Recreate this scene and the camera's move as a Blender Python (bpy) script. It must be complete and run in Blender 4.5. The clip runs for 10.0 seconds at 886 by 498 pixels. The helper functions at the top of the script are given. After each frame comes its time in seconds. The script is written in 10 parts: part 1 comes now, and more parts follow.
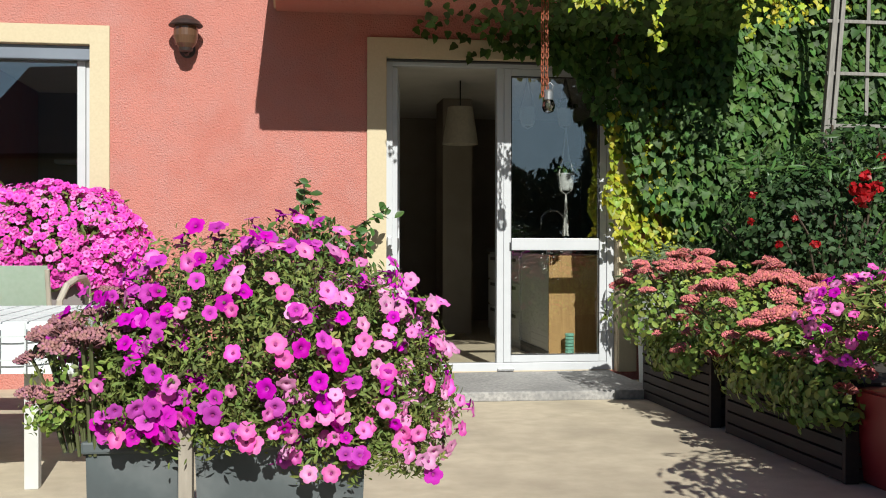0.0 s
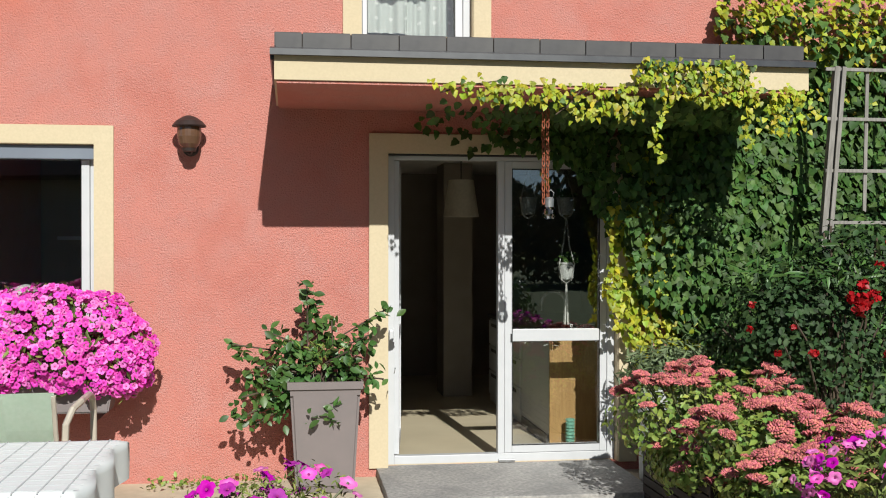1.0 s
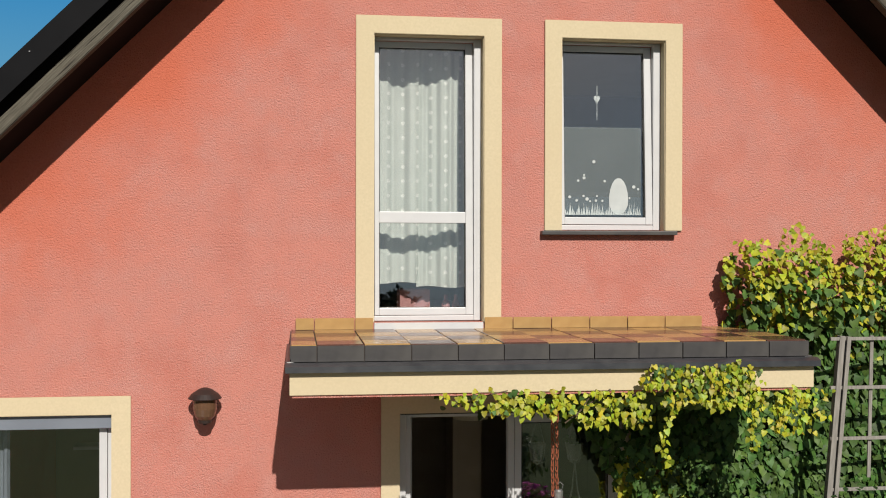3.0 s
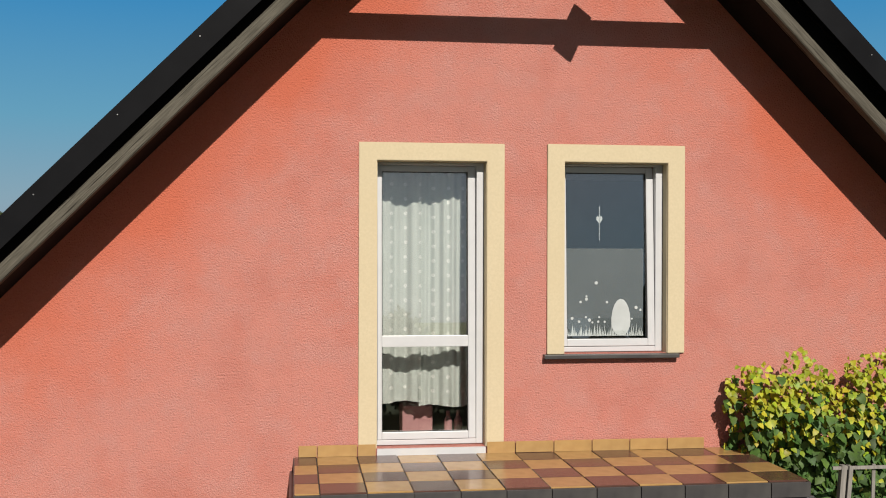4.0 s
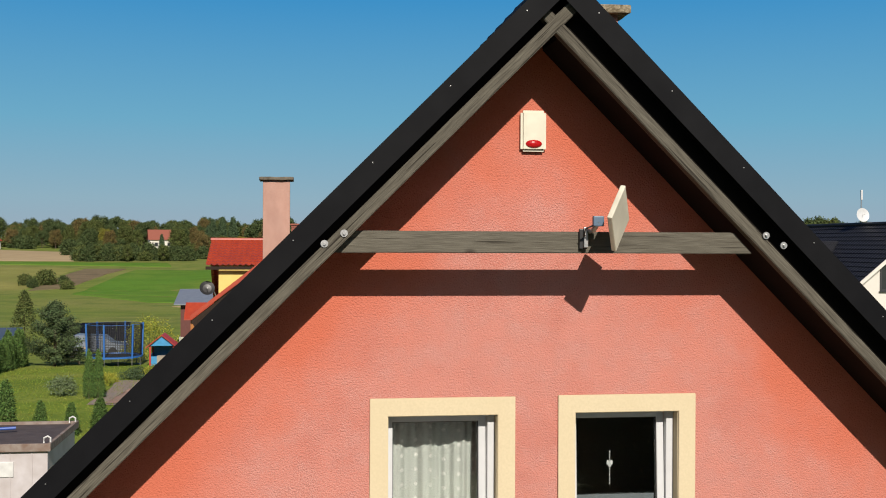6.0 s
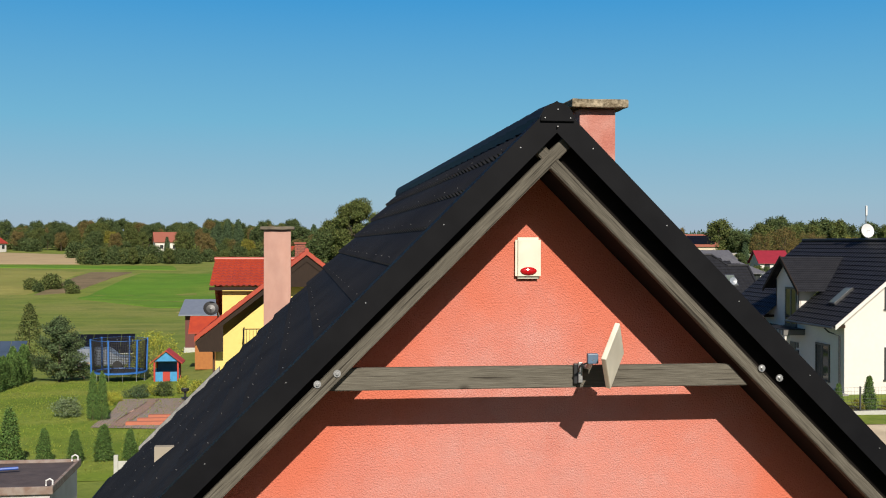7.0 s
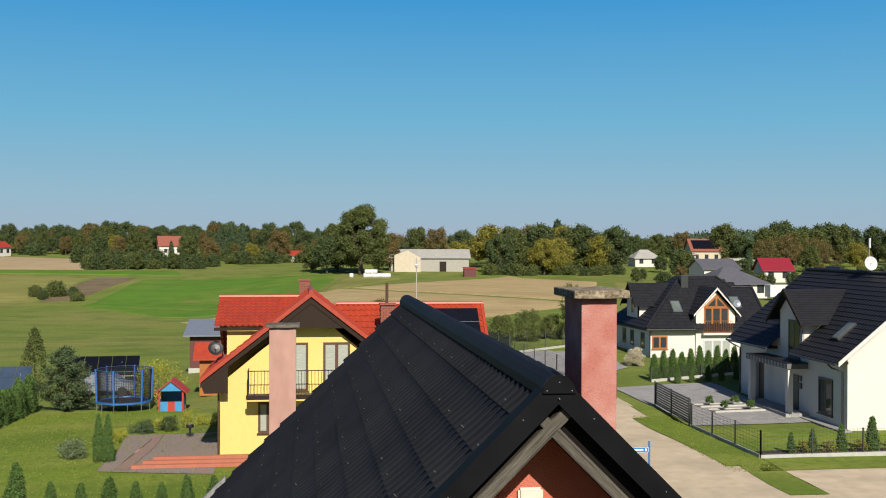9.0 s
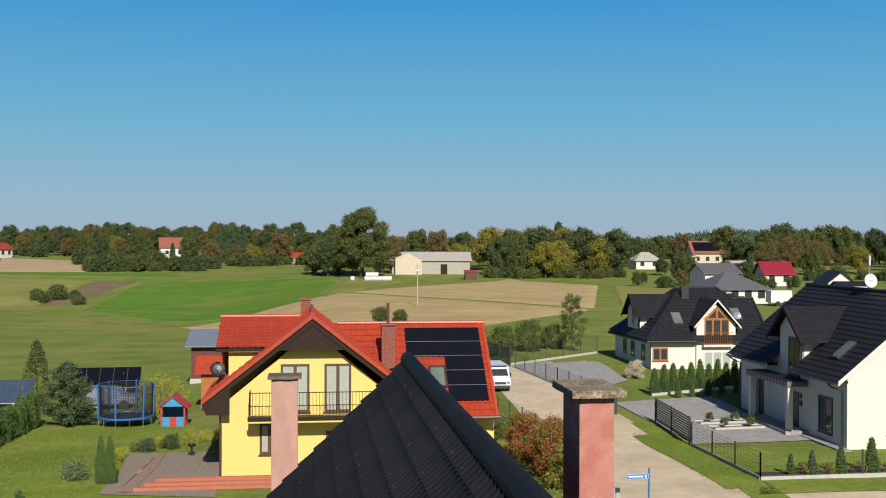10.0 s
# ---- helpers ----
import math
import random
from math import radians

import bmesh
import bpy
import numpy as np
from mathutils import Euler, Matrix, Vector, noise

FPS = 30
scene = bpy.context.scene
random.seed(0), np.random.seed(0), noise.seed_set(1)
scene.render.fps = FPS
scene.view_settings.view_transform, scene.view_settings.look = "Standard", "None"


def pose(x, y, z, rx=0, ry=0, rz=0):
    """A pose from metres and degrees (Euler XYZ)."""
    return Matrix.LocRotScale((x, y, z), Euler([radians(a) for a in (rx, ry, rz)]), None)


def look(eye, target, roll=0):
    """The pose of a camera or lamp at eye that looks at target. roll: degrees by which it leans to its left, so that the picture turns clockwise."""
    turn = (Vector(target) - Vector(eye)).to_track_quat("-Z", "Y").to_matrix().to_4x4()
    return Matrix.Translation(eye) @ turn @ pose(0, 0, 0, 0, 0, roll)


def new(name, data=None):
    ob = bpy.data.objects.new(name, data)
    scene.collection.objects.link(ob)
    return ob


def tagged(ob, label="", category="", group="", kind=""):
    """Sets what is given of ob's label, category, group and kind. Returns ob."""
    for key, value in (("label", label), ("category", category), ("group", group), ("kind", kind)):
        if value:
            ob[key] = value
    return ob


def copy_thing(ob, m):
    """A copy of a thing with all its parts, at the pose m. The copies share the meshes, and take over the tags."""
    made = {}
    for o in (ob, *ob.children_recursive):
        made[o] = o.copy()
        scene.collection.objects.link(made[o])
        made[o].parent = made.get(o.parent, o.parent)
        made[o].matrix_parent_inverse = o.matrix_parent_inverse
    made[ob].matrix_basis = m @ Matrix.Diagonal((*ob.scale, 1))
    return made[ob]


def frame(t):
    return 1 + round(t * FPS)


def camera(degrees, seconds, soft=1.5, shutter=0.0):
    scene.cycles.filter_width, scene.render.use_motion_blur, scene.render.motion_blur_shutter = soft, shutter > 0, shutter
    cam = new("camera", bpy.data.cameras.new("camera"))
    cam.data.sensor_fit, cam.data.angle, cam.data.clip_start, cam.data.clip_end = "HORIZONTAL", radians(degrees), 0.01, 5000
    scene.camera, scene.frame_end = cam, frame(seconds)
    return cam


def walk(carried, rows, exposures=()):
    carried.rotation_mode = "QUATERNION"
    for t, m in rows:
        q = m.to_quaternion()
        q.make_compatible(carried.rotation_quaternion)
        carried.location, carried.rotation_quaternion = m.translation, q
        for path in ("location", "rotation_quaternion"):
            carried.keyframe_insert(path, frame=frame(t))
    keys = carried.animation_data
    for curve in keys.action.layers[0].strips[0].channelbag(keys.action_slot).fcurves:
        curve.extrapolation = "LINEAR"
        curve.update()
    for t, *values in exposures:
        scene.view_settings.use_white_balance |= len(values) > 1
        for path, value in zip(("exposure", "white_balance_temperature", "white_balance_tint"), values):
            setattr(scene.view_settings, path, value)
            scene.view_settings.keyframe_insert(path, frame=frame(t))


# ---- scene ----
# the walk: a drone that rises straight up before the gable wall
PATH = [
    (0, look((-1.619, -7.658, 1.047), (-0.212, 2.243, 1.002), 0.11)),
    (0.5, look((-1.624, -7.687, 1.338), (-0.217, 2.213, 1.276), 0.07)),
    (1, look((-1.643, -7.711, 1.733), (-0.230, 2.188, 1.668), 0.04)),
    (1.5, look((-1.659, -7.738, 2.214), (-0.261, 2.163, 2.144), 0.12)),
    (2, look((-1.674, -7.770, 2.685), (-0.295, 2.135, 2.607), 0.08)),
    (2.5, look((-1.670, -7.821, 3.146), (-0.320, 2.087, 3.082), 0.07)),
    (2.7, look((-1.686, -7.831, 3.330), (-0.332, 2.077, 3.280), 0.09)),
    (3.8, look((-1.704, -7.825, 4.333), (-0.356, 2.084, 4.271), 0.20)),
    (4, look((-1.713, -7.836, 4.521), (-0.364, 2.072, 4.462), 0.17)),
    (4.5, look((-1.748, -7.851, 4.983), (-0.406, 2.058, 4.926), 0.24)),
    (5, look((-1.775, -7.841, 5.443), (-0.438, 2.069, 5.395), 0.21)),
    (5.5, look((-1.803, -7.827, 5.900), (-0.446, 2.081, 5.865), 0.25)),
    (6, look((-1.795, -7.813, 6.361), (-0.447, 2.096, 6.315), 0.23)),
    (6.2, look((-1.779, -7.806, 6.546), (-0.443, 2.104, 6.503), 0.19)),
    (7.5, look((-1.701, -7.790, 7.764), (-0.416, 2.127, 7.707), 0.15)),
    (8, look((-1.703, -7.813, 8.231), (-0.429, 2.105, 8.172), 0.12)),
    (8.5, look((-1.726, -7.882, 8.689), (-0.457, 2.037, 8.631), 0.15)),
    (9, look((-1.742, -7.939, 9.161), (-0.477, 1.980, 9.099), 0.15)),
    (9.5, look((-1.744, -8.039, 9.669), (-0.487, 1.881, 9.601), 0.18)),
    (10, look((-1.755, -8.101, 10.176), (-0.500, 1.820, 10.104), 0.17)),
]
cam = camera(44.43, 10.0, 1.05)
walk(cam, PATH, [(0.0, 0.36, 6080, 4), (1.0, 0.28, 6100, 5), (2.0, 0.12, 6300, 6), (3.0, 0.09, 6550, 8), (4.5, 0.08, 6650, 9), (5.5, 0.20, 6700, 9), (6.2, 0.32, 6700, 9), (7.5, 0.52, 6700, 9), (10.0, 0.42, 6580, 9)])
# ---- light ----
world = bpy.data.worlds.new("daylight")
scene.world = world
world.use_nodes = True
wn = world.node_tree.nodes
sky = wn.new("ShaderNodeTexSky")
sky.sky_type = "NISHITA"
sky.sun_disc = False
SUN_FROM = Vector((0.10, -1.27, 0.846)).normalized()
sky.sun_elevation = math.asin(SUN_FROM.z)
sky.sun_rotation = math.atan2(SUN_FROM.x, SUN_FROM.y)
sky.air_density, sky.dust_density, sky.ozone_density = 1.0, 0.0, 4.0
sky.altitude = 4500
tint = wn.new("ShaderNodeMix")
tint.data_type, tint.blend_type = "RGBA", "MULTIPLY"
tint.inputs[0].default_value = 1.0
tint.inputs[7].default_value = (1.0, 0.77, 0.15, 1)
# the clear autumn sky: pale above the horizon, deep blue overhead
way = wn.new("ShaderNodeTexCoord")
split = wn.new("ShaderNodeSeparateXYZ")
heights = wn.new("ShaderNodeValToRGB")
stops_ = ((0.0, (0.318, 0.402, 0.545)), (0.04, (0.272, 0.443, 0.592)), (0.11, (0.148, 0.418, 0.642)), (0.22, (0.042, 0.295, 0.64)), (0.30, (0.024, 0.135, 0.42)), (0.42, (0.015, 0.058, 0.23)), (1.0, (0.008, 0.030, 0.12)))
for k, (h, c) in enumerate(stops_):
    e = heights.color_ramp.elements[k] if k < 2 else heights.color_ramp.elements.new(h)
    e.position, e.color = h, (*c, 1)
bright = wn.new("ShaderNodeMix")
bright.data_type, bright.blend_type = "RGBA", "MULTIPLY"
bright.inputs[0].default_value = 1.0
bright.inputs[7].default_value = (15.0, 15.0, 15.0, 1)
clear = wn.new("ShaderNodeMix")
clear.data_type = "RGBA"
clear.inputs[0].default_value = 0.93
wl = world.node_tree.links
wl.new(way.outputs["Generated"], split.inputs[0])
wl.new(split.outputs[2], heights.inputs[0])
# the haze round the sun whitens the sky on its side
toward = wn.new("ShaderNodeVectorMath")
toward.operation = "DOT_PRODUCT"
toward.inputs[1].default_value = SUN_FROM
near_sun = wn.new("ShaderNodeMapRange")
near_sun.interpolation_type = "SMOOTHSTEP"
near_sun.inputs[1].default_value, near_sun.inputs[2].default_value, near_sun.inputs[3].default_value, near_sun.inputs[4].default_value = 0.74, 1.0, 0.0, 1.0
haze = wn.new("ShaderNodeMix")
haze.data_type = "RGBA"
haze.inputs[7].default_value = (0.60, 0.60, 0.64, 1)
wl.new(way.outputs["Generated"], toward.inputs[0])
wl.new(toward.outputs["Value"], near_sun.inputs[0])
wl.new(near_sun.outputs[0], haze.inputs[0])
wl.new(heights.outputs[0], haze.inputs[6])
wl.new(haze.outputs[2], bright.inputs[6])
wl.new(sky.outputs[0], tint.inputs[6])
wl.new(tint.outputs[2], clear.inputs[6])
wl.new(bright.outputs[2], clear.inputs[7])
wl.new(clear.outputs[2], wn["Background"].inputs[0])
wn["Background"].inputs[1].default_value = 0.0535

sun_data = bpy.data.lights.new("sun", "SUN")
sun_data.energy, sun_data.angle, sun_data.color = 5.0, radians(0.5), (1.0, 0.93, 0.845)
sun = new("sun", sun_data)
sun.matrix_world = look(tuple(SUN_FROM * 60), (0, 0, 0))
scene.view_settings.exposure = 0.0


# ---- materials ----
def surface(name, base, other=None, scale=6.0, rough=0.7, bump=0.0, bump_scale=60.0, metal=0.0, mix=0.5,
            stain=None, stain_scale=0.7, stain_amount=0.0, island=0.0, stretch=(1, 1, 1), spec=0.5, through_light=0.0, hue_island=0.0):
    """A node material in metres: two colours mixed by fine noise, a broad stain, bump, and variation from piece to piece."""
    m = bpy.data.materials.new(name)
    m.use_nodes = True
    nt = m.node_tree
    n, l = nt.nodes, nt.links
    bsdf = n["Principled BSDF"]
    geo = n.new("ShaderNodeNewGeometry")
    mapping = n.new("ShaderNodeMapping")
    mapping.inputs["Scale"].default_value = stretch
    tc = n.new("ShaderNodeTexCoord")
    l.new(tc.outputs["Object"], mapping.inputs[0])
    noise1 = n.new("ShaderNodeTexNoise")
    noise1.inputs["Scale"].default_value = scale
    noise1.inputs["Detail"].default_value = 6
    l.new(mapping.outputs[0], noise1.inputs[0])
    ramp = n.new("ShaderNodeValToRGB")
    other = other or tuple(c * 0.8 for c in base)
    ramp.color_ramp.elements[0].color = (*base, 1)
    ramp.color_ramp.elements[1].color = (*other, 1)
    ramp.color_ramp.elements[0].position = 0.5 - 0.35 * mix
    ramp.color_ramp.elements[1].position = 0.5 + 0.35 * mix
    l.new(noise1.outputs[0], ramp.inputs[0])
    colour = ramp.outputs[0]
    if stain:
        noise2 = n.new("ShaderNodeTexNoise")
        noise2.inputs["Scale"].default_value = stain_scale
        noise2.inputs["Detail"].default_value = 4
        l.new(mapping.outputs[0], noise2.inputs[0])
        r2 = n.new("ShaderNodeMapRange")
        r2.inputs[1].default_value, r2.inputs[2].default_value = 0.42, 0.68
        r2.inputs[3].default_value, r2.inputs[4].default_value = 0.0, stain_amount
        l.new(noise2.outputs[0], r2.inputs[0])
        mx = n.new("ShaderNodeMix")
        mx.data_type = "RGBA"
        l.new(r2.outputs[0], mx.inputs[0])
        l.new(colour, mx.inputs[6])
        mx.inputs[7].default_value = (*stain, 1)
        colour = mx.outputs[2]
    if island:
        hsv = n.new("ShaderNodeHueSaturation")
        r3 = n.new("ShaderNodeMapRange")
        r3.inputs[3].default_value, r3.inputs[4].default_value = 1 - island, 1 + island
        l.new(geo.outputs["Random Per Island"], r3.inputs[0])
        l.new(r3.outputs[0], hsv.inputs["Value"])
        if hue_island:
            r4 = n.new("ShaderNodeMapRange")
            r4.inputs[3].default_value, r4.inputs[4].default_value = 0.5 - hue_island, 0.5 + hue_island
            mul = n.new("ShaderNodeMath")
            mul.operation = "MULTIPLY"
            mul.inputs[1].default_value = 7.31
            fr = n.new("ShaderNodeMath")
            fr.operation = "FRACT"
            l.new(geo.outputs["Random Per Island"], mul.inputs[0])
            l.new(mul.outputs[0], fr.inputs[0])
            l.new(fr.outputs[0], r4.inputs[0])
            l.new(r4.outputs[0], hsv.inputs["Hue"])
        l.new(colour, hsv.inputs["Color"])
        colour = hsv.outputs[0]
    l.new(colour, bsdf.inputs["Base Color"])
    bsdf.inputs["Roughness"].default_value = rough
    bsdf.inputs["Metallic"].default_value = metal
    bsdf.inputs["Specular IOR Level"].default_value = spec
    if bump:
        nb = n.new("ShaderNodeTexNoise")
        nb.inputs["Scale"].default_value = bump_scale
        nb.inputs["Detail"].default_value = 3
        l.new(mapping.outputs[0], nb.inputs[0])
        b = n.new("ShaderNodeBump")
        b.inputs["Strength"].default_value = min(1.0, bump * 100)
        b.inputs["Distance"].default_value = bump
        l.new(nb.outputs[0], b.inputs["Height"])
        l.new(b.outputs[0], bsdf.inputs["Normal"])
    if through_light:
        tr = n.new("ShaderNodeBsdfTranslucent")
        ms = n.new("ShaderNodeMixShader")
        ms.inputs[0].default_value = through_light
        l.new(colour, tr.inputs[0])
        l.new(bsdf.outputs[0], ms.inputs[1])
        l.new(tr.outputs[0], ms.inputs[2])
        l.new(ms.outputs[0], n["Material Output"].inputs[0])
    return m


def glass(name, tint=(1, 1, 1), reflect=0.06):
    """A window pane: clear, with a mirror-like sheen that grows at grazing angles."""
    m = bpy.data.materials.new(name)
    m.use_nodes = True
    n, l = m.node_tree.nodes, m.node_tree.links
    n.remove(n["Principled BSDF"])
    t, g, mixer, fres = (n.new(k) for k in ("ShaderNodeBsdfTransparent", "ShaderNodeBsdfGlossy", "ShaderNodeMixShader", "ShaderNodeFresnel"))
    t.inputs[0].default_value = (*tint, 1)
    g.inputs["Roughness"].default_value = 0.0
    fres.inputs[0].default_value = 1.5 + reflect * 2
    l.new(fres.outputs[0], mixer.inputs[0])
    l.new(t.outputs[0], mixer.inputs[1])
    l.new(g.outputs[0], mixer.inputs[2])
    l.new(mixer.outputs[0], n["Material Output"].inputs[0])
    return m


def farmland(name, base, other, worn, rows, turn, spacing=1.2, patch_scale=0.05, deep=0.35):
    """Land seen from above: broad patches, finer mottling and faint rows that run at the angle turn (degrees)."""
    m = surface(name, base, other, 0.45, 0.95, 0.03, 6, mix=0.9, stain=worn, stain_scale=patch_scale, stain_amount=0.75, spec=0.05)
    n, l = m.node_tree.nodes, m.node_tree.links
    bsdf = n["Principled BSDF"]
    colour = bsdf.inputs["Base Color"].links[0].from_socket
    tc = n.new("ShaderNodeTexCoord")
    for scale, squeeze, lo, hi, amount in ((1.0 / spacing, (0.03, 1, 1), 0.42, 0.66, deep), (0.16, (1, 1, 1), 0.46, 0.66, 0.6), (2.4, (1, 1, 1), 0.48, 0.68, 0.55)):
        mp = n.new("ShaderNodeMapping")
        mp.inputs["Rotation"].default_value = (0, 0, math.radians(turn))
        mp.inputs["Scale"].default_value = squeeze
        l.new(tc.outputs["Object"], mp.inputs[0])
        q = n.new("ShaderNodeTexNoise")
        q.inputs["Scale"].default_value = scale
        q.inputs["Detail"].default_value = 5
        l.new(mp.outputs[0], q.inputs["Vector"])
        r = n.new("ShaderNodeMapRange")
        for i, v in enumerate((lo, hi, 0.0, amount)):
            r.inputs[i + 1].default_value = v
        l.new(q.outputs[0], r.inputs[0])
        mx = n.new("ShaderNodeMix")
        mx.data_type = "RGBA"
        mx.inputs[7].default_value = (*rows, 1)
        l.new(r.outputs[0], mx.inputs[0])
        l.new(colour, mx.inputs[6])
        colour = mx.outputs[2]
    l.new(colour, bsdf.inputs["Base Color"])
    return m


def weathered_render(name):
    """Roughcast: saturated coral, bleached and speckled with dirt over the part of the gable that the rain reaches."""
    m = surface(name, (0.515, 0.146, 0.090), (0.455, 0.118, 0.072), 60, 0.95, 0.0125, 80, mix=0.8, spec=0.05)
    n, l = m.node_tree.nodes, m.node_tree.links
    bsdf = n["Principled BSDF"]
    tc = n.new("ShaderNodeTexCoord")

    def node(kind, **sockets):
        q = n.new(kind)
        for k, v in sockets.items():
            q.inputs[k].default_value = v
        return q

    def mathn(op, a, b):
        q = n.new("ShaderNodeMath")
        q.operation = op
        for i, v in enumerate((a, b)):
            if isinstance(v, (int, float)):
                q.inputs[i].default_value = v
            else:
                l.new(v, q.inputs[i])
        return q.outputs[0]

    def span(v, lo, hi, a, b):
        q = n.new("ShaderNodeMapRange")
        q.interpolation_type = "SMOOTHSTEP"
        for i, w in enumerate((lo, hi, a, b)):
            q.inputs[i + 1].default_value = w
        l.new(v, q.inputs[0])
        return q.outputs[0]

    def over(fac, low, colour):
        q = n.new("ShaderNodeMix")
        q.data_type = "RGBA"
        l.new(fac, q.inputs[0])
        l.new(low, q.inputs[6])
        q.inputs[7].default_value = (*colour, 1)
        return q.outputs[2]

    sep = n.new("ShaderNodeSeparateXYZ")
    l.new(tc.outputs["Object"], sep.inputs[0])
    broad = node("ShaderNodeTexNoise", Scale=0.9, Detail=5)
    fine = node("ShaderNodeTexNoise", Scale=165, Detail=5)
    grit = node("ShaderNodeTexNoise", Scale=140, Detail=4)
    blot = node("ShaderNodeTexNoise", Scale=5.5, Detail=6)
    for q in (broad, fine, grit, blot):
        l.new(tc.outputs["Object"], q.inputs["Vector"])
    depth = mathn("SUBTRACT", mathn("SUBTRACT", 8.26, mathn("ABSOLUTE", sep.outputs[0], 0)), sep.outputs[2])
    depth = mathn("ADD", depth, mathn("MULTIPLY", mathn("SUBTRACT", broad.outputs[0], 0.5), 3.2))
    rain = span(depth, 0.45, 2.1, 0.0, 1.0)
    base = bsdf.inputs["Base Color"].links[0].from_socket
    pale = mathn("MULTIPLY", rain, span(fine.outputs[0], 0.36, 0.60, 0.42, 0.95))
    c = over(pale, base, (0.475, 0.200, 0.170))
    c = over(mathn("MULTIPLY", mathn("MULTIPLY", rain, span(blot.outputs[0], 0.40, 0.72, 0.0, 0.5)), span(fine.outputs[0], 0.40, 0.65, 0.4, 1.0)), c, (0.555, 0.315, 0.288))
    speck = mathn("MULTIPLY", mathn("MULTIPLY", span(grit.outputs[0], 0.46, 0.66, 0.0, 0.85), span(blot.outputs[0], 0.35, 0.62, 0.25, 1.0)), mathn("ADD", mathn("MULTIPLY", rain, 0.80), 0.10))
    c = over(speck, c, (0.170, 0.045, 0.037))
    damp = node("ShaderNodeTexNoise", Scale=1.7, Detail=7, Roughness=0.62)
    l.new(tc.outputs["Object"], damp.inputs["Vector"])
    c = over(mathn("MULTIPLY", rain, span(damp.outputs[0], 0.47, 0.66, 0.0, 0.55)), c, (0.400, 0.120, 0.090))
    crumb = node("ShaderNodeTexNoise", Scale=210, Detail=2)
    l.new(tc.outputs["Object"], crumb.inputs["Vector"])
    c = over(mathn("MULTIPLY", rain, span(crumb.outputs[0], 0.50, 0.64, 0.0, 0.5)), c, (0.600, 0.400, 0.345))
    l.new(c, bsdf.inputs["Base Color"])
    return m


def aged_timber(name, pale, dark, knot):
    """Silvered timber with its grain along x: streaks, drying cracks and dark knots."""
    m = surface(name, pale, dark, 26, 0.9, 0.007, 60, mix=0.9, stretch=(0.22, 4, 4), stain=dark, stain_scale=1.4, stain_amount=0.55, spec=0.15)
    n, l = m.node_tree.nodes, m.node_tree.links
    bsdf = n["Principled BSDF"]
    tc = n.new("ShaderNodeTexCoord")
    colour = bsdf.inputs["Base Color"].links[0].from_socket
    for scale, stretch, lo, hi, amount in ((1.0, (2.3, 0.01, 3.2), 0.13, 0.04, 0.85), (9.0, (0.16, 6.0, 6.0), 0.60, 0.66, 0.8)):
        mp = n.new("ShaderNodeMapping")
        mp.inputs["Scale"].default_value = stretch
        l.new(tc.outputs["Object"], mp.inputs[0])
        if lo > hi:
            q = n.new("ShaderNodeTexVoronoi")
            q.inputs["Randomness"].default_value = 0.9
        else:
            q = n.new("ShaderNodeTexNoise")
            q.inputs["Detail"].default_value = 3
        q.inputs["Scale"].default_value = scale
        l.new(mp.outputs[0], q.inputs["Vector"])
        r = n.new("ShaderNodeMapRange")
        for i, v in enumerate((lo, hi, 0.0, amount)):
            r.inputs[i + 1].default_value = v
        l.new(q.outputs[0], r.inputs[0])
        mx = n.new("ShaderNodeMix")
        mx.data_type = "RGBA"
        mx.inputs[7].default_value = (*knot, 1)
        l.new(r.outputs[0], mx.inputs[0])
        l.new(colour, mx.inputs[6])
        colour = mx.outputs[2]
    l.new(colour, bsdf.inputs["Base Color"])
    return m


M = {}
M["render_wall"] = weathered_render("coral_render")
M["cream"] = surface("cream_render", (0.547, 0.464, 0.315), (0.502, 0.426, 0.289), 70, 0.9, 0.002, 120, stain=(0.502, 0.418, 0.274), stain_scale=2, stain_amount=0.4, spec=0.2)
M["white_pvc"] = surface("white_pvc", (0.502, 0.509, 0.521), (0.471, 0.479, 0.49), 8, 0.35)
M["rubber"] = surface("black_rubber", (0.0152, 0.0152, 0.0152), rough=0.6)
M["glass"] = glass("window_glass", (0.95, 0.96, 0.955), 0.42)
M["roof_metal"] = surface("graphite_sheet", (0.0072, 0.008, 0.0103), (0.0103, 0.011, 0.0133), 3, 0.6, spec=0.10, stain=(0.016, 0.0167, 0.019), stain_scale=0.8, stain_amount=0.5)
M["flashing"] = surface("graphite_flashing", (0.0042, 0.0044, 0.0054), (0.0060, 0.0062, 0.0074), 5, 0.6, spec=0.07, stain=(0.010, 0.0102, 0.011), stain_scale=2, stain_amount=0.4)
M["old_wood"] = aged_timber("weathered_wood", (0.200, 0.186, 0.152), (0.066, 0.059, 0.046), (0.024, 0.020, 0.016))
M["rafter_wood"] = aged_timber("dark_weathered_rafter", (0.150, 0.138, 0.110), (0.040, 0.035, 0.028), (0.014, 0.012, 0.0095))
# dark wood taken to near black so the eaves read as deep shade
M["soffit_wood"] = surface("soffit_wood_shade_dark", (0.0085, 0.0066, 0.0058), (0.0060, 0.0048, 0.0042), 5, 0.85, 0.002, 30, spec=0.1)
M["old_zinc"] = surface("worn_zinc", (0.258, 0.258, 0.243), (0.122, 0.118, 0.114), 14, 0.6, 0.004, 30, mix=0.6)
M["steel"] = surface("galvanised_steel", (0.456, 0.456, 0.456), (0.342, 0.342, 0.342), 40, 0.4, metal=0.8)
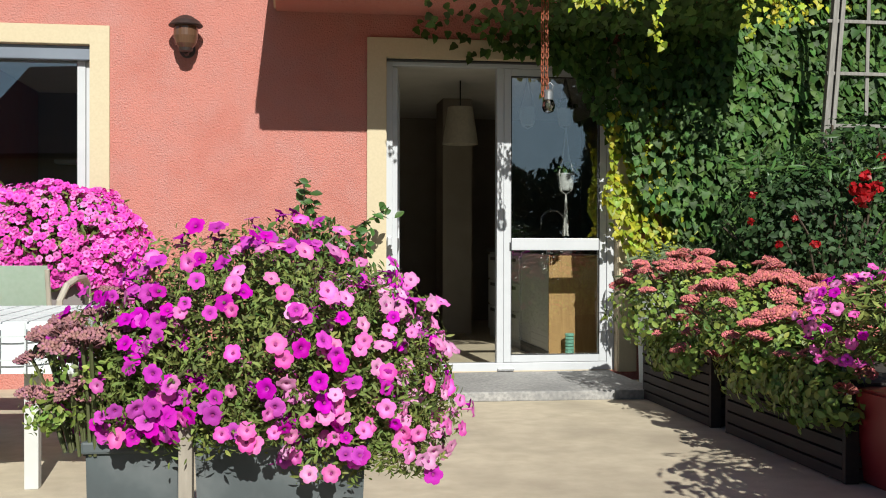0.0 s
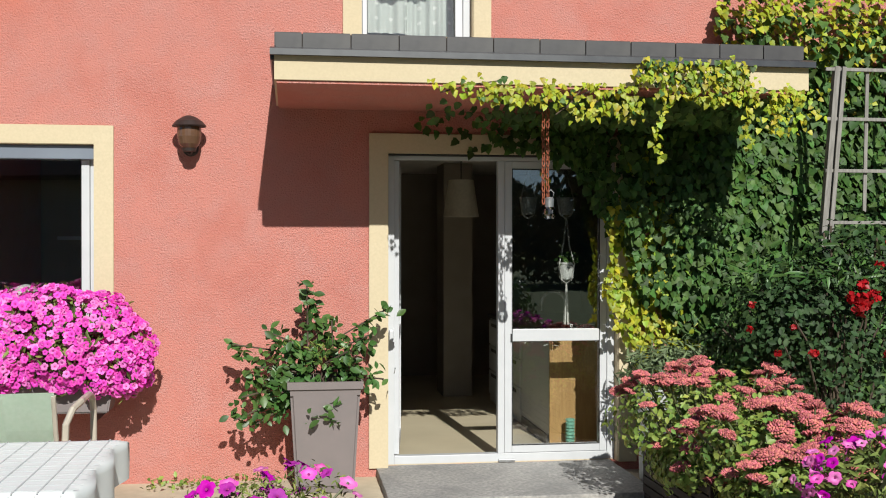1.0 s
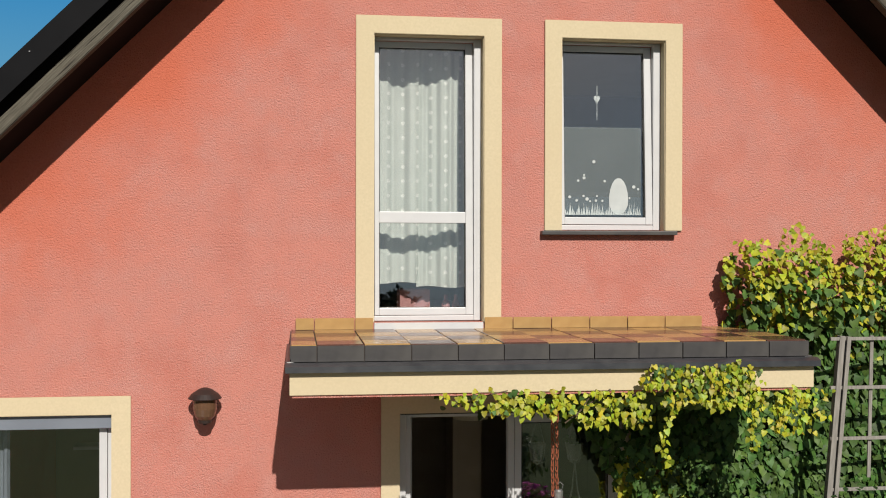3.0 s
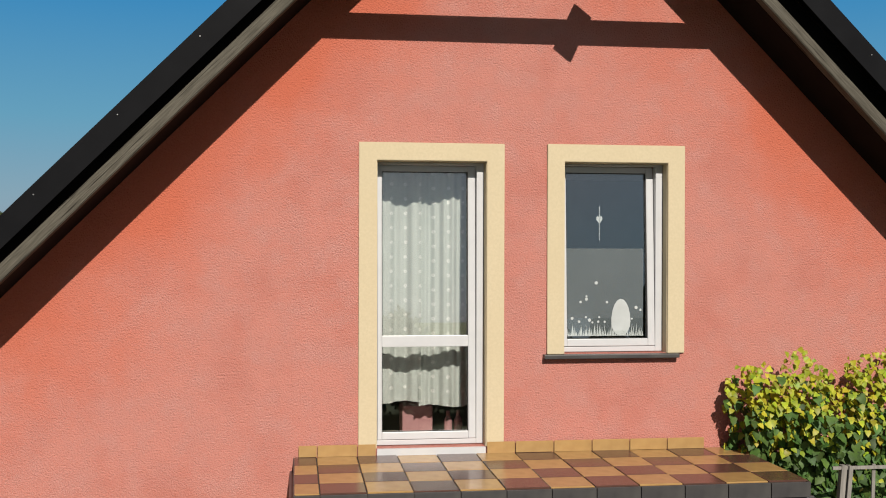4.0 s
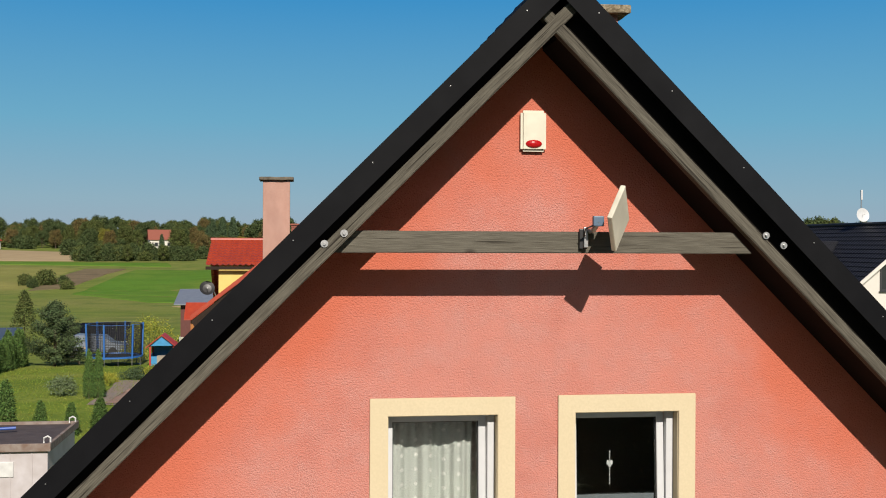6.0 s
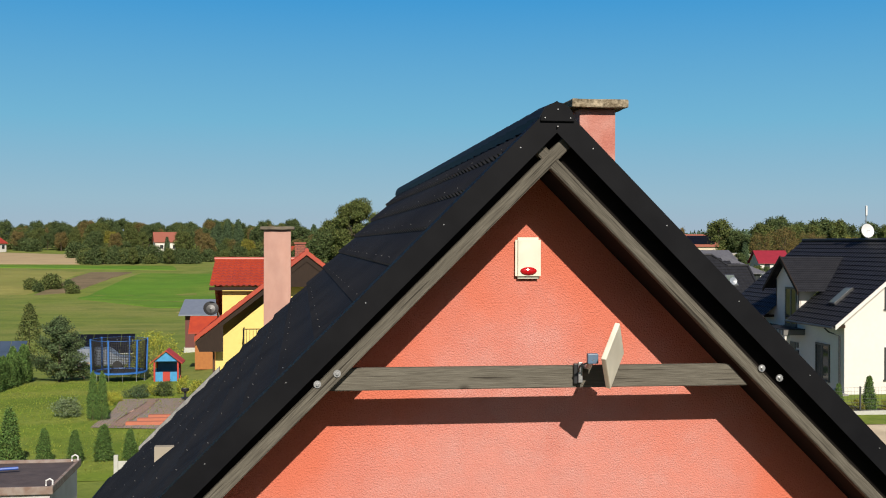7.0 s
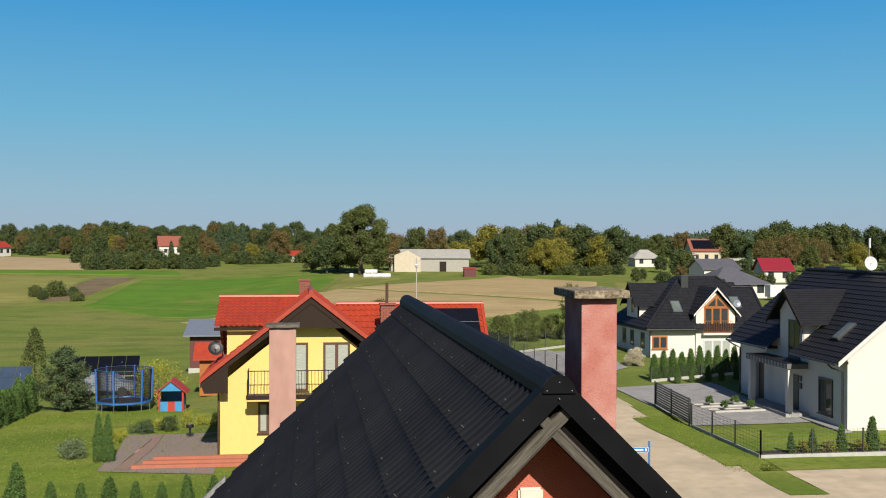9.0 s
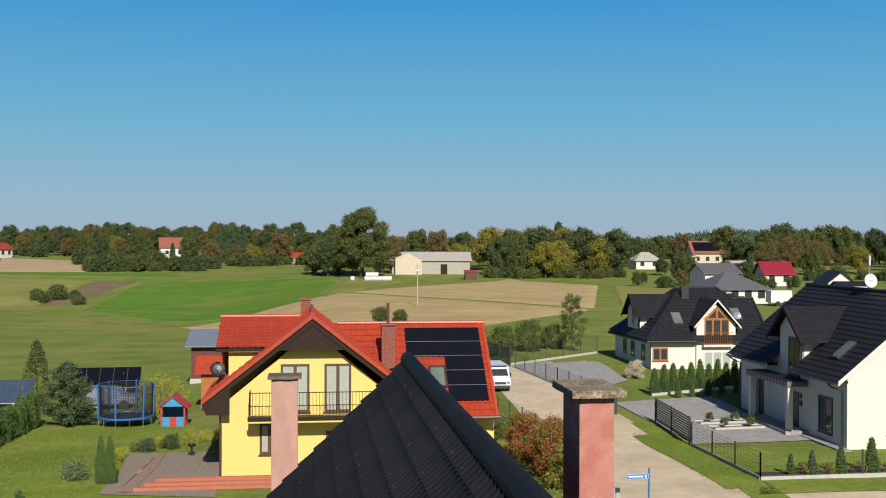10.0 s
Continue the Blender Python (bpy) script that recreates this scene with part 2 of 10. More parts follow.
M["black_steel"] = surface("black_painted_steel", (0.0152, 0.0152, 0.0167), rough=0.45)
M["concrete"] = surface("old_concrete", (0.56, 0.48, 0.35), (0.46, 0.39, 0.28), 9, 0.9, 0.004, 80, stain=(0.33, 0.275, 0.20), stain_scale=1.6, stain_amount=0.7)
M["step_stone"] = surface("grey_stone", (0.38, 0.365, 0.342), (0.228, 0.22, 0.213), 40, 0.9, 0.006, 60, stain=(0.152, 0.152, 0.152), stain_scale=4, stain_amount=0.5)
M["tile_tan"] = surface("tan_tile", (0.38, 0.236, 0.091), (0.334, 0.201, 0.076), 12, 0.25, stain=(0.266, 0.152, 0.061), stain_scale=3, stain_amount=0.35)
M["tile_brown"] = surface("brown_tile", (0.095, 0.047, 0.034), (0.076, 0.038, 0.029), 12, 0.22)
M["tile_black"] = surface("anthracite_tile", (0.046, 0.043, 0.044), (0.033, 0.031, 0.032), 15, 0.45, stain=(0.075, 0.07, 0.064), stain_scale=6, stain_amount=0.5)
M["gutter_metal"] = surface("dark_gutter_metal", (0.020, 0.022, 0.027), (0.032, 0.034, 0.039), 9, 0.35, stain=(0.075, 0.077, 0.08), stain_scale=7, stain_amount=0.4)
M["grout"] = surface("dark_grout", (0.046, 0.038, 0.034), rough=0.9)
M["mossy_concrete"] = surface("mossy_concrete", (0.325, 0.27, 0.185), (0.075, 0.058, 0.032), 26, 0.95, 0.012, 60, mix=0.45, stain=(0.120, 0.085, 0.045), stain_scale=6, stain_amount=0.8)
M["cap_dark"] = surface("sooty_concrete", (0.105, 0.085, 0.062), (0.050, 0.040, 0.030), 18, 0.95, 0.008, 50, stain=(0.17, 0.145, 0.11), stain_scale=5, stain_amount=0.6)
M["chimney_render"] = surface("chimney_render", (0.395, 0.156, 0.122), (0.319, 0.114, 0.087), 40, 0.95, 0.008, 70, mix=0.7, stain=(0.441, 0.243, 0.205), stain_scale=3.2, stain_amount=0.75, spec=0.1)
M["chimney_pale"] = surface("faded_chimney_render", (0.456, 0.281, 0.228), (0.38, 0.217, 0.171), 8, 0.95, 0.004, 60, mix=0.8, stain=(0.274, 0.167, 0.141), stain_scale=1.6, stain_amount=0.55, stretch=(1, 1, 0.5), spec=0.1)
M["siren_white"] = surface("cream_plastic", (0.608, 0.578, 0.471), rough=0.4)
M["siren_red"] = surface("red_lens", (0.418, 0.0076, 0.0114), (0.304, 0.0061, 0.0076), 60, 0.15)
M["blue_plastic"] = surface("grey_blue_plastic", (0.085, 0.14, 0.21), rough=0.45)
M["grass"] = farmland("grass", (0.178, 0.210, 0.047), (0.140, 0.180, 0.037), (0.225, 0.205, 0.072), (0.082, 0.122, 0.026), 25, 2.0, 0.03, 0.3)

M["tin_grey"] = surface("grey_tin", (0.167, 0.19, 0.228), (0.137, 0.156, 0.19), 3, 0.4)


# ---- building blocks ----
def part(name, bm, material, parent=None, label=""):
    me = bpy.data.meshes.new(name)
    bmesh.ops.recalc_face_normals(bm, faces=bm.faces)
    bm.to_mesh(me)
    bm.free()
    me.materials.append(material)
    ob = new(name, me)
    ob.parent = parent
    if label:
        ob["label"] = label
    return ob


def thing(name, label, category, at=(0, 0, 0), turn=0.0, group="", kind=""):
    ob = new(name)
    ob.matrix_world = pose(*at, 0, 0, turn)
    ob.empty_display_size = 0.2
    return tagged(ob, label, category, group, kind)


def raw(name, verts, faces, material, parent=None, label="", kind="", smooth=False):
    me = bpy.data.meshes.new(name)
    me.from_pydata([tuple(v) for v in verts], [], faces)
    me.update()
    me.materials.append(material)
    if smooth:
        me.polygons.foreach_set("use_smooth", [True] * len(me.polygons))
    ob = new(name, me)
    ob.parent = parent
    return tagged(ob, label, "", "", kind)


def box(x0, x1, y0, y1, z0, z1, bevel=0.0, bm=None):
    target = bm
    bm = bmesh.new()
    bmesh.ops.create_cube(bm, size=1, matrix=Matrix.LocRotScale(((x0 + x1) / 2, (y0 + y1) / 2, (z0 + z1) / 2), None, (x1 - x0, y1 - y0, z1 - z0)))
    if bevel:
        bmesh.ops.bevel(bm, geom=bm.edges[:], offset=bevel, segments=2, affect="EDGES", profile=0.6)
    return merge(target, bm)


def merge(target, bm):
    if target is None:
        return bm
    made = {v: target.verts.new(v.co) for v in bm.verts}
    for f in bm.faces:
        target.faces.new([made[v] for v in f.verts])
    bm.free()
    return target


def rod(a, b, r0, r1=None, seg=10, bm=None):
    a, b = Vector(a), Vector(b)
    target, bm = bm, bmesh.new()
    d = b - a
    m = Matrix.Translation((a + b) / 2) @ d.to_track_quat("Z", "Y").to_matrix().to_4x4()
    bmesh.ops.create_cone(bm, cap_ends=True, segments=seg, radius1=r0, radius2=r0 if r1 is None else r1, depth=d.length, matrix=m)
    return merge(target, bm)


def lathe(profile, seg=24, m=None, bm=None, closed=True):
    """A turned body: profile of (radius, height) from bottom to top."""
    target, bm = bm, bmesh.new()
    rings = []
    for r, z in profile:
        rings.append([bm.verts.new((r * math.cos(2 * math.pi * k / seg), r * math.sin(2 * math.pi * k / seg), z)) for k in range(seg)])
    for a, b in zip(rings, rings[1:]):
        for k in range(seg):
            bm.faces.new((a[k], a[(k + 1) % seg], b[(k + 1) % seg], b[k]))
    if closed:
        bm.faces.new(rings[0][::-1])
        bm.faces.new(rings[-1])
    if m is not None:
        bmesh.ops.transform(bm, matrix=m, verts=bm.verts)
    return merge(target, bm)


def prism(outline, depth, m=None, bevel=0.0, bm=None):
    """An outline in x, z drawn out along y by depth."""
    target, bm = bm, bmesh.new()
    f = bm.faces.new([bm.verts.new((x, 0, z)) for x, z in outline])
    r = bmesh.ops.extrude_face_region(bm, geom=[f])
    bmesh.ops.translate(bm, vec=(0, depth, 0), verts=[v for v in r["geom"] if isinstance(v, bmesh.types.BMVert)])
    if bevel:
        bmesh.ops.bevel(bm, geom=bm.edges[:], offset=bevel, segments=2, affect="EDGES")
    if m is not None:
        bmesh.ops.transform(bm, matrix=m, verts=bm.verts)
    return merge(target, bm)


def tube(points, r, seg=8, bm=None, close=False):
    """A bent pipe through points."""
    target, bm = bm, bmesh.new()
    pts = [Vector(p) for p in points]
    rings = []
    up = Vector((0, 0, 1))
    for i, p in enumerate(pts):
        d = (pts[min(i + 1, len(pts) - 1)] - pts[max(i - 1, 0)]).normalized()
        s = d.cross(up)
        s = s.normalized() if s.length > 1e-3 else d.cross(Vector((1, 0, 0))).normalized()
        u = s.cross(d).normalized()
        rings.append([bm.verts.new(p + r * (math.cos(2 * math.pi * k / seg) * s + math.sin(2 * math.pi * k / seg) * u)) for k in range(seg)])
    for a, b in zip(rings, rings[1:]):
        for k in range(seg):
            bm.faces.new((a[k], a[(k + 1) % seg], b[(k + 1) % seg], b[k]))
    bm.faces.new(rings[0][::-1])
    bm.faces.new(rings[-1])
    return merge(target, bm)


def columns_wall(x0, x1, thickness, holes, top, y=0.0, base=0.0, breaks=()):
    """A wall in x, z whose outer face is at y, with openings (x0, x1, z0, z1) that go through it, up to top(x)."""
    xs = sorted({x0, x1, *breaks, *(h[0] for h in holes), *(h[1] for h in holes)})
    bm = bmesh.new()
    for a, b in zip(xs, xs[1:]):
        cuts = sorted((h[2], h[3]) for h in holes if h[0] < (a + b) / 2 < h[1])
        low = base
        spans = []
        for c0, c1 in cuts:
            if c0 > low:
                spans.append((low, low, c0, c0))
            low = c1
        spans.append((low, low, top(a), top(b)))
        for za, zb, ta, tb in spans:
            v = [bm.verts.new(p) for p in ((a, y, za), (b, y, zb), (b, y, tb), (a, y, ta), (a, y + thickness, za), (b, y + thickness, zb), (b, y + thickness, tb), (a, y + thickness, ta))]
            for f in ((0, 1, 2, 3), (5, 4, 7, 6), (0, 4, 5, 1), (3, 2, 6, 7), (0, 3, 7, 4), (1, 5, 6, 2)):
                bm.faces.new([v[k] for k in f])
    bmesh.ops.remove_doubles(bm, verts=bm.verts, dist=1e-5)
    return bm


# ---- more materials ----
M["planter_metal"] = surface("grey_planter", (0.076, 0.09, 0.093), (0.053, 0.062, 0.065), 6, 0.6, 0.002, 30, stain=(0.182, 0.19, 0.19), stain_scale=7, stain_amount=0.45)
M["pot_grey"] = surface("taupe_plastic", (0.179, 0.152, 0.148), (0.163, 0.141, 0.137), 8, 0.55)
M["soil"] = surface("soil", (0.038, 0.027, 0.019), rough=1.0, bump=0.01, bump_scale=40)
M["white_pot"] = surface("white_ceramic", (0.471, 0.486, 0.456), rough=0.5)
M["dark_wood"] = surface("dark_stained_wood", (0.027, 0.019, 0.0144), (0.0167, 0.0122, 0.0099), 6, 0.75, 0.002, 30, stretch=(8, 1, 8))
M["post_wood"] = surface("pale_post_wood", (0.319, 0.281, 0.228), (0.228, 0.198, 0.16), 6, 0.8, 0.002, 30, stretch=(8, 8, 1))
M["red_pot"] = surface("red_plastic", (0.243, 0.0137, 0.019), (0.213, 0.0114, 0.0152), 6, 0.45)
M["plaster"] = surface("warm_plaster", (0.30, 0.265, 0.21), (0.26, 0.23, 0.18), 4, 0.9)
M["ceiling_paint"] = surface("ceiling_paint", (0.72, 0.70, 0.65), (0.66, 0.64, 0.59), 4, 0.9)
M["floor_tile"] = surface("beige_floor_tile", (0.55, 0.48, 0.34), (0.50, 0.43, 0.30), 3, 0.35, stain=(0.35, 0.304, 0.213), stain_scale=1, stain_amount=0.4)
M["oak_panel"] = surface("oak_panel", (0.395, 0.251, 0.091), (0.319, 0.19, 0.065), 7, 0.55, stretch=(9, 9, 0.8), stain=(0.274, 0.152, 0.053), stain_scale=2, stain_amount=0.4)
M["cabinet_grey"] = surface("grey_cabinet", (0.60, 0.61, 0.60), (0.55, 0.56, 0.55), 3, 0.5)
M["dark_top"] = surface("dark_worktop", (0.023, 0.021, 0.0198), rough=0.4)
M["shade_cloth"] = surface("linen_shade", (0.66, 0.62, 0.50), (0.58, 0.54, 0.44), 40, 0.9, through_light=0.3)
M["macrame"] = surface("white_cord", (0.471, 0.471, 0.433), rough=0.9)
M["mint"] = surface("mint_ceramic", (0.19, 0.418, 0.319), rough=0.35)
M["dark_door"] = surface("dark_interior_door", (0.027, 0.019, 0.0167), rough=0.5)
M["pink_cloth"] = surface("pink_cloth", (0.418, 0.228, 0.228), (0.342, 0.167, 0.167), 20, 0.9)
M["lamp_brown"] = surface("brown_lamp_metal", (0.027, 0.0167, 0.0144), (0.019, 0.0122, 0.0106), 20, 0.5)
M["amber_glass"] = surface("amber_glass", (0.122, 0.065, 0.038), rough=0.2)
M["rust_chain"] = surface("rusty_chain", (0.274, 0.076, 0.034), (0.198, 0.053, 0.023), 30, 0.7)
M["cloth_line"] = surface("grey_check_line", (0.53, 0.56, 0.56), rough=0.6)
M["white_metal"] = surface("white_enamelled_metal", (0.547, 0.547, 0.517), (0.502, 0.502, 0.471), 10, 0.45)
M["mint_sling"] = surface("mint_sling_fabric", (0.60, 0.72, 0.60), (0.55, 0.68, 0.55), 40, 0.8, through_light=0.2)
M["cream_metal"] = surface("cream_tube", (0.471, 0.418, 0.342), rough=0.4)
M["yellow_wall"] = surface("yellow_render", (0.608, 0.471, 0.152), (0.578, 0.441, 0.137), 5, 0.9, 0.002, 40, stain=(0.532, 0.418, 0.152), stain_scale=0.5, stain_amount=0.4)
M["white_wall"] = surface("white_render", (0.562, 0.54, 0.498), (0.532, 0.509, 0.467), 5, 0.9, 0.002, 40, stain=(0.502, 0.479, 0.441), stain_scale=0.6, stain_amount=0.4)
M["red_tile"] = surface("red_metal_tile", (0.35, 0.047, 0.0167), (0.289, 0.036, 0.0152), 3, 0.45, stain=(0.213, 0.03, 0.019), stain_scale=0.7, stain_amount=0.4)
M["black_tile"] = surface("black_roof_tile", (0.0135, 0.0138, 0.0165), (0.020, 0.0205, 0.0235), 3, 0.5, spec=0.2)
M["brown_board"] = surface("brown_boarding", (0.027, 0.0160, 0.0105), (0.018, 0.0112, 0.0078), 4, 0.75, stretch=(9, 9, 1), spec=0.2)
M["brown_frame"] = surface("brown_window_frame", (0.076, 0.038, 0.021), (0.061, 0.03, 0.0167), 6, 0.5)
M["oak_frame"] = surface("golden_oak_frame", (0.319, 0.122, 0.027), (0.258, 0.091, 0.023), 6, 0.45)
M["dark_frame"] = surface("anthracite_frame", (0.03, 0.032, 0.034), rough=0.4)
M["dark_glass"] = surface("dim_window_glass", (0.023, 0.027, 0.03), (0.038, 0.042, 0.046), 0.7, 0.06)
M["sky_pane"] = surface("skylight_glass", (0.076, 0.099, 0.091), (0.122, 0.144, 0.129), 0.9, 0.05)
M["blind"] = surface("pale_blind", (0.319, 0.334, 0.289), (0.228, 0.251, 0.22), 3, 0.6, stretch=(1, 1, 12))
M["brick"] = surface("red_brick", (0.251, 0.076, 0.049), (0.182, 0.057, 0.038), 12, 0.85, 0.004, 30)
M["solar"] = surface("solar_panel", (0.0046, 0.0053, 0.0091), (0.0061, 0.0068, 0.0114), 2, 0.3, spec=0.2)
# paler blue copy of the panel: mirrored sky painted into its base colour
M["solar_sky_tint"] = surface("sky_tinted_solar_panel", (0.034, 0.053, 0.084), (0.046, 0.065, 0.099), 1.2, 0.12, spec=0.9)
M["alu"] = surface("aluminium", (0.418, 0.426, 0.433), rough=0.35, metal=0.9)
M["sand_road"] = surface("sandy_road", (0.52, 0.43, 0.30), (0.43, 0.35, 0.235), 1.6, 0.95, 0.02, 14, stain=(0.33, 0.275, 0.185), stain_scale=0.35, stain_amount=0.6)
M["paver_red"] = surface("red_brick_pavers", (0.38, 0.125, 0.068), (0.319, 0.106, 0.065), 6, 0.9, 0.004, 12)
M["stubble"] = farmland("stubble_field", (0.46, 0.345, 0.180), (0.41, 0.305, 0.155), (0.34, 0.27, 0.125), (0.275, 0.215, 0.105), 62, 1.1, 0.035, 0.75)
M["tan_field"] = farmland("tan_field", (0.40, 0.305, 0.180), (0.36, 0.275, 0.158), (0.33, 0.26, 0.15), (0.29, 0.22, 0.13), 10, 2.5, 0.03, 0.4)
M["green_field"] = farmland("green_crop", (0.100, 0.200, 0.026), (0.088, 0.178, 0.023), (0.165, 0.205, 0.040), (0.066, 0.138, 0.018), 68, 1.6, 0.03, 0.35)
M["olive_field"] = farmland("mown_meadow", (0.225, 0.222, 0.062), (0.265, 0.245, 0.080), (0.118, 0.155, 0.034), (0.165, 0.160, 0.050), 30, 1.6, 0.035, 0.45)
M["plough"] = farmland("ploughed_earth", (0.175, 0.130, 0.083), (0.225, 0.175, 0.105), (0.145, 0.125, 0.060), (0.105, 0.083, 0.050), 75, 0.9, 0.05, 0.8)
M["lawn"] = farmland("lawn", (0.160, 0.215, 0.032), (0.120, 0.175, 0.026), (0.225, 0.235, 0.058), (0.078, 0.125, 0.021), 40, 0.9, 0.22, 0.2)
M["tree_green"] = surface("tree_green", (0.088, 0.118, 0.043), (0.056, 0.080, 0.032), 0.8, 0.8, island=0.5, hue_island=0.025, through_light=0.2, spec=0.12)
M["hydrangea"] = surface("cream_hydrangea", (0.502, 0.441, 0.319), (0.38, 0.342, 0.213), 3, 0.8, island=0.3, hue_island=0.03)
M["far_wood"] = surface("distant_forest", (0.065, 0.095, 0.053), (0.046, 0.072, 0.042), 0.05, 0.9, island=0.3, spec=0.05)
M["lawn_blade"] = surface("lawn_blade", (0.135, 0.190, 0.027), (0.205, 0.225, 0.046), 0.35, 0.8, island=0.35, hue_island=0.02, through_light=0.2, spec=0.1)
M["tree_olive"] = surface("tree_olive", (0.112, 0.132, 0.040), (0.072, 0.092, 0.030), 0.8, 0.8, island=0.5, hue_island=0.025, through_light=0.15, spec=0.12)
M["tree_yellow"] = surface("tree_yellowing", (0.250, 0.215, 0.036), (0.150, 0.160, 0.03), 0.8, 0.75, island=0.45, hue_island=0.03, through_light=0.2, spec=0.2)
M["tree_rust"] = surface("tree_rust", (0.185, 0.136, 0.050), (0.118, 0.100, 0.040), 0.8, 0.8, island=0.45, hue_island=0.03, through_light=0.2, spec=0.12)
M["autumn_leaf"] = surface("autumn_leaf", (0.300, 0.085, 0.034), (0.175, 0.180, 0.040), 0.9, 0.75, mix=0.5, island=0.45, hue_island=0.045, through_light=0.25, spec=0.2)
M["border_yellow"] = surface("yellow_green_leaf", (0.420, 0.400, 0.055), (0.240, 0.290, 0.048), 1.2, 0.75, island=0.4, hue_island=0.03, through_light=0.25, spec=0.2)
M["pine_needle"] = surface("pine_needle", (0.085, 0.118, 0.050), (0.052, 0.082, 0.034), 1.5, 0.75, island=0.55, hue_island=0.02, through_light=0.1, spec=0.2)
M["tree_blue"] = surface("spruce_needles", (0.065, 0.099, 0.046), (0.044, 0.072, 0.034), 0.8, 0.75, island=0.5, spec=0.2)
M["hedge_green"] = surface("thuja_green", (0.079, 0.137, 0.032), (0.051, 0.093, 0.023), 4, 0.75, island=0.5, hue_island=0.02, spec=0.2)
M["tramp_blue"] = surface("blue_padding", (0.023, 0.122, 0.38), (0.019, 0.099, 0.319), 6, 0.5)
M["play_blue"] = surface("sky_blue_paint", (0.038, 0.228, 0.441), rough=0.5)
M["play_red"] = surface("red_paint", (0.38, 0.034, 0.023), (0.304, 0.03, 0.019), 5, 0.5)
M["shed_red"] = surface("maroon_boarding", (0.099, 0.027, 0.021), (0.076, 0.021, 0.0167), 3, 0.7, stretch=(12, 12, 1))
M["pallet_wood"] = surface("pallet_wood", (0.35, 0.281, 0.19), (0.266, 0.213, 0.144), 6, 0.85, stretch=(1, 8, 8))
M["van_white"] = surface("white_car_paint", (0.593, 0.6, 0.608), rough=0.25)
M["tyre"] = surface("tyre_rubber", (0.0152, 0.0152, 0.0152), rough=0.8)
M["cabin_white"] = surface("white_sheet_cladding", (0.471, 0.441, 0.456), (0.426, 0.395, 0.41), 3, 0.6, stain=(0.319, 0.274, 0.251), stain_scale=1.5, stain_amount=0.5)
M["bitumen"] = surface("dirty_bitumen", (0.046, 0.034, 0.032), (0.076, 0.057, 0.053), 3, 0.8, 0.01, 12)
M["rust"] = surface("rusty_trim", (0.152, 0.099, 0.076), (0.228, 0.19, 0.167), 6, 0.8)
M["blue_pipe"] = surface("blue_pipe", (0.023, 0.076, 0.319), rough=0.5)
M["sign_blue"] = surface("blue_enamel", (0.0152, 0.167, 0.456), rough=0.35)
M["white_paint"] = surface("white_paint", (0.593, 0.593, 0.585), rough=0.5)
M["net"] = surface("black_net", (0.0152, 0.0152, 0.0167), rough=0.8)
M["fence_grey"] = surface("anthracite_fence", (0.034, 0.036, 0.04), rough=0.5)
M["pale_concrete"] = surface("pale_concrete_panel", (0.395, 0.395, 0.357), (0.334, 0.334, 0.296), 5, 0.9, 0.004, 20)
M["plum_tile"] = surface("crimson_roof", (0.228, 0.0152, 0.027), (0.19, 0.0137, 0.023), 2, 0.5)
M["slate"] = surface("grey_roof", (0.099, 0.099, 0.11), (0.076, 0.076, 0.087), 2, 0.6)
M["pale_roof"] = surface("pale_fibre_roof", (0.319, 0.312, 0.281), (0.266, 0.258, 0.236), 1, 0.8)
M["cream_wall"] = surface("cream_wall", (0.471, 0.418, 0.319), (0.426, 0.372, 0.281), 2, 0.9)
M["grey_wall"] = surface("grey_barn_wall", (0.319, 0.304, 0.266), (0.274, 0.258, 0.228), 2, 0.9)
M["grey_lath"] = surface("silvered_lath", (0.258, 0.243, 0.22), (0.167, 0.156, 0.141), 8, 0.85, 0.002, 40, stretch=(8, 8, 1))


def paved(name, one, two, joint, w, h):
    """Small pavers in bond, each of a slightly different shade."""
    m = surface(name, one, two, 6, 0.9, 0.004, 12)
    n, l = m.node_tree.nodes, m.node_tree.links
    b = n.new("ShaderNodeTexBrick")
    b.inputs["Scale"].default_value = 1.0
    b.inputs["Brick Width"].default_value, b.inputs["Row Height"].default_value = w, h
    b.inputs["Mortar Size"].default_value = 0.012
    b.inputs["Color1"].default_value, b.inputs["Color2"].default_value, b.inputs["Mortar"].default_value = (*one, 1), (*two, 1), (*joint, 1)
    t = n.new("ShaderNodeTexCoord")
    l.new(t.outputs["Object"], b.inputs["Vector"])
    l.new(b.outputs["Color"], n["Principled BSDF"].inputs["Base Color"])
    return m


M["paver_grey"] = paved("grey_pavers", (0.319, 0.312, 0.293), (0.228, 0.224, 0.217), (0.122, 0.118, 0.11), 0.4, 0.2)
M["paver_worn"] = paved("worn_red_pavers", (0.29, 0.17, 0.125), (0.24, 0.17, 0.14), (0.09, 0.07, 0.06), 0.3, 0.15)
M["paver_dark"] = paved("dark_pavers", (0.22, 0.19, 0.171), (0.274, 0.19, 0.152), (0.076, 0.065, 0.057), 0.3, 0.15)


# ---- the house ----
APEX = 8.26          # the roof's outer edge: z = APEX - |x|
EAVE = 4.75          # half width over the eaves
BACK = 10.6          # the back verge
WALL_X = 4.25
GROUND = 0.06

house = thing("house", "coral rendered gable house with a graphite metal roof", "house")
HOLES = [(-4.9 + 0.75, -2.96, 1.02, 2.40), (-0.94, 0.76, 0.12, 2.37), (-1.13, -0.325, 3.03, 5.115), (0.258, 1.05, 3.70, 5.12)]


def gable_top(x):
    return APEX - 0.34 - abs(x)


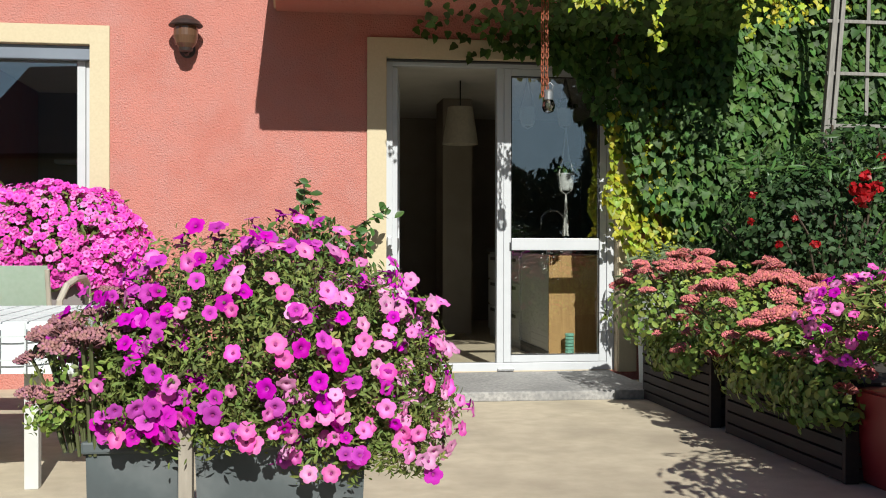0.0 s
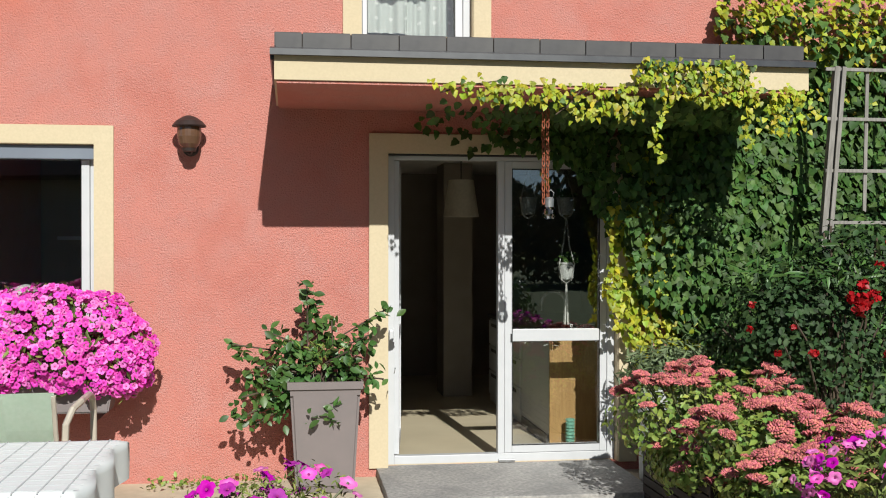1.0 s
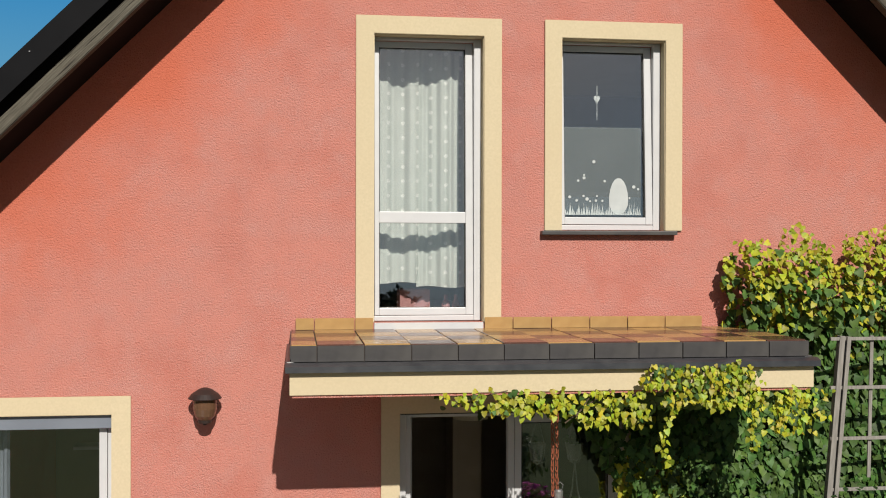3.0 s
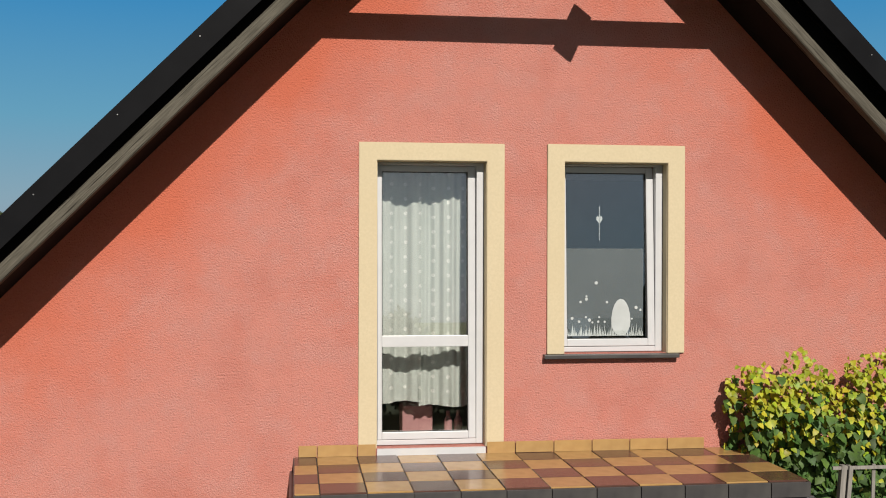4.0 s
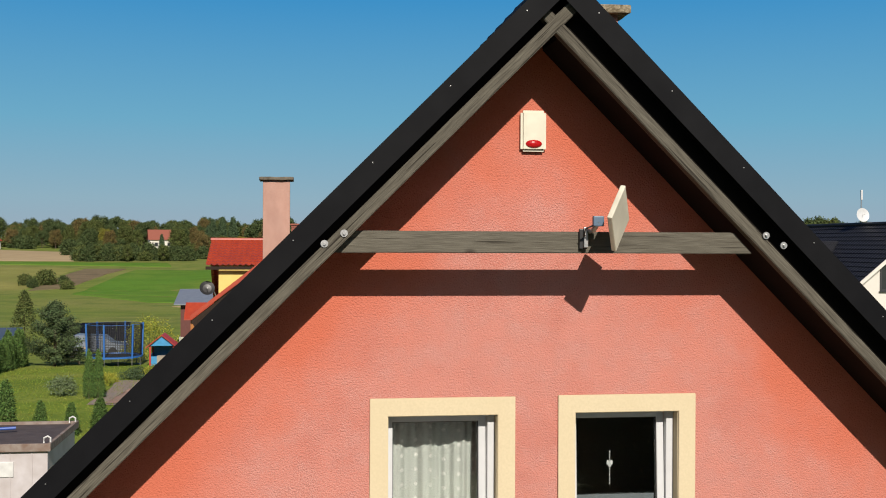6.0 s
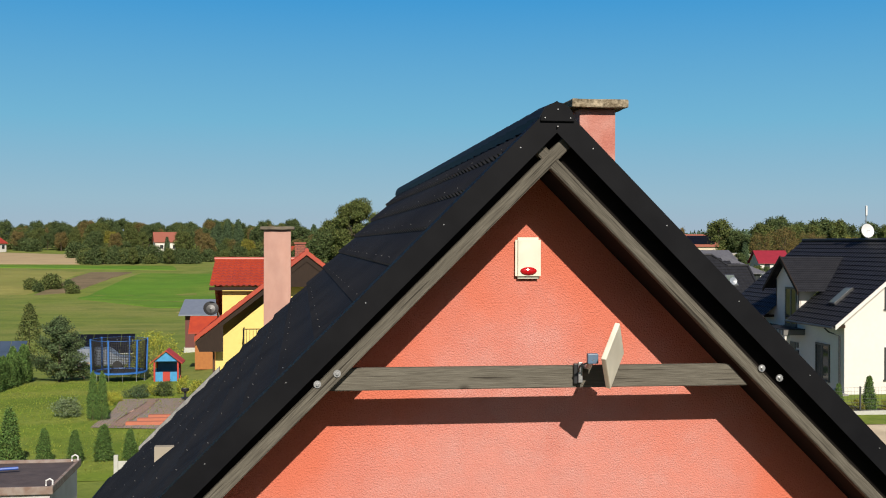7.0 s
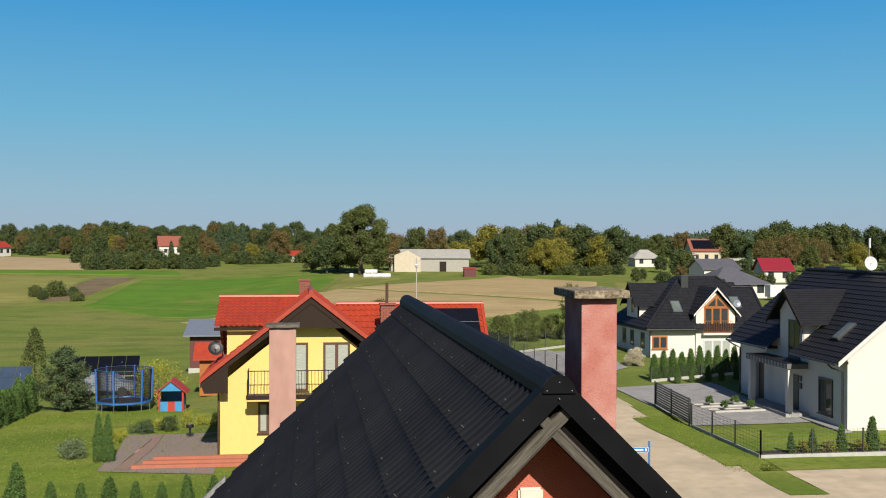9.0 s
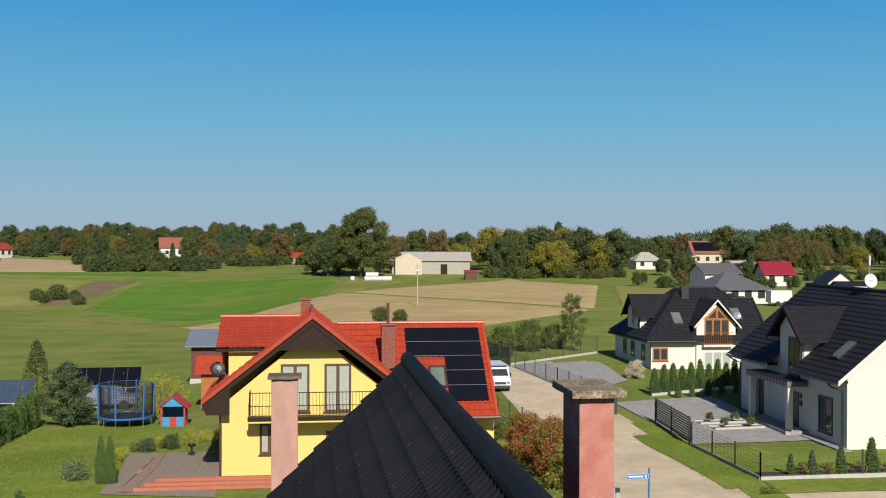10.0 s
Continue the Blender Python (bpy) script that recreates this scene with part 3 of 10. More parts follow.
part("gable_wall", columns_wall(-WALL_X, WALL_X, 0.38, HOLES, gable_top, breaks=(0.0,)), M["render_wall"], house, "coral roughcast render")
part("back_wall", columns_wall(-WALL_X, WALL_X, 0.30, [], gable_top, y=BACK - 0.9, breaks=(0.0,)), M["render_wall"], house)
for side in (-1, 1):
    part("side_wall", box(side * WALL_X - 0.15, side * WALL_X + 0.15, 0.382, BACK - 0.902, 0, gable_top(WALL_X)), M["render_wall"], house)


def roof_slope(side):
    """A sheet of pressed metal tiles: waves along the ridge, a step down at each course."""
    course, wave, n_wave = 0.375, 0.185, 8
    slope_len = EAVE * math.sqrt(2)
    rows = int(slope_len / course) + 1
    ys = np.arange(-0.56, BACK, wave / n_wave)
    prof = 0.010 * np.cos(2 * math.pi * ys / wave)
    crest = np.clip(np.cos(2 * math.pi * ys / wave), 0, 1) ** 0.7
    verts, faces = [], []
    for r in range(rows):
        for s, lift in ((r * course, 0.0), (min((r + 1) * course, slope_len), 1.0)):
            d = s / math.sqrt(2)
            for y, p, c in zip(ys, prof, crest):
                h = lift * (0.006 + 0.034 * c) + p
                verts.append((side * (d + h * 0.707), y, APEX - 0.078 - d + h * 0.707))
    k = len(ys)
    for r in range(2 * rows - 1):
        for j in range(k - 1):
            a = r * k + j
            faces.append((a, a + 1, a + k + 1, a + k))
    return raw("roof_slope", verts, faces, M["roof_metal"], house, "graphite pressed-metal tile roofing")


for side in (-1, 1):
    roof_slope(side)
    # fixing screws just below each course
    dots = bmesh.new()
    for r in range(1, 17):
        for k in range(13):
            d, y = (r * 0.375 - 0.06) / math.sqrt(2), -0.30 + 0.74 * k + (0.37 if r % 2 else 0) + 0.09 * math.sin(r * 3.1 + k)
            if d < EAVE - 0.05 and y < BACK - 0.1:
                rod((side * (d + 0.004), y, APEX - 0.078 - d + 0.004), (side * (d + 0.030), y, APEX - 0.078 - d + 0.030), 0.0034, 0.003, 5, dots)
    tagged(part("fixing", dots, M["steel"], house), kind="stuff")
    # boarding under the roof
    bm = bmesh.new()
    v = [bm.verts.new(p) for y in (-0.50, BACK) for p in ((0, y, APEX - 0.13), (side * EAVE, y, APEX - 0.13 - EAVE), (side * EAVE, y, APEX - 0.18 - EAVE), (0, y, APEX - 0.18))]
    for f in ((0, 1, 2, 3), (7, 6, 5, 4), (0, 4, 5, 1), (1, 5, 6, 2), (2, 6, 7, 3), (3, 7, 4, 0)):
        bm.faces.new([v[i] for i in f])
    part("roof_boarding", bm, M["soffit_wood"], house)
    # verge flashing: an angle of folded sheet
    out = [(0, APEX), (side * EAVE, APEX - EAVE), (side * EAVE, APEX - EAVE - 0.215), (0, APEX - 0.215)]
    part("verge_flashing", prism(out, 0.012, pose(0, -0.62, 0)), M["flashing"], house)
    top = [(0, APEX), (side * EAVE, APEX - EAVE), (side * EAVE, APEX - EAVE - 0.012), (0, APEX - 0.012)]
    part("verge_cover", prism(top, 0.17, pose(0, -0.607, 0)), M["flashing"], house)
    # weathered rafter just behind the flashing
    # faces narrowed; the dark board behind stands in for their shaded upper half
    r_top, r_low = (-0.295, -0.415) if side < 0 else (-0.372, -0.485)
    x_in = 0.04 if side < 0 else 0.02
    k = math.sqrt(0.5)
    length = (EAVE - x_in) / k
    out = [(0, r_top * k), (length - r_top * k, r_top * k), (length - r_top * k, r_low * k), (0, r_low * k)]
    rafter = part("verge_rafter", prism(out, 0.09, None, 0.006), M["rafter_wood"], house, "weathered grey timber rafter")
    at = Matrix.Translation((0, -0.575 if side < 0 else -0.570, APEX))
    rafter.matrix_basis = at @ (pose(0, 0, 0, 0, 45, 0) if side > 0 else Matrix.Diagonal((-1, 1, 1, 1)) @ pose(0, 0, 0, 0, 45, 0)) @ Matrix.Translation((x_in / k * 0.5, 0, 0))
    back = [(0, APEX - 0.16), (side * EAVE, APEX - 0.16 - EAVE), (side * EAVE, APEX - 0.40 - EAVE), (0, APEX - 0.40)]
    # near-black lining added below the boarding to widen the eaves shade
    lined = [(0, APEX + r_low + 0.045), (side * EAVE, APEX + r_low + 0.045 - EAVE), (side * EAVE, APEX + r_low + 0.012 - EAVE), (0, APEX + r_low + 0.012)]
    part("soffit_lining", prism(lined, 0.453, pose(0, -0.456, 0)), M["soffit_wood"], house, "near-black boards added to deepen the eaves shade")
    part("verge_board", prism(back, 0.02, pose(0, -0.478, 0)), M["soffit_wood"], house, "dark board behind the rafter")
    # the two coach bolts where the beam meets the rafter
    for bx, bz in ((1.475, 6.43), (1.605, 6.36)):
        bm = rod((side * bx, -0.577, bz), (side * bx, -0.585, bz), 0.025, seg=16)
        rod((side * bx, -0.585, bz), (side * bx, -0.600, bz), 0.012, 0.010, 6, bm)
        part("coach_bolt", bm, M["steel"], house)
    # verge screws
    for k in range(9):
        d = 0.25 + 0.52 * k
        part("screw", rod((side * d, -0.608, APEX - d - 0.02 - 0.05), (side * d, -0.626, APEX - d - 0.02 - 0.05), 0.007, 0.004, 6), M["steel"], house)
    part("eave_gutter", tube([(side * (EAVE + 0.05), y, APEX - EAVE - 0.13) for y in (-0.5, 5, BACK)], 0.065, 10), M["flashing"], house)

part("collar_beam", prism([(-1.56, 6.30), (1.42, 6.30), (1.28, 6.45), (-1.42, 6.45)], 0.075, pose(0, -0.482, 0), 0.006), M["old_wood"], house, "weathered grey timber collar beam")

# ridge cap in lapped lengths
y = -0.60
while y < BACK:
    bm = bmesh.new()
    y1 = min(y + 0.40, BACK + 0.02)
    ring = []
    for yy, g in ((y, 0.0), (y1, 0.012)):
        ring.append([bm.verts.new((sx * (1 + g * 3), yy, APEX + sz + g)) for sx, sz in ((-0.122, -0.168), (-0.114, -0.105), (-0.084, -0.048), (-0.034, -0.016), (0.034, -0.016), (0.084, -0.048), (0.114, -0.105), (0.122, -0.168))])
    for i in range(7):
        bm.faces.new((ring[0][i], ring[0][i + 1], ring[1][i + 1], ring[1][i]))
    bm.faces.new(ring[0])
    bm.faces.new(ring[1][::-1])
    y = y1
    part("ridge_cap", bm, M["roof_metal"], house)


end = [(0.118 * math.cos(a), APEX - 0.140 + 0.128 * math.sin(a)) for a in np.linspace(0, math.pi, 13)]
part("ridge_end", prism(end, 0.016, pose(0, -0.640, 0), 0.003), M["flashing"], house, "half-round graphite end piece of the ridge")
for sx, sz in ((0.0, -0.06), (-0.088, -0.118), (0.088, -0.118), (0.0, -0.175)):
    part("screw", rod((sx, -0.618, APEX + sz), (sx, -0.646, APEX + sz), 0.006, 0.004, 6), M["steel"], house)


def chimney(x0, x1, y0, y1, z0, z1, cap_over, cap_h, label, render="chimney_render", top="mossy_concrete"):
    c = thing("chimney", label, "chimney", ((x0 + x1) / 2, (y0 + y1) / 2, z0))
    hx, hy, h = (x1 - x0) / 2, (y1 - y0) / 2, z1 - z0
    part("shaft", box(-hx, hx, -hy, hy, 0, h, 0.012), M[render], c)
    bm = box(-hx - cap_over, hx + cap_over, -hy - cap_over, hy + cap_over, h + 0.002, h + cap_h, 0.012)
    bmesh.ops.subdivide_edges(bm, edges=bm.edges[:], cuts=5, use_grid_fill=True)
    for vert in bm.verts:
        vert.co += 0.009 * noise.noise_vector(vert.co * 9 + Vector((x0, y0, 0)))
    part("cap", bm, M[top], c, "weathered concrete cap")
    return c


chimney(0.97, 1.33, 2.5, 3.2, 6.4, 8.61, 0.10, 0.085, "coral rendered chimney with a mossy concrete cap")
chimney(-2.40, -1.90, 12.7, 13.2, GROUND, 7.54, 0.07, 0.06, "pale coral rendered chimney with a dark flat cap", "chimney_pale", "cap_dark")


# ---- windows and doors ----
def trim_frame(name, x0, x1, z0, z1, w, parent):
    """A raised cream render band round an opening."""
    d0, d1 = -0.022, -0.002
    ring = [(x0 - w, z0), (x0, z0), (x0, z1), (x1, z1), (x1, z0), (x1 + w, z0), (x1 + w, z1 + w), (x0 - w, z1 + w)]
    bm = prism(ring, d1 - d0, pose(0, d0, 0), 0.003)
    part(name, bm, M["cream"], parent)
    # cream reveals
    r = 0.004
    bm = box(x0, x0 + r, -0.002, 0.085, z0, z1)
    box(x1 - r, x1, -0.002, 0.085, z0, z1, 0, bm)
    box(x0 + r, x1 - r, -0.002, 0.085, z1 - r, z1, 0, bm)
    part("reveal", bm, M["cream"], parent)


def ring_frame(x0, x1, z0, z1, w, y0, y1, bevel=0.004, bm=None):
    bm = box(x0, x0 + w, y0, y1, z0, z1, bevel, bm)
    box(x1 - w, x1, y0, y1, z0, z1, bevel, bm)
    box(x0 + w, x1 - w, y0, y1, z1 - w, z1, bevel, bm)
    box(x0 + w, x1 - w, y0, y1, z0, z0 + w, bevel, bm)
    return bm


def pane(x0, x1, z0, z1, y, parent):
    bm = box(x0, x1, -0.002, 0.002, 0, z1 - z0)
    bmesh.ops.transform(bm, matrix=pose(0, y, z0), verts=bm.verts)
    g = part("pane", bm, M["glass"], parent)
    g.visible_shadow = False
    return g


def window(name, label, x0, x1, z0, z1, w, rail=None, left=0.042, right=0.042, head=0.042, lean=0.0, bar=0.055):
    """A render surround, a fixed outer frame and a glazed sash that may stand tilted inwards from its foot."""
    win = thing(name, label, "window", kind="structure")
    trim_frame("trim", x0, x1, z0, z1, w, win)
    f0, foot = 0.005, 0.042
    y0, y1 = 0.088, 0.155
    bm = box(x0 + f0, x0 + left, y0, y1, z0 + f0, z1 - f0, 0.003)
    box(x1 - right, x1 - f0, y0, y1, z0 + f0, z1 - f0, 0.004, bm)
    box(x0 + left, x1 - right, y0, y1, z1 - head, z1 - f0, 0.003, bm)
    box(x0 + left, x1 - right, y0, y1, z0 + f0, z0 + foot, 0.004, bm)
    part("frame", bm, M["white_pvc"], win)
    a, b, c, d = x0 + left + 0.003, x1 - right - 0.003, z0 + foot + 0.003, z1 - head - 0.003
    turn = Matrix.Translation((0, 0.11, c)) @ Matrix.Rotation(radians(-lean), 4, "X") @ Matrix.Translation((0, -0.11, -c))

    def leaning(bm):
        bmesh.ops.transform(bm, matrix=turn, verts=bm.verts)
        return bm

    bm = box(a, a + bar * 0.6, 0.080, 0.142, c, d, 0.004)
    box(b - bar, b, 0.080, 0.142, c, d, 0.005, bm)
    box(a + bar * 0.6, b - bar, 0.080, 0.142, d - bar * 0.8, d, 0.004, bm)
    box(a + bar * 0.6, b - bar, 0.080, 0.142, c, c + bar, 0.005, bm)
    p0, p1, q0, q1 = a + bar * 0.6, b - bar, c + bar, d - bar * 0.8
    if rail:
        box(p0, p1, 0.082, 0.140, rail[0], rail[1], 0.004, bm)
    part("sash", leaning(bm), M["white_pvc"], win)
    part("gasket", leaning(ring_frame(p0 - 0.001, p1 + 0.001, q0 - 0.001, q1 + 0.001, 0.006, 0.092, 0.104, 0)), M["rubber"], win)
    for lo, hi in (((q0, rail[0]), (rail[1], q1)) if rail else ((q0, q1),)):
        g = part("pane", leaning(box(p0 - 0.002, p1 + 0.002, 0.109, 0.113, lo - 0.002, hi + 0.002)), M["glass"], win)
        g.visible_shadow = False
    return win


window_1 = window("window_1", "white framed ground-floor window with a cream render surround", -4.15, -2.96, 1.02, 2.40, 0.13)
window_2 = window("window_2", "white upper balcony door with a cream surround", -1.13, -0.325, 3.03, 5.115, 0.13, rail=(3.752, 3.835), left=0.012, right=0.058, head=0.022, lean=2.0)
window_3 = window("window_3", "white upper window with a cream surround", 0.258, 1.05, 3.70, 5.12, 0.13, left=0.012, right=0.060, head=0.020, lean=3.0)
sill = box(0.10, 1.13, -0.065, 0.08, 3.668, 3.698, 0.004)
part("sill", sill, M["tile_black"], window_3, "anthracite tile sill")

# garden door: an open leaf on the left, a fixed glazed side on the right
door_1 = thing("door_1", "white glazed garden door standing open", "door", kind="structure")
trim_frame("trim", -0.94, 0.76, 0.12, 2.37, 0.135, door_1)
bm = box(-0.935, -0.885, 0.08, 0.15, 0.125, 2.365, 0.004)
box(0.70, 0.755, 0.08, 0.15, 0.125, 2.365, 0.004, bm)
box(-0.885, 0.70, 0.08, 0.15, 2.325, 2.365, 0.004, bm)
box(-0.885, 0.70, 0.08, 0.15, 0.125, 0.185, 0.004, bm)
box(-0.125, -0.075, 0.08, 0.15, 0.185, 2.325, 0.004, bm)
part("frame", bm, M["white_pvc"], door_1)
bm = ring_frame(-0.073, 0.698, 0.187, 2.323, 0.055, 0.085, 0.145, 0.005)
box(-0.018, 0.643, 0.085, 0.145, 1.004, 1.092, 0.004, bm)
part("side_light", bm, M["white_pvc"], door_1)
pane(-0.018, 0.643, 0.242, 1.004, 0.11, door_1)
pane(-0.018, 0.643, 1.092, 2.268, 0.11, door_1)
part("gasket", ring_frame(-0.02, 0.645, 0.240, 2.270, 0.006, 0.083, 0.1, 0), M["rubber"], door_1)

part("back_flashing", prism([(-3.05, APEX - 3.05 + 0.03), (-4.35, APEX - 4.35 + 0.03), (-4.35, APEX - 4.35 - 0.12), (-3.05, APEX - 3.05 - 0.12)], 0.16, pose(0, BACK - 0.10, 0), 0.004), M["old_zinc"], house, "worn pale zinc flashing at the back verge")


# ---- the canopy over the garden door ----
canopy = thing("door_canopy", "tiled flat canopy with a cream fascia over the garden door", "canopy")
AX0, AX1, AY = -1.72, 1.60, -1.20
part("slab", box(AX0 - 0.005, AX1 + 0.005, -1.265, -0.002, 2.686, 2.84, 0.004), M["cream"], canopy, "cream painted concrete slab and fascia")
part("bed", box(AX0 + 0.015, AX1 - 0.015, AY + 0.012, -0.003, 2.842, 2.972), M["grout"], canopy)
# drip gutter round the slab
gut = [(-1.312, 2.826), (-1.310, 2.862), (-1.268, 2.878), (-1.209, 2.878), (-1.209, 2.843), (-1.266, 2.843), (-1.285, 2.826)]
bm = bmesh.new()
fr = [bm.verts.new((AX0 - 0.03, a, b)) for a, b in gut]
bk = [bm.verts.new((AX1 + 0.03, a, b)) for a, b in gut]
for i in range(len(gut)):
    j = (i + 1) % len(gut)
    bm.faces.new((fr[i], fr[j], bk[j], bk[i]))
bm.faces.new(fr[::-1])
bm.faces.new(bk)
box(AX0 - 0.03, AX0 + 0.028, -1.204, -0.004, 2.81, 2.885, 0.01, bm)
box(AX1 - 0.028, AX1 + 0.03, -1.204, -0.004, 2.81, 2.885, 0.01, bm)
part("drip_gutter", bm, M["gutter_metal"], canopy, "dark folded metal drip edge")
TILE = 0.289
tile_mesh = {}


def tile(kind, x0, x1, y0, y1, z0, z1, parent, name="tile"):
    key = (kind, round(x1 - x0, 3), round(y1 - y0, 3), round(z1 - z0, 3))
    if key not in tile_mesh:
        bm = box(0, x1 - x0, 0, y1 - y0, 0, z1 - z0)
        bmesh.ops.bevel(bm, geom=[e for e in bm.edges if all(v.co.z > 1e-4 for v in e.verts)], offset=0.003, segments=1, affect="EDGES")
        me = bpy.data.meshes.new("tile")
        bm.to_mesh(me)
        bm.free()
        me.materials.append(M[kind])
        tile_mesh[key] = me
    ob = new(name, tile_mesh[key])
    ob.parent = parent
    ob.location = (x0, y0, z0)
    return ob


g = 0.0035
first = AX0 + 0.16
cuts = [AX0] + [first + TILE * i for i in range(20) if first + TILE * i < AX1 - 0.03] + [AX1]
for i, (a, b) in enumerate(zip(cuts, cuts[1:])):
    for r in range(4):
        y1 = -0.012 - r * TILE
        tile("tile_tan" if (i + r) % 2 else "tile_brown", a + g, b - g, y1 - TILE + g, y1 - g, 2.973, 2.981 + 0.0015 * ((i * 7 + r * 3) % 3), canopy)
    tile("tile_black", a + g, b - g, AY - 0.006, AY + 0.008, 2.882, 2.978, canopy, "edge_tile")
for s, x in ((0, AX0 - 0.004), (1, AX1 - 0.01)):
    for r in range(4):
        tile("tile_black", x, x + 0.014, AY + r * 0.3 + g, AY + (r + 1) * 0.3 - 0.004 - g, 2.897, 2.978, canopy, "edge_tile")
# skirting along the wall, broken by the balcony door
for i in range(13):
    a = AX0 + 0.03 + (0.135 if i else 0) + TILE * (i - 1 if i else 0)
    b = AX0 + 0.03 + 0.135 + TILE * i
    for lo, hi in ((a, min(b, -1.132)), (max(a, -0.323), b)):
        if hi - lo > 0.02 and hi < AX1:
            tile("tile_tan", lo + g, hi - g, -0.034, -0.024, 2.984, 3.065, canopy, "skirting_tile")
part("threshold_slab", box(-1.125, -0.33, -0.03, 0.08, 2.973, 3.028), M["white_pvc"], canopy)

# ---- terrace ----
terrace = raw("terrace", [], [], M["concrete"], kind="structure", label="worn sand-coloured concrete terrace")
bm = box(-9.0, 4.5, -5.9, 0.0, -0.12, GROUND, 0)
bmesh.ops.subdivide_edges(bm, edges=bm.edges[:], cuts=24, use_grid_fill=True)
for v in bm.verts:
    if v.co.z > 0:
        v.co.z += 0.004 * noise.noise(v.co * 1.1)
bm.to_mesh(terrace.data)
bm.free()
step = thing("door_step", "rough grey stone slab step before the garden door", "step", kind="structure")
bm = box(-1.02, 0.72, -0.98, 0.079, GROUND, 0.122, 0.008)
bmesh.ops.subdivide_edges(bm, edges=bm.edges[:], cuts=14, use_grid_fill=True)
for v in bm.verts:
    v.co += 0.004 * noise.noise_vector(v.co * 8)
part("slab", bm, M["step_stone"], step)


# ---- the land ----
def ease(a, b, x):
    t = max(0.0, min(1.0, (x - a) / (b - a)))
    return t * t * (3 - 2 * t)


LEFT = ((-400, -0.1), (0, -0.1), (30, -0.15), (42, -0.25), (65, -1.25), (95, -2.5), (160, -3.9), (225, -3.9), (265, -1.2), (300, 0.2), (430, 4.8), (700, 9), (3000, 16))
RIGHT = ((-400, -0.1), (0, -0.1), (45, -0.15), (76, 0.2), (150, 0.4), (256, 0.4), (295, 2.2), (430, 4.0), (700, 7), (3000, 16))


def ground_z(x, y):
    ys, zl = zip(*LEFT)
    _, zr = zip(*RIGHT)
    s = (x + 1.7) / max(y + 8, 20)
    k = ease(-0.11, 0.05, s)
    z = (1 - k) * np.interp(y, ys, zl) + k * np.interp(y, RIGHT_Y, zr)
    return float(z) + (0.5 * noise.noise(Vector((x * 0.012, y * 0.012, 3))) if y > 90 else 0)


RIGHT_Y = [p[0] for p in RIGHT]


def stops(lo, hi, near, grow):
    out, v, s = [0.0], 0.0, near
    while v < hi:
        v += s
        s *= grow
        out.append(v)
    neg, v, s = [], 0.0, near
    while v > lo:
        v -= s
        s *= grow
        neg.append(v)
    return neg[::-1] + out


gx, gy = stops(-2500, 2500, 4, 1.06), stops(-900, 4000, 3, 1.035)
verts = [(x, y, ground_z(x, y)) for y in gy for x in gx]
k = len(gx)
faces = [(r * k + c, r * k + c + 1, (r + 1) * k + c + 1, (r + 1) * k + c) for r in range(len(gy) - 1) for c in range(k - 1)]
tagged(raw("ground", verts, faces, M["grass"], smooth=True), "rolling grassland reaching the horizon", "ground", kind="structure")


def patch(name, label, corners, material, lift=0.03, n=24, kind="structure", category="field"):
    """A piece of land between four corners, laid over the ground."""
    a, b, c, d = (Vector((*p, 0)) for p in corners)
    verts = []
    for i in range(n + 1):
        for j in range(n + 1):
            u, v = i / n, j / n
            p = (a * (1 - u) + b * u) * (1 - v) + (d * (1 - u) + c * u) * v
            edge = min(u, v, 1 - u, 1 - v)
            p += Vector((noise.noise(p * 0.15), noise.noise(p * 0.15 + Vector((9, 0, 0))), 0)) * (0.5 + 0.006 * p.length) * (0 if edge > 0.02 else 1) * 0.5
            verts.append((p.x, p.y, ground_z(p.x, p.y) + (lift if edge > 0.001 or p.y < 80 else -0.5)))
    faces = [(r * (n + 1) + s, r * (n + 1) + s + 1, (r + 1) * (n + 1) + s + 1, (r + 1) * (n + 1) + s) for r in range(n) for s in range(n)]
    return tagged(raw(name, verts, faces, material, smooth=True), label, category, kind=kind)


# ---- plants: leaves, blossoms and how they are strewn ----
M["ivy_green"] = surface("ivy_green", (0.070, 0.138, 0.026), (0.040, 0.086, 0.018), 20, 0.55, island=0.5, hue_island=0.02, through_light=0.18, spec=0.3)
M["ivy_yellow"] = surface("ivy_yellow_green", (0.48, 0.45, 0.026), (0.27, 0.365, 0.026), 14, 0.5, island=0.35, hue_island=0.035, through_light=0.35)
M["leaf_mid"] = surface("shrub_leaf", (0.075, 0.152, 0.034), (0.055, 0.116, 0.027), 20, 0.42, island=0.4, hue_island=0.02, through_light=0.22)
M["leaf_dark"] = surface("rose_leaf", (0.038, 0.074, 0.023), (0.026, 0.055, 0.0175), 20, 0.6, spec=0.25, island=0.5, hue_island=0.015, through_light=0.18)
M["leaf_sedum"] = surface("sedum_leaf", (0.150, 0.250, 0.050), (0.245, 0.300, 0.055), 10, 0.5, island=0.45, hue_island=0.03, through_light=0.25)
M["leaf_petunia"] = surface("petunia_leaf", (0.108, 0.168, 0.040), (0.200, 0.225, 0.056), 15, 0.6, island=0.55, hue_island=0.02, through_light=0.2, spec=0.3)
M["leaf_grey"] = surface("lavender_leaf", (0.149, 0.192, 0.09), (0.106, 0.149, 0.064), 15, 0.6, island=0.4, through_light=0.15)
M["stem"] = surface("green_stem", (0.091, 0.122, 0.038), (0.076, 0.068, 0.03), 10, 0.6)
M["bark"] = surface("bark", (0.091, 0.065, 0.042), (0.053, 0.038, 0.027), 8, 0.9, 0.01, 25, stretch=(1, 1, 0.3))
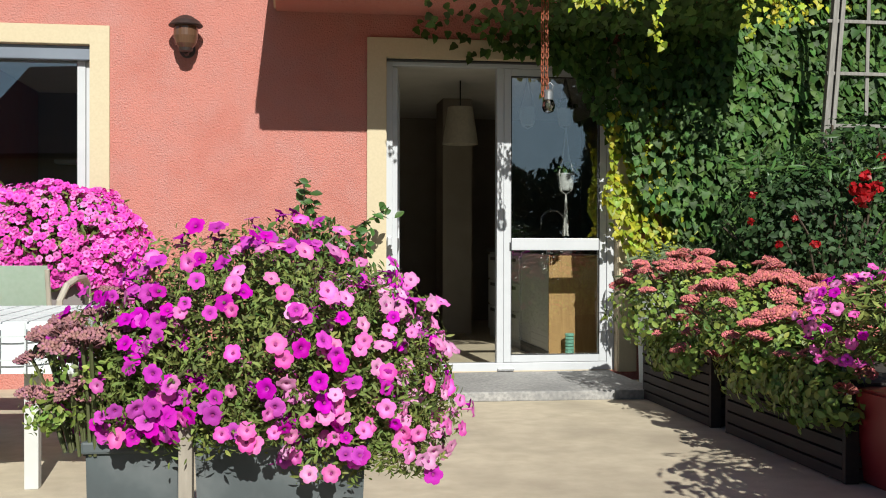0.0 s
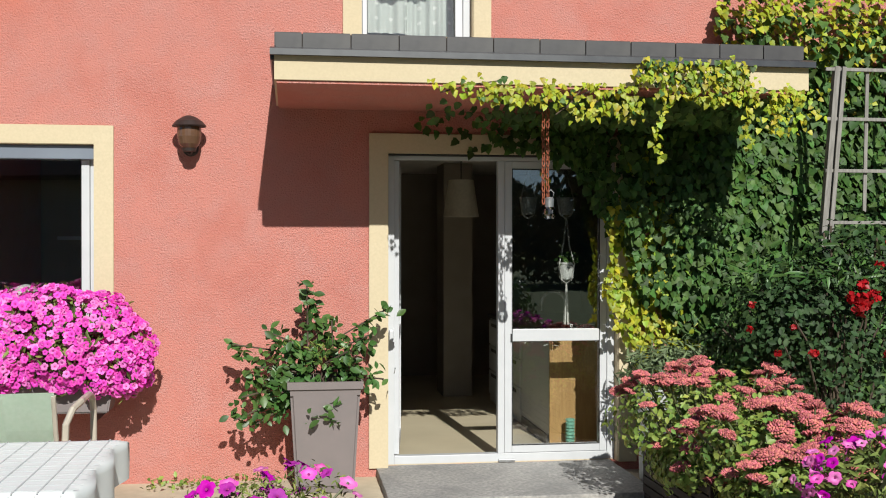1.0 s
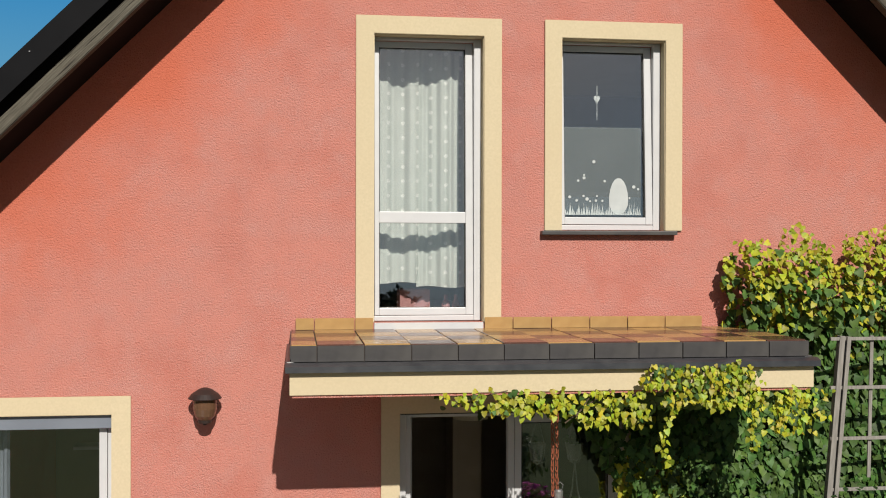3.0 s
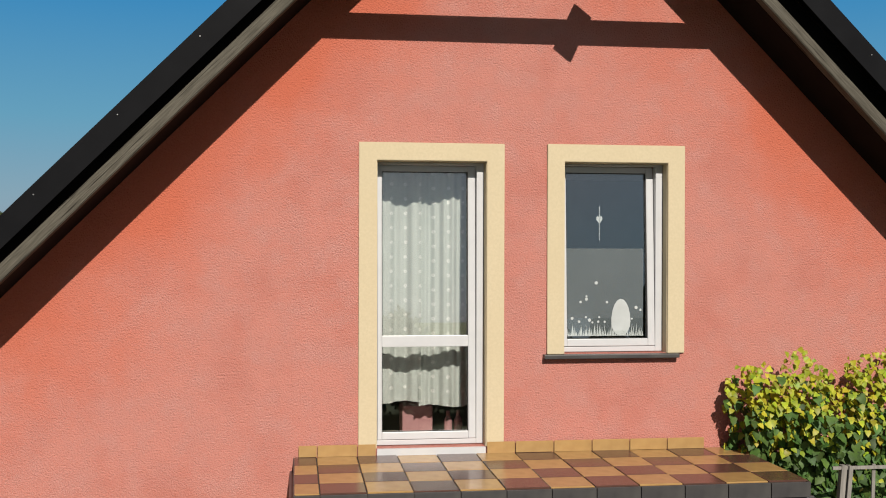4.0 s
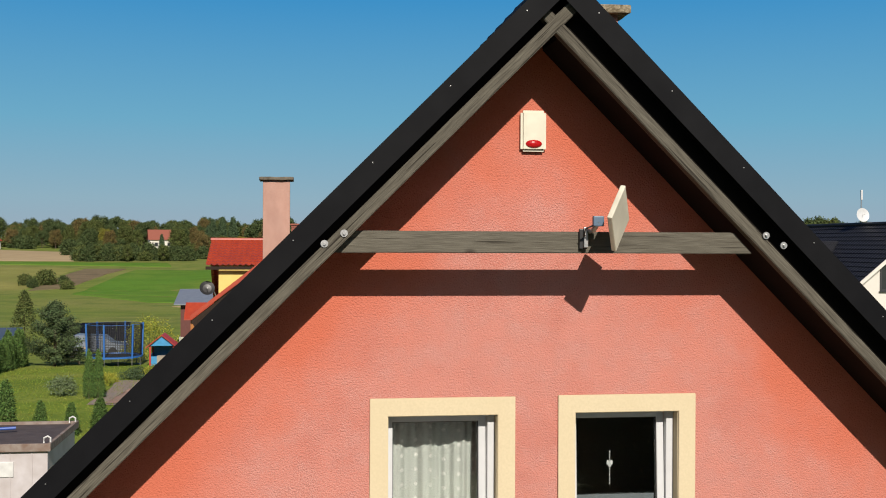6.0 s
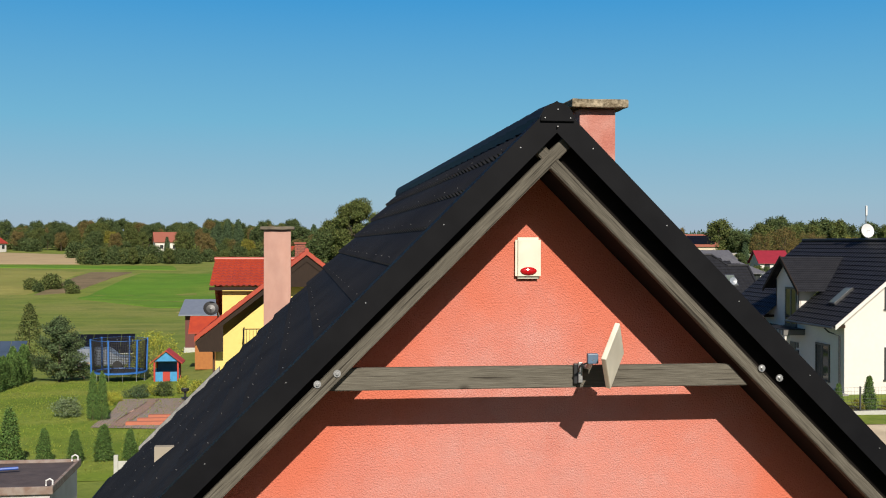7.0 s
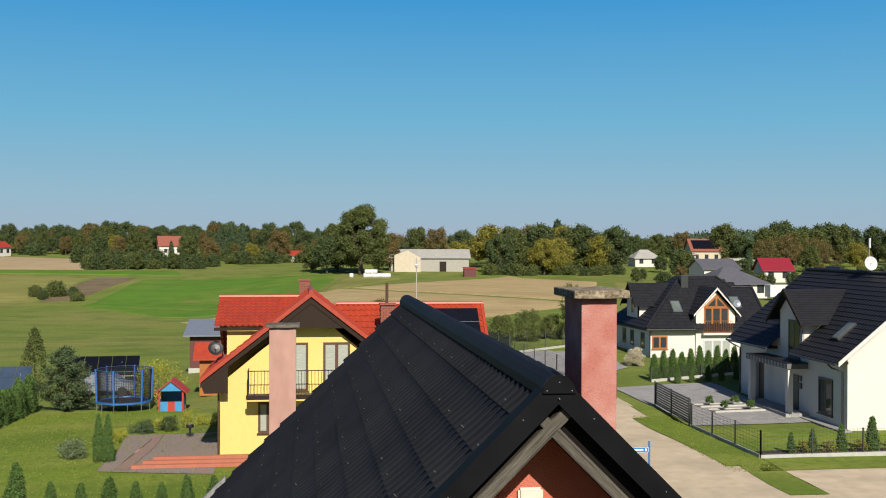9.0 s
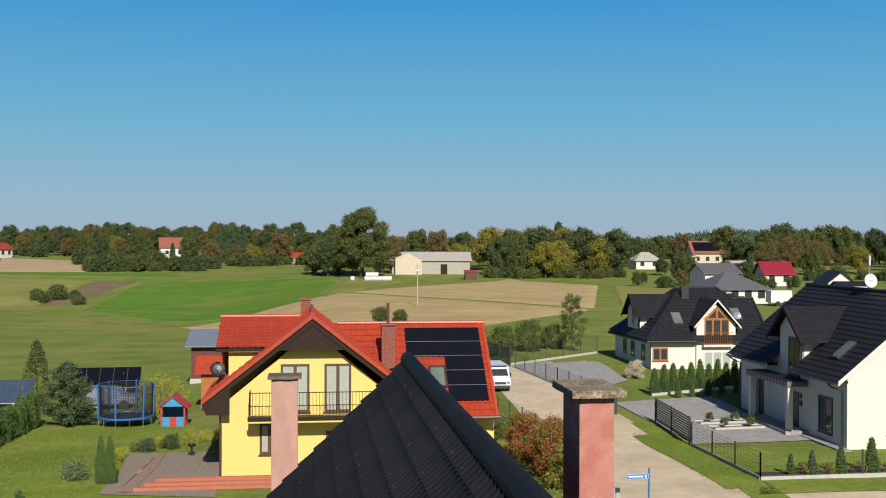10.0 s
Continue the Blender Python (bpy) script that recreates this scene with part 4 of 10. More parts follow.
M["petal_hot"] = surface("hot_pink_petal", (0.82, 0.075, 0.54), (0.72, 0.045, 0.47), 25, 0.6, island=0.2, hue_island=0.012, through_light=0.3)
M["petal_throat"] = surface("dark_throat", (0.274, 0.0091, 0.167), rough=0.7)
M["petal_red"] = surface("red_petal", (0.418, 0.0046, 0.0091), (0.319, 0.003, 0.0076), 25, 0.5, island=0.3, through_light=0.2)
M["sedum_head"] = surface("sedum_head", (0.60, 0.190, 0.180), (0.44, 0.112, 0.110), 90, 0.85, 0.006, 300, island=0.4, hue_island=0.02, spec=0.2)
M["sedum_pale"] = surface("faded_sedum_head", (0.357, 0.152, 0.182), (0.274, 0.129, 0.114), 40, 0.85, 0.004, 220, island=0.3, hue_island=0.03)
rng = np.random.default_rng(11)


def halves(side, length=1.0, fold=0.25, droop=0.12):
    """A leaf of two halves along a midrib; side: (across, along) from base to tip."""
    mid = [(0, 0.0), *((0, t) for _, t in side), (0, 1.0)]
    verts, faces = [], []
    for x, t in mid:
        verts.append((0, t * length, -droop * t * t))
    n = len(mid)
    for s in (-1, 1):
        k = len(verts)
        for w, t in side:
            verts.append((s * w, t * length, fold * w - droop * t * t))
        for i in range(len(side) + 1):
            a = 0 if i == 0 else k + i - 1
            b = n - 1 if i == len(side) else k + i
            quad = [i, a, b, i + 1] if i else [0, b, 1]
            if i == len(side):
                quad = [i, a, n - 1]
            faces.append(tuple(quad if s > 0 else quad[::-1]))
    return np.array(verts, float), faces


LEAF_OVAL = halves([(0.20, 0.22), (0.30, 0.5), (0.18, 0.8)])
LEAF_BROAD = halves([(0.34, 0.2), (0.42, 0.5), (0.22, 0.82)])
LEAF_IVY = halves([(0.28, -0.09), (0.50, 0.14), (0.36, 0.36), (0.36, 0.55), (0.13, 0.82)], fold=0.18, droop=0.2)
LEAF_LANCE = halves([(0.12, 0.25), (0.16, 0.55), (0.08, 0.85)], fold=0.3, droop=0.25)
LEAF_NARROW = halves([(0.09, 0.3), (0.08, 0.7)], fold=0.3, droop=0.2)
LEAF_CLUMP = (np.concatenate([LEAF_OVAL[0] @ np.array(Euler((a, b, c)).to_matrix()).T for a, b, c in ((0.5, 0.2, 0), (0.1, -0.4, 2.1), (-0.3, 0.3, 4.2), (1.2, 0, 1.0))]),
              [tuple(i + len(LEAF_OVAL[0]) * k for i in f) for k in range(4) for f in LEAF_OVAL[1]])



def far_clump():
    """A twig of five small pointed leaves, for trees that stand far off."""
    verts, faces = [], []
    for k in range(5):
        m = Euler((0.9 * math.sin(k * 2.1), 0.8 * math.cos(k * 1.7), k * 1.05)).to_matrix()
        off = Vector((0.55 * math.cos(k * 2.4), 0.55 * math.sin(k * 2.4), 0.35 * math.sin(k * 1.3)))
        i = len(verts)
        verts += [tuple(m @ Vector(p) + off) for p in ((0, 0, 0), (0.21, 0.40, 0.06), (0, 0.85, -0.05), (-0.21, 0.40, 0.06))]
        faces.append((i, i + 1, i + 2, i + 3))
    return np.array(verts), faces


LEAF_FAR = far_clump()


def bloom(petals=5):
    """A petunia: a slender tube that flares into a waved rim of joined petals."""
    seg = petals * 4
    verts, faces = [], []
    rings = ((0.07, -1.15), (0.10, -0.45), (0.24, -0.10), (0.66, 0.05), (1.0, -0.04))
    for r, z in rings:
        for k in range(seg):
            a = 2 * math.pi * k / seg
            w = 1 - (0.20 if r > 0.5 else 0.0) * (0.5 + 0.5 * math.cos(petals * a)) ** 3
            verts.append((r * w * math.cos(a), r * w * math.sin(a), z + (0.09 * math.cos(petals * a + 1.3) + 0.05 * math.sin(2 * a) if r > 0.9 else 0)))
    for i in range(len(rings) - 1):
        for k in range(seg):
            faces.append((i * seg + k, i * seg + (k + 1) % seg, (i + 1) * seg + (k + 1) % seg, (i + 1) * seg + k))
    return np.array(verts), faces


def petal(name, rim, inner):
    """A petal whose colour runs from the throat to the rim, veined, and a little different on each blossom."""
    m = surface(name, rim, tuple(c * 0.88 for c in rim), 9, 0.65, through_light=0.3, spec=0.2)
    n, l = m.node_tree.nodes, m.node_tree.links
    tc, ln, info = n.new("ShaderNodeTexCoord"), n.new("ShaderNodeVectorMath"), n.new("ShaderNodeObjectInfo")
    ln.operation = "LENGTH"
    l.new(tc.outputs["Object"], ln.inputs[0])
    r = n.new("ShaderNodeMapRange")
    r.inputs[1].default_value, r.inputs[2].default_value, r.inputs[3].default_value, r.inputs[4].default_value = 0.15, 0.75, 0.85, 0.0
    l.new(ln.outputs["Value"], r.inputs[0])
    mx = n.new("ShaderNodeMix")
    mx.data_type = "RGBA"
    bsdf = n["Principled BSDF"]
    l.new(r.outputs[0], mx.inputs[0])
    l.new(bsdf.inputs["Base Color"].links[0].from_socket, mx.inputs[6])
    mx.inputs[7].default_value = (*inner, 1)
    hsv = n.new("ShaderNodeHueSaturation")
    for sock, mul, lo, hi in (("Value", 1.0, 0.80, 1.18), ("Hue", 5.7, 0.490, 0.515), ("Saturation", 3.3, 0.86, 1.10)):
        f, g, h = n.new("ShaderNodeMath"), n.new("ShaderNodeMath"), n.new("ShaderNodeMapRange")
        f.operation, g.operation = "MULTIPLY", "FRACT"
        f.inputs[1].default_value = mul
        h.inputs[3].default_value, h.inputs[4].default_value = lo, hi
        l.new(info.outputs["Random"], f.inputs[0])
        l.new(f.outputs[0], g.inputs[0])
        l.new(g.outputs[0], h.inputs[0])
        l.new(h.outputs[0], hsv.inputs[sock])
    l.new(mx.outputs[2], hsv.inputs["Color"])
    l.new(hsv.outputs[0], bsdf.inputs["Base Color"])
    for q in n:
        if q.type == "BSDF_TRANSLUCENT":
            l.new(hsv.outputs[0], q.inputs[0])
    return m


M["petal_magenta"] = petal("magenta_petal", (0.62, 0.008, 0.52), (0.44, 0.004, 0.40))
M["petal_pink"] = petal("pink_petal", (0.86, 0.15, 0.56), (0.92, 0.32, 0.68))
M["petal_rose"] = surface("pale_rose_petal", (0.82, 0.15, 0.56), (0.86, 0.28, 0.66), 25, 0.6, island=0.2, hue_island=0.012, through_light=0.3)
M["petal_blush"] = petal("blush_petal", (0.86, 0.30, 0.63), (0.90, 0.48, 0.74))
BLOOM = bloom()
THROAT = (np.array([(0.15 * math.cos(a), 0.15 * math.sin(a), -0.09) for a in np.arange(8) * math.pi / 4]), [tuple(range(8))])


def turns(normals, spin, tip_down=False):
    """Turning matrices that set a leaf's face along each normal; its tip hangs down or points anywhere."""
    n = normals / np.linalg.norm(normals, axis=1, keepdims=True)
    if tip_down:
        ref = np.tile((0.0, 0.0, -1.0), (len(n), 1)) + 0.0
    else:
        ref = rng.normal(size=n.shape)
    t = ref - n * np.sum(ref * n, axis=1, keepdims=True)
    t /= np.linalg.norm(t, axis=1, keepdims=True) + 1e-9
    b = np.cross(t, n)
    c, s = np.cos(spin)[:, None], np.sin(spin)[:, None]
    t, b = t * c + b * s, b * c - t * s
    return np.stack([b, t, n], axis=2)


def strew(name, shape, at, normals, sizes, material, parent=None, label="", spin=0.6, tip_down=False, kind="stuff", smooth=True):
    verts, faces = shape
    at, normals = np.asarray(at, float), np.asarray(normals, float)
    n = len(at)
    r = turns(normals, rng.normal(0, spin, n), tip_down)
    sizes = np.broadcast_to(sizes, (n,))
    all_v = (np.einsum("nij,vj->nvi", r, verts) * sizes[:, None, None] + at[:, None, :]).reshape(-1, 3)
    off = np.arange(n) * len(verts)
    me = bpy.data.meshes.new(name)
    loops = np.concatenate([np.array(f) for f in faces])
    lens = np.array([len(f) for f in faces])
    all_l = (loops[None, :] + off[:, None]).ravel()
    all_n = np.tile(lens, n)
    me.vertices.add(len(all_v))
    me.vertices.foreach_set("co", all_v.ravel())
    me.loops.add(len(all_l))
    me.loops.foreach_set("vertex_index", all_l)
    me.polygons.add(len(all_n))
    me.polygons.foreach_set("loop_start", np.concatenate([[0], np.cumsum(all_n)[:-1]]))
    me.polygons.foreach_set("loop_total", all_n)
    if smooth:
        me.polygons.foreach_set("use_smooth", np.ones(len(all_n), bool))
    me.update(calc_edges=True)
    me.materials.append(material)
    ob = new(name, me)
    ob.parent = parent
    return tagged(ob, label, "", "", kind)


def ball_points(n, centre, radii, shell=0.55, low=-0.6, lump=0.25, seed=0):
    """Points in the outer shell of a lumpy mound, with outward normals."""
    d = rng.normal(size=(n * 3, 3))
    d /= np.linalg.norm(d, axis=1, keepdims=True)
    d = d[d[:, 2] > low][:n]
    r = shell + (1 - shell) * rng.random(len(d)) ** 0.6
    bump = np.array([noise.noise(Vector(v * 2.3) + Vector((seed, 0, 0))) for v in d])
    r = r * (1 + lump * bump)
    return np.array(centre) + d * np.array(radii) * r[:, None], d / np.array(radii) + rng.normal(0, 0.35, d.shape) / np.mean(radii)


def stems(name, base, tips, r, material, parent, bend=0.2, seg=5):
    bm = bmesh.new()
    for b, t in zip(base, tips):
        b, t = Vector(b), Vector(t)
        mid = (b + t) / 2 + Vector((t.x - b.x, t.y - b.y, 0)) * bend * -0.5 + Vector((0, 0, bend * 0.3 * (t - b).length))
        tube([b, (b + mid) / 2 + Vector((0, 0, 0.01)), mid, (mid + t) / 2, t], r, seg, bm)
    return tagged(part(name, bm, material, parent), kind="stuff")


def rows_of(*triples):
    return np.array(triples, float)


# ---- the garden before the house ----



# climbing vine on the wall
def vine_spread():
    pts, nrm, yellow = [], [], []
    while len(pts) < 15500:
        x, z = rng.uniform(0.5, 3.9), rng.uniform(0.15, 3.9)
        left = 0.75 + 0.08 * noise.noise(Vector((z * 2.3, 1, 0))) + (0.12 if z < 1.0 else 0) - 0.10 * (1.1 < z < 2.0)
        top = 3.55 + 0.2 * noise.noise(Vector((x * 2.0, 4, 0))) - 0.15 * ease(2.2, 3.6, x)
        if x < left or z > top:
            continue
        if x < 1.62 and z > 2.66:
            if not (x > 1.48 + 0.1 * noise.noise(Vector((z * 4, 8, 0)))) or z < 2.9:
                continue
        thick = 0.10 + 0.10 * (noise.noise(Vector((x * 2.2, z * 2.2, 0))) + 0.6) + (0.30 * ease(2.7, 3.3, z) if x > 1.55 else 0)
        y = -0.03 - thick * rng.random() ** 0.5
        pts.append((x, y, z))
        nrm.append((rng.normal(0, 0.35), -1.0, 0.45 + rng.normal(0, 0.35) + (0.5 if z > top - 0.35 else 0)))
        ny = noise.noise(Vector((x * 3, z * 3, 5))) * 0.35
        side = 1 - ease(0.26, 0.66, x - left + ny * 0.6)
        crown = ease(2.75, 3.5, z + ny) * 0.92 if x > 1.45 else 0
        yellow.append(rng.random() < max(side * (1.0 if 0.7 < z < 2.05 else 0.3), crown))
    return np.array(pts), np.array(nrm), np.array(yellow)


vine = thing("climbing_vine", "dense green vine covering the coral wall, yellowing at its edges", "vine", (1.5, -0.05, GROUND))
inv = np.array((1.5, -0.05, GROUND))
vp, vn, vy = vine_spread()
strew("foliage", LEAF_IVY, vp[~vy] - inv, vn[~vy], rng.uniform(0.042, 0.088, (~vy).sum()), M["ivy_green"], vine, "dark green lobed vine leaves", 0.5, True)
strew("yellow_foliage", LEAF_IVY, vp[vy] - inv, vn[vy], rng.uniform(0.032, 0.062, vy.sum()), M["ivy_yellow"], vine, "yellow-green lobed vine leaves", 0.5, True)
# young shoots that stand above the vine's top
sp, sn = [], []
for _ in range(46):
    x = rng.uniform(1.55, 3.8)
    z0 = 3.55 + 0.2 * noise.noise(Vector((x * 2.0, 4, 0))) - 0.15 * ease(2.2, 3.6, x)
    lean, tall = rng.normal(0, 0.05), rng.uniform(0.05, 0.20)
    for k in range(9):
        f = k / 8
        sp.append((x + lean * f + rng.normal(0, 0.018), -0.2 - 0.2 * rng.random(), z0 + tall * f))
        sn.append((rng.normal(0, 0.6), -1, 0.5 + rng.normal(0, 0.4)))
strew("young_growth", LEAF_IVY, np.array(sp) - inv, np.array(sn), rng.uniform(0.028, 0.055, len(sp)), M["ivy_yellow"], vine, "", 0.8, True)
# runners that hang over the canopy's fascia
hp, hn, hy = [], [], []
for x0, length, n in [(-0.66, 0.06, 5), (-0.55, 0.09, 9), (-0.42, 0.13, 18), (-0.28, 0.14, 22), (-0.15, 0.14, 20), (0.0, 0.16, 18), (0.12, 0.20, 20), (0.25, 0.18, 20), (0.40, 0.2, 28), (0.54, 0.14, 26), (0.66, 0.24, 36), (0.80, 0.24, 40), (0.93, 0.26, 42), (1.05, 0.26, 46), (1.13, 0.26, 36), (1.35, 0.30, 36), (1.45, 0.30, 30), (1.55, 0.2, 12)]:
    for _ in range(int(n * 2.1)):
        t = rng.random()
        zt = 2.80 if 0.45 < x0 < 1.2 else 2.645
        hp.append((x0 + rng.normal(0, 0.055) - 0.10 * (1 - t) * (x0 < 0.1), -1.30 - rng.random() * 0.09, zt + 0.05 - t * length + rng.normal(0, 0.015)))
        hn.append((rng.normal(0, 0.4), -1, 0.5 + rng.normal(0, 0.3)))
        hy.append(rng.random() < (0.95 if x0 < 0.45 or x0 > 1.2 or t > 0.85 else 0.75))
# two long thin strands
for x0, z0, length in ((0.60, 2.66, 0.42), (1.17, 2.70, 0.38)):
    for k in range(34):
        t = k / 33
        hp.append((x0 + 0.03 * math.sin(t * 7) + rng.normal(0, 0.014), -1.33 - rng.random() * 0.05, z0 - t * length))
        hn.append((rng.normal(0, 0.5), -1, 0.5 + rng.normal(0, 0.3)))
        hy.append(True)
hp, hn, hy = np.array(hp), np.array(hn), np.array(hy)
strew("hanging_growth", LEAF_IVY, hp[hy] - inv, hn[hy], rng.uniform(0.022, 0.046, hy.sum()), M["ivy_yellow"], vine, "bright yellow-green hanging leaves", 0.5, True)
strew("hanging_foliage", LEAF_IVY, hp[~hy] - inv, hn[~hy], rng.uniform(0.024, 0.046, (~hy).sum()), M["ivy_green"], vine, "", 0.5, True)
# leaves under the canopy and over the head of the door
up, un = [], []
while len(up) < 2600:
    x, u = rng.uniform(-0.75, 1.5), rng.random()
    if rng.random() > ease(-0.6, 0.75, x) ** 1.5 + 0.04:
        continue
    if u < 0.45:
        up.append((x, rng.uniform(-1.2, -0.05), 2.645 - 0.10 * rng.random() ** 2))
        un.append((rng.normal(0, 0.4), -0.6, -0.4))
    else:
        low = 2.30 if x < 0.35 else 2.32 - 0.55 * ease(0.35, 0.72, x) - 0.5 * ease(0.74, 0.86, x)
        z = rng.uniform(low, 2.64)
        if x < 0.2 and z < 2.38 + 0.03 * math.sin(x * 20):
            continue
        up.append((x, -0.04 - 0.10 * rng.random() - (0.25 * rng.random() if x > 0.7 else 0), z))
        un.append((rng.normal(0, 0.4), -1, 0.3))
strew("shaded_foliage", LEAF_IVY, np.array(up) - inv, np.array(un), rng.uniform(0.04, 0.075, len(up)), M["ivy_green"], vine, "", 0.6, True)
bm = bmesh.new()
for k in range(26):
    x, z = 1.0 + rng.random() * 2.2, 0.1
    pts = [(x, -0.03, z)]
    while pts[-1][2] < 2.5:
        pts.append((max(0.75, pts[-1][0] + rng.normal(0, 0.07)), -0.03, pts[-1][2] + 0.16))
    tube(pts, 0.008, 5, bm)
for x0, x1, z1 in ((-0.75, -0.40, 2.70), (-0.05, 0.25, 2.58), (0.2, 0.5, 2.66), (0.02, 0.16, 2.62)):
    tube([(x1, -1.30, 2.70), ((x0 + x1) / 2, -1.33, (z1 + 2.70) / 2 - 0.03), (x0, -1.34, z1 - 0.08)], 0.004, 5, bm)
bmesh.ops.translate(bm, vec=tuple(-inv), verts=bm.verts)
tagged(part("stem_mass", bm, M["bark"], vine), kind="stuff")

# leaning trellis
trellis = thing("trellis", "leaning weathered wooden trellis against the vine", "trellis", (2.1, -0.62, 0.6))
part("post", box(-0.181, -0.141, -0.02, 0.03, 0.6, 2.35, 0.004), M["grey_lath"], trellis).rotation_euler = (0, radians(4.8), 0)
part("post", box(-0.131, -0.101, -0.03, 0.03, 0.6, 2.35, 0.004), M["grey_lath"], trellis).rotation_euler = (0, radians(4.8), 0)
for z in (2.335, 1.99, 1.63, 1.27, 0.92):
    part("rung", box(-0.05, 0.75, -0.012, 0.008, z - 0.012, z + 0.012, 0.003), M["grey_lath"], trellis)
for x, z0 in ((0.21, 1.35), (0.55, 0.9)):
    part("slat", box(x, x + 0.026, 0.01, 0.024, z0, 2.36, 0.003), M["grey_lath"], trellis).rotation_euler = (0, radians(1.2), 0)


def rose_bush(centre):
    c = thing("rose_bush", "dark-leaved climbing rose bush with red blooms", "rose bush", (centre[0], centre[1], GROUND))
    o = np.array((0, 0, -GROUND))
    lobes = [((0.0, 0, 1.15), (0.75, 0.45, 0.5)), ((0.15, 0.05, 0.75), (0.9, 0.5, 0.5)), ((0.25, 0.05, 1.55), (0.55, 0.35, 0.35)), ((-0.35, 0.0, 1.2), (0.42, 0.4, 0.45))]
    P, N = zip(*(ball_points(1500, np.array(a) + o, b, 0.45, -0.9, 0.35, i) for i, (a, b) in enumerate(lobes)))
    P, N = np.concatenate(P), np.concatenate(N)
    strew("foliage", LEAF_OVAL, P, N + (0, -0.6, 0.8), rng.uniform(0.03, 0.062, len(P)), M["leaf_dark"], c)
    tips = P[rng.choice(len(P), 40)]
    stems("stem_mass", [(rng.normal(0, 0.12), rng.normal(0, 0.08), 0) for _ in tips], tips, 0.007, M["bark"], c)
    # spiky feathery shoots at the top
    q = np.array([(rng.normal(0.1, 0.45), rng.normal(-0.1, 0.2), 1.75 - 0.25 * rng.random() ** 0.5) for _ in range(420)]) + o
    strew("feathery_growth", LEAF_NARROW, q, rng.normal(size=(420, 3)) + (0, -0.5, 1), rng.uniform(0.06, 0.13, 420), M["leaf_mid"], c)
    clumps = [(0.10, -0.45, 1.30, 0.085), (0.02, -0.46, 1.32, 0.06), (0.06, -0.47, 1.25, 0.07), (0.17, -0.45, 1.33, 0.06), (0.09, -0.45, 1.40, 0.055), (-0.22, -0.42, 0.98, 0.045), (-0.44, -0.4, 0.98, 0.04),
              (-0.58, -0.3, 1.12, 0.035), (-0.60, -0.38, 1.28, 0.035), (-0.34, -0.40, 1.14, 0.035), (0.26, -0.45, 0.97, 0.05), (0.23, -0.4, 1.52, 0.045), (0.30, -0.4, 1.66, 0.04), (0.38, -0.42, 1.55, 0.05)]
    clumps = [(x - 0.15, y, z + 0.07, r) for x, y, z, r in clumps]
    for x, y, z, r in clumps:
        p, n = ball_points(26, (x, y, z - GROUND), (r * 0.5,) * 3, 0.3, -1, 0.1)
        strew("rose", LEAF_BROAD, p, n, r * 0.62, M["petal_red"], c, "red rose bloom", 1.0, False, "part")
    return c


rose_bush((1.93, -1.0))
for ob in list(bpy.data.objects):
    if ob.name.startswith("rose") and ob.parent and "kind" in ob:
        del ob["kind"]


def planter_box(x0, x1, y0, y1, h, label):
    c = thing("wooden_planter", label, "planter", ((x0 + x1) / 2, (y0 + y1) / 2, GROUND), group="wooden planters beside the door")
    hx, hy = (x1 - x0) / 2, (y1 - y0) / 2
    part("liner", box(-hx + 0.025, hx - 0.025, -hy + 0.025, hy - 0.025, 0.01, h - 0.03), M["soil"], c)
    n = 7
    s = h / n
    for k in range(n):
        for sx in (-1, 1):
            part("slat", box(sx * hx - 0.011, sx * hx + 0.011, -hy, hy, k * s + 0.004, (k + 1) * s - 0.006, 0.003), M["dark_wood"], c)
        for sy in (-1, 1):
            part("slat", box(-hx + 0.012, hx - 0.012, sy * hy - 0.011, sy * hy + 0.011, k * s + 0.004, (k + 1) * s - 0.006, 0.003), M["dark_wood"], c)
    for sx in (-1, 1):
        for sy in (-1, 1):
            part("corner_post", box(sx * (hx - 0.02) - 0.03, sx * (hx - 0.02) + 0.03, sy * (hy + 0.012) - 0.014, sy * (hy + 0.012) + 0.014, 0, h + 0.01, 0.003), M["dark_wood"], c)
    return c


planter_box(0.64, 1.35, -2.06, -0.98, 0.40, "dark-stained slatted wooden planter with sedum")
planter_box(0.66, 1.40, -3.45, -2.26, 0.42, "dark-stained slatted wooden planter with sedum in shade")


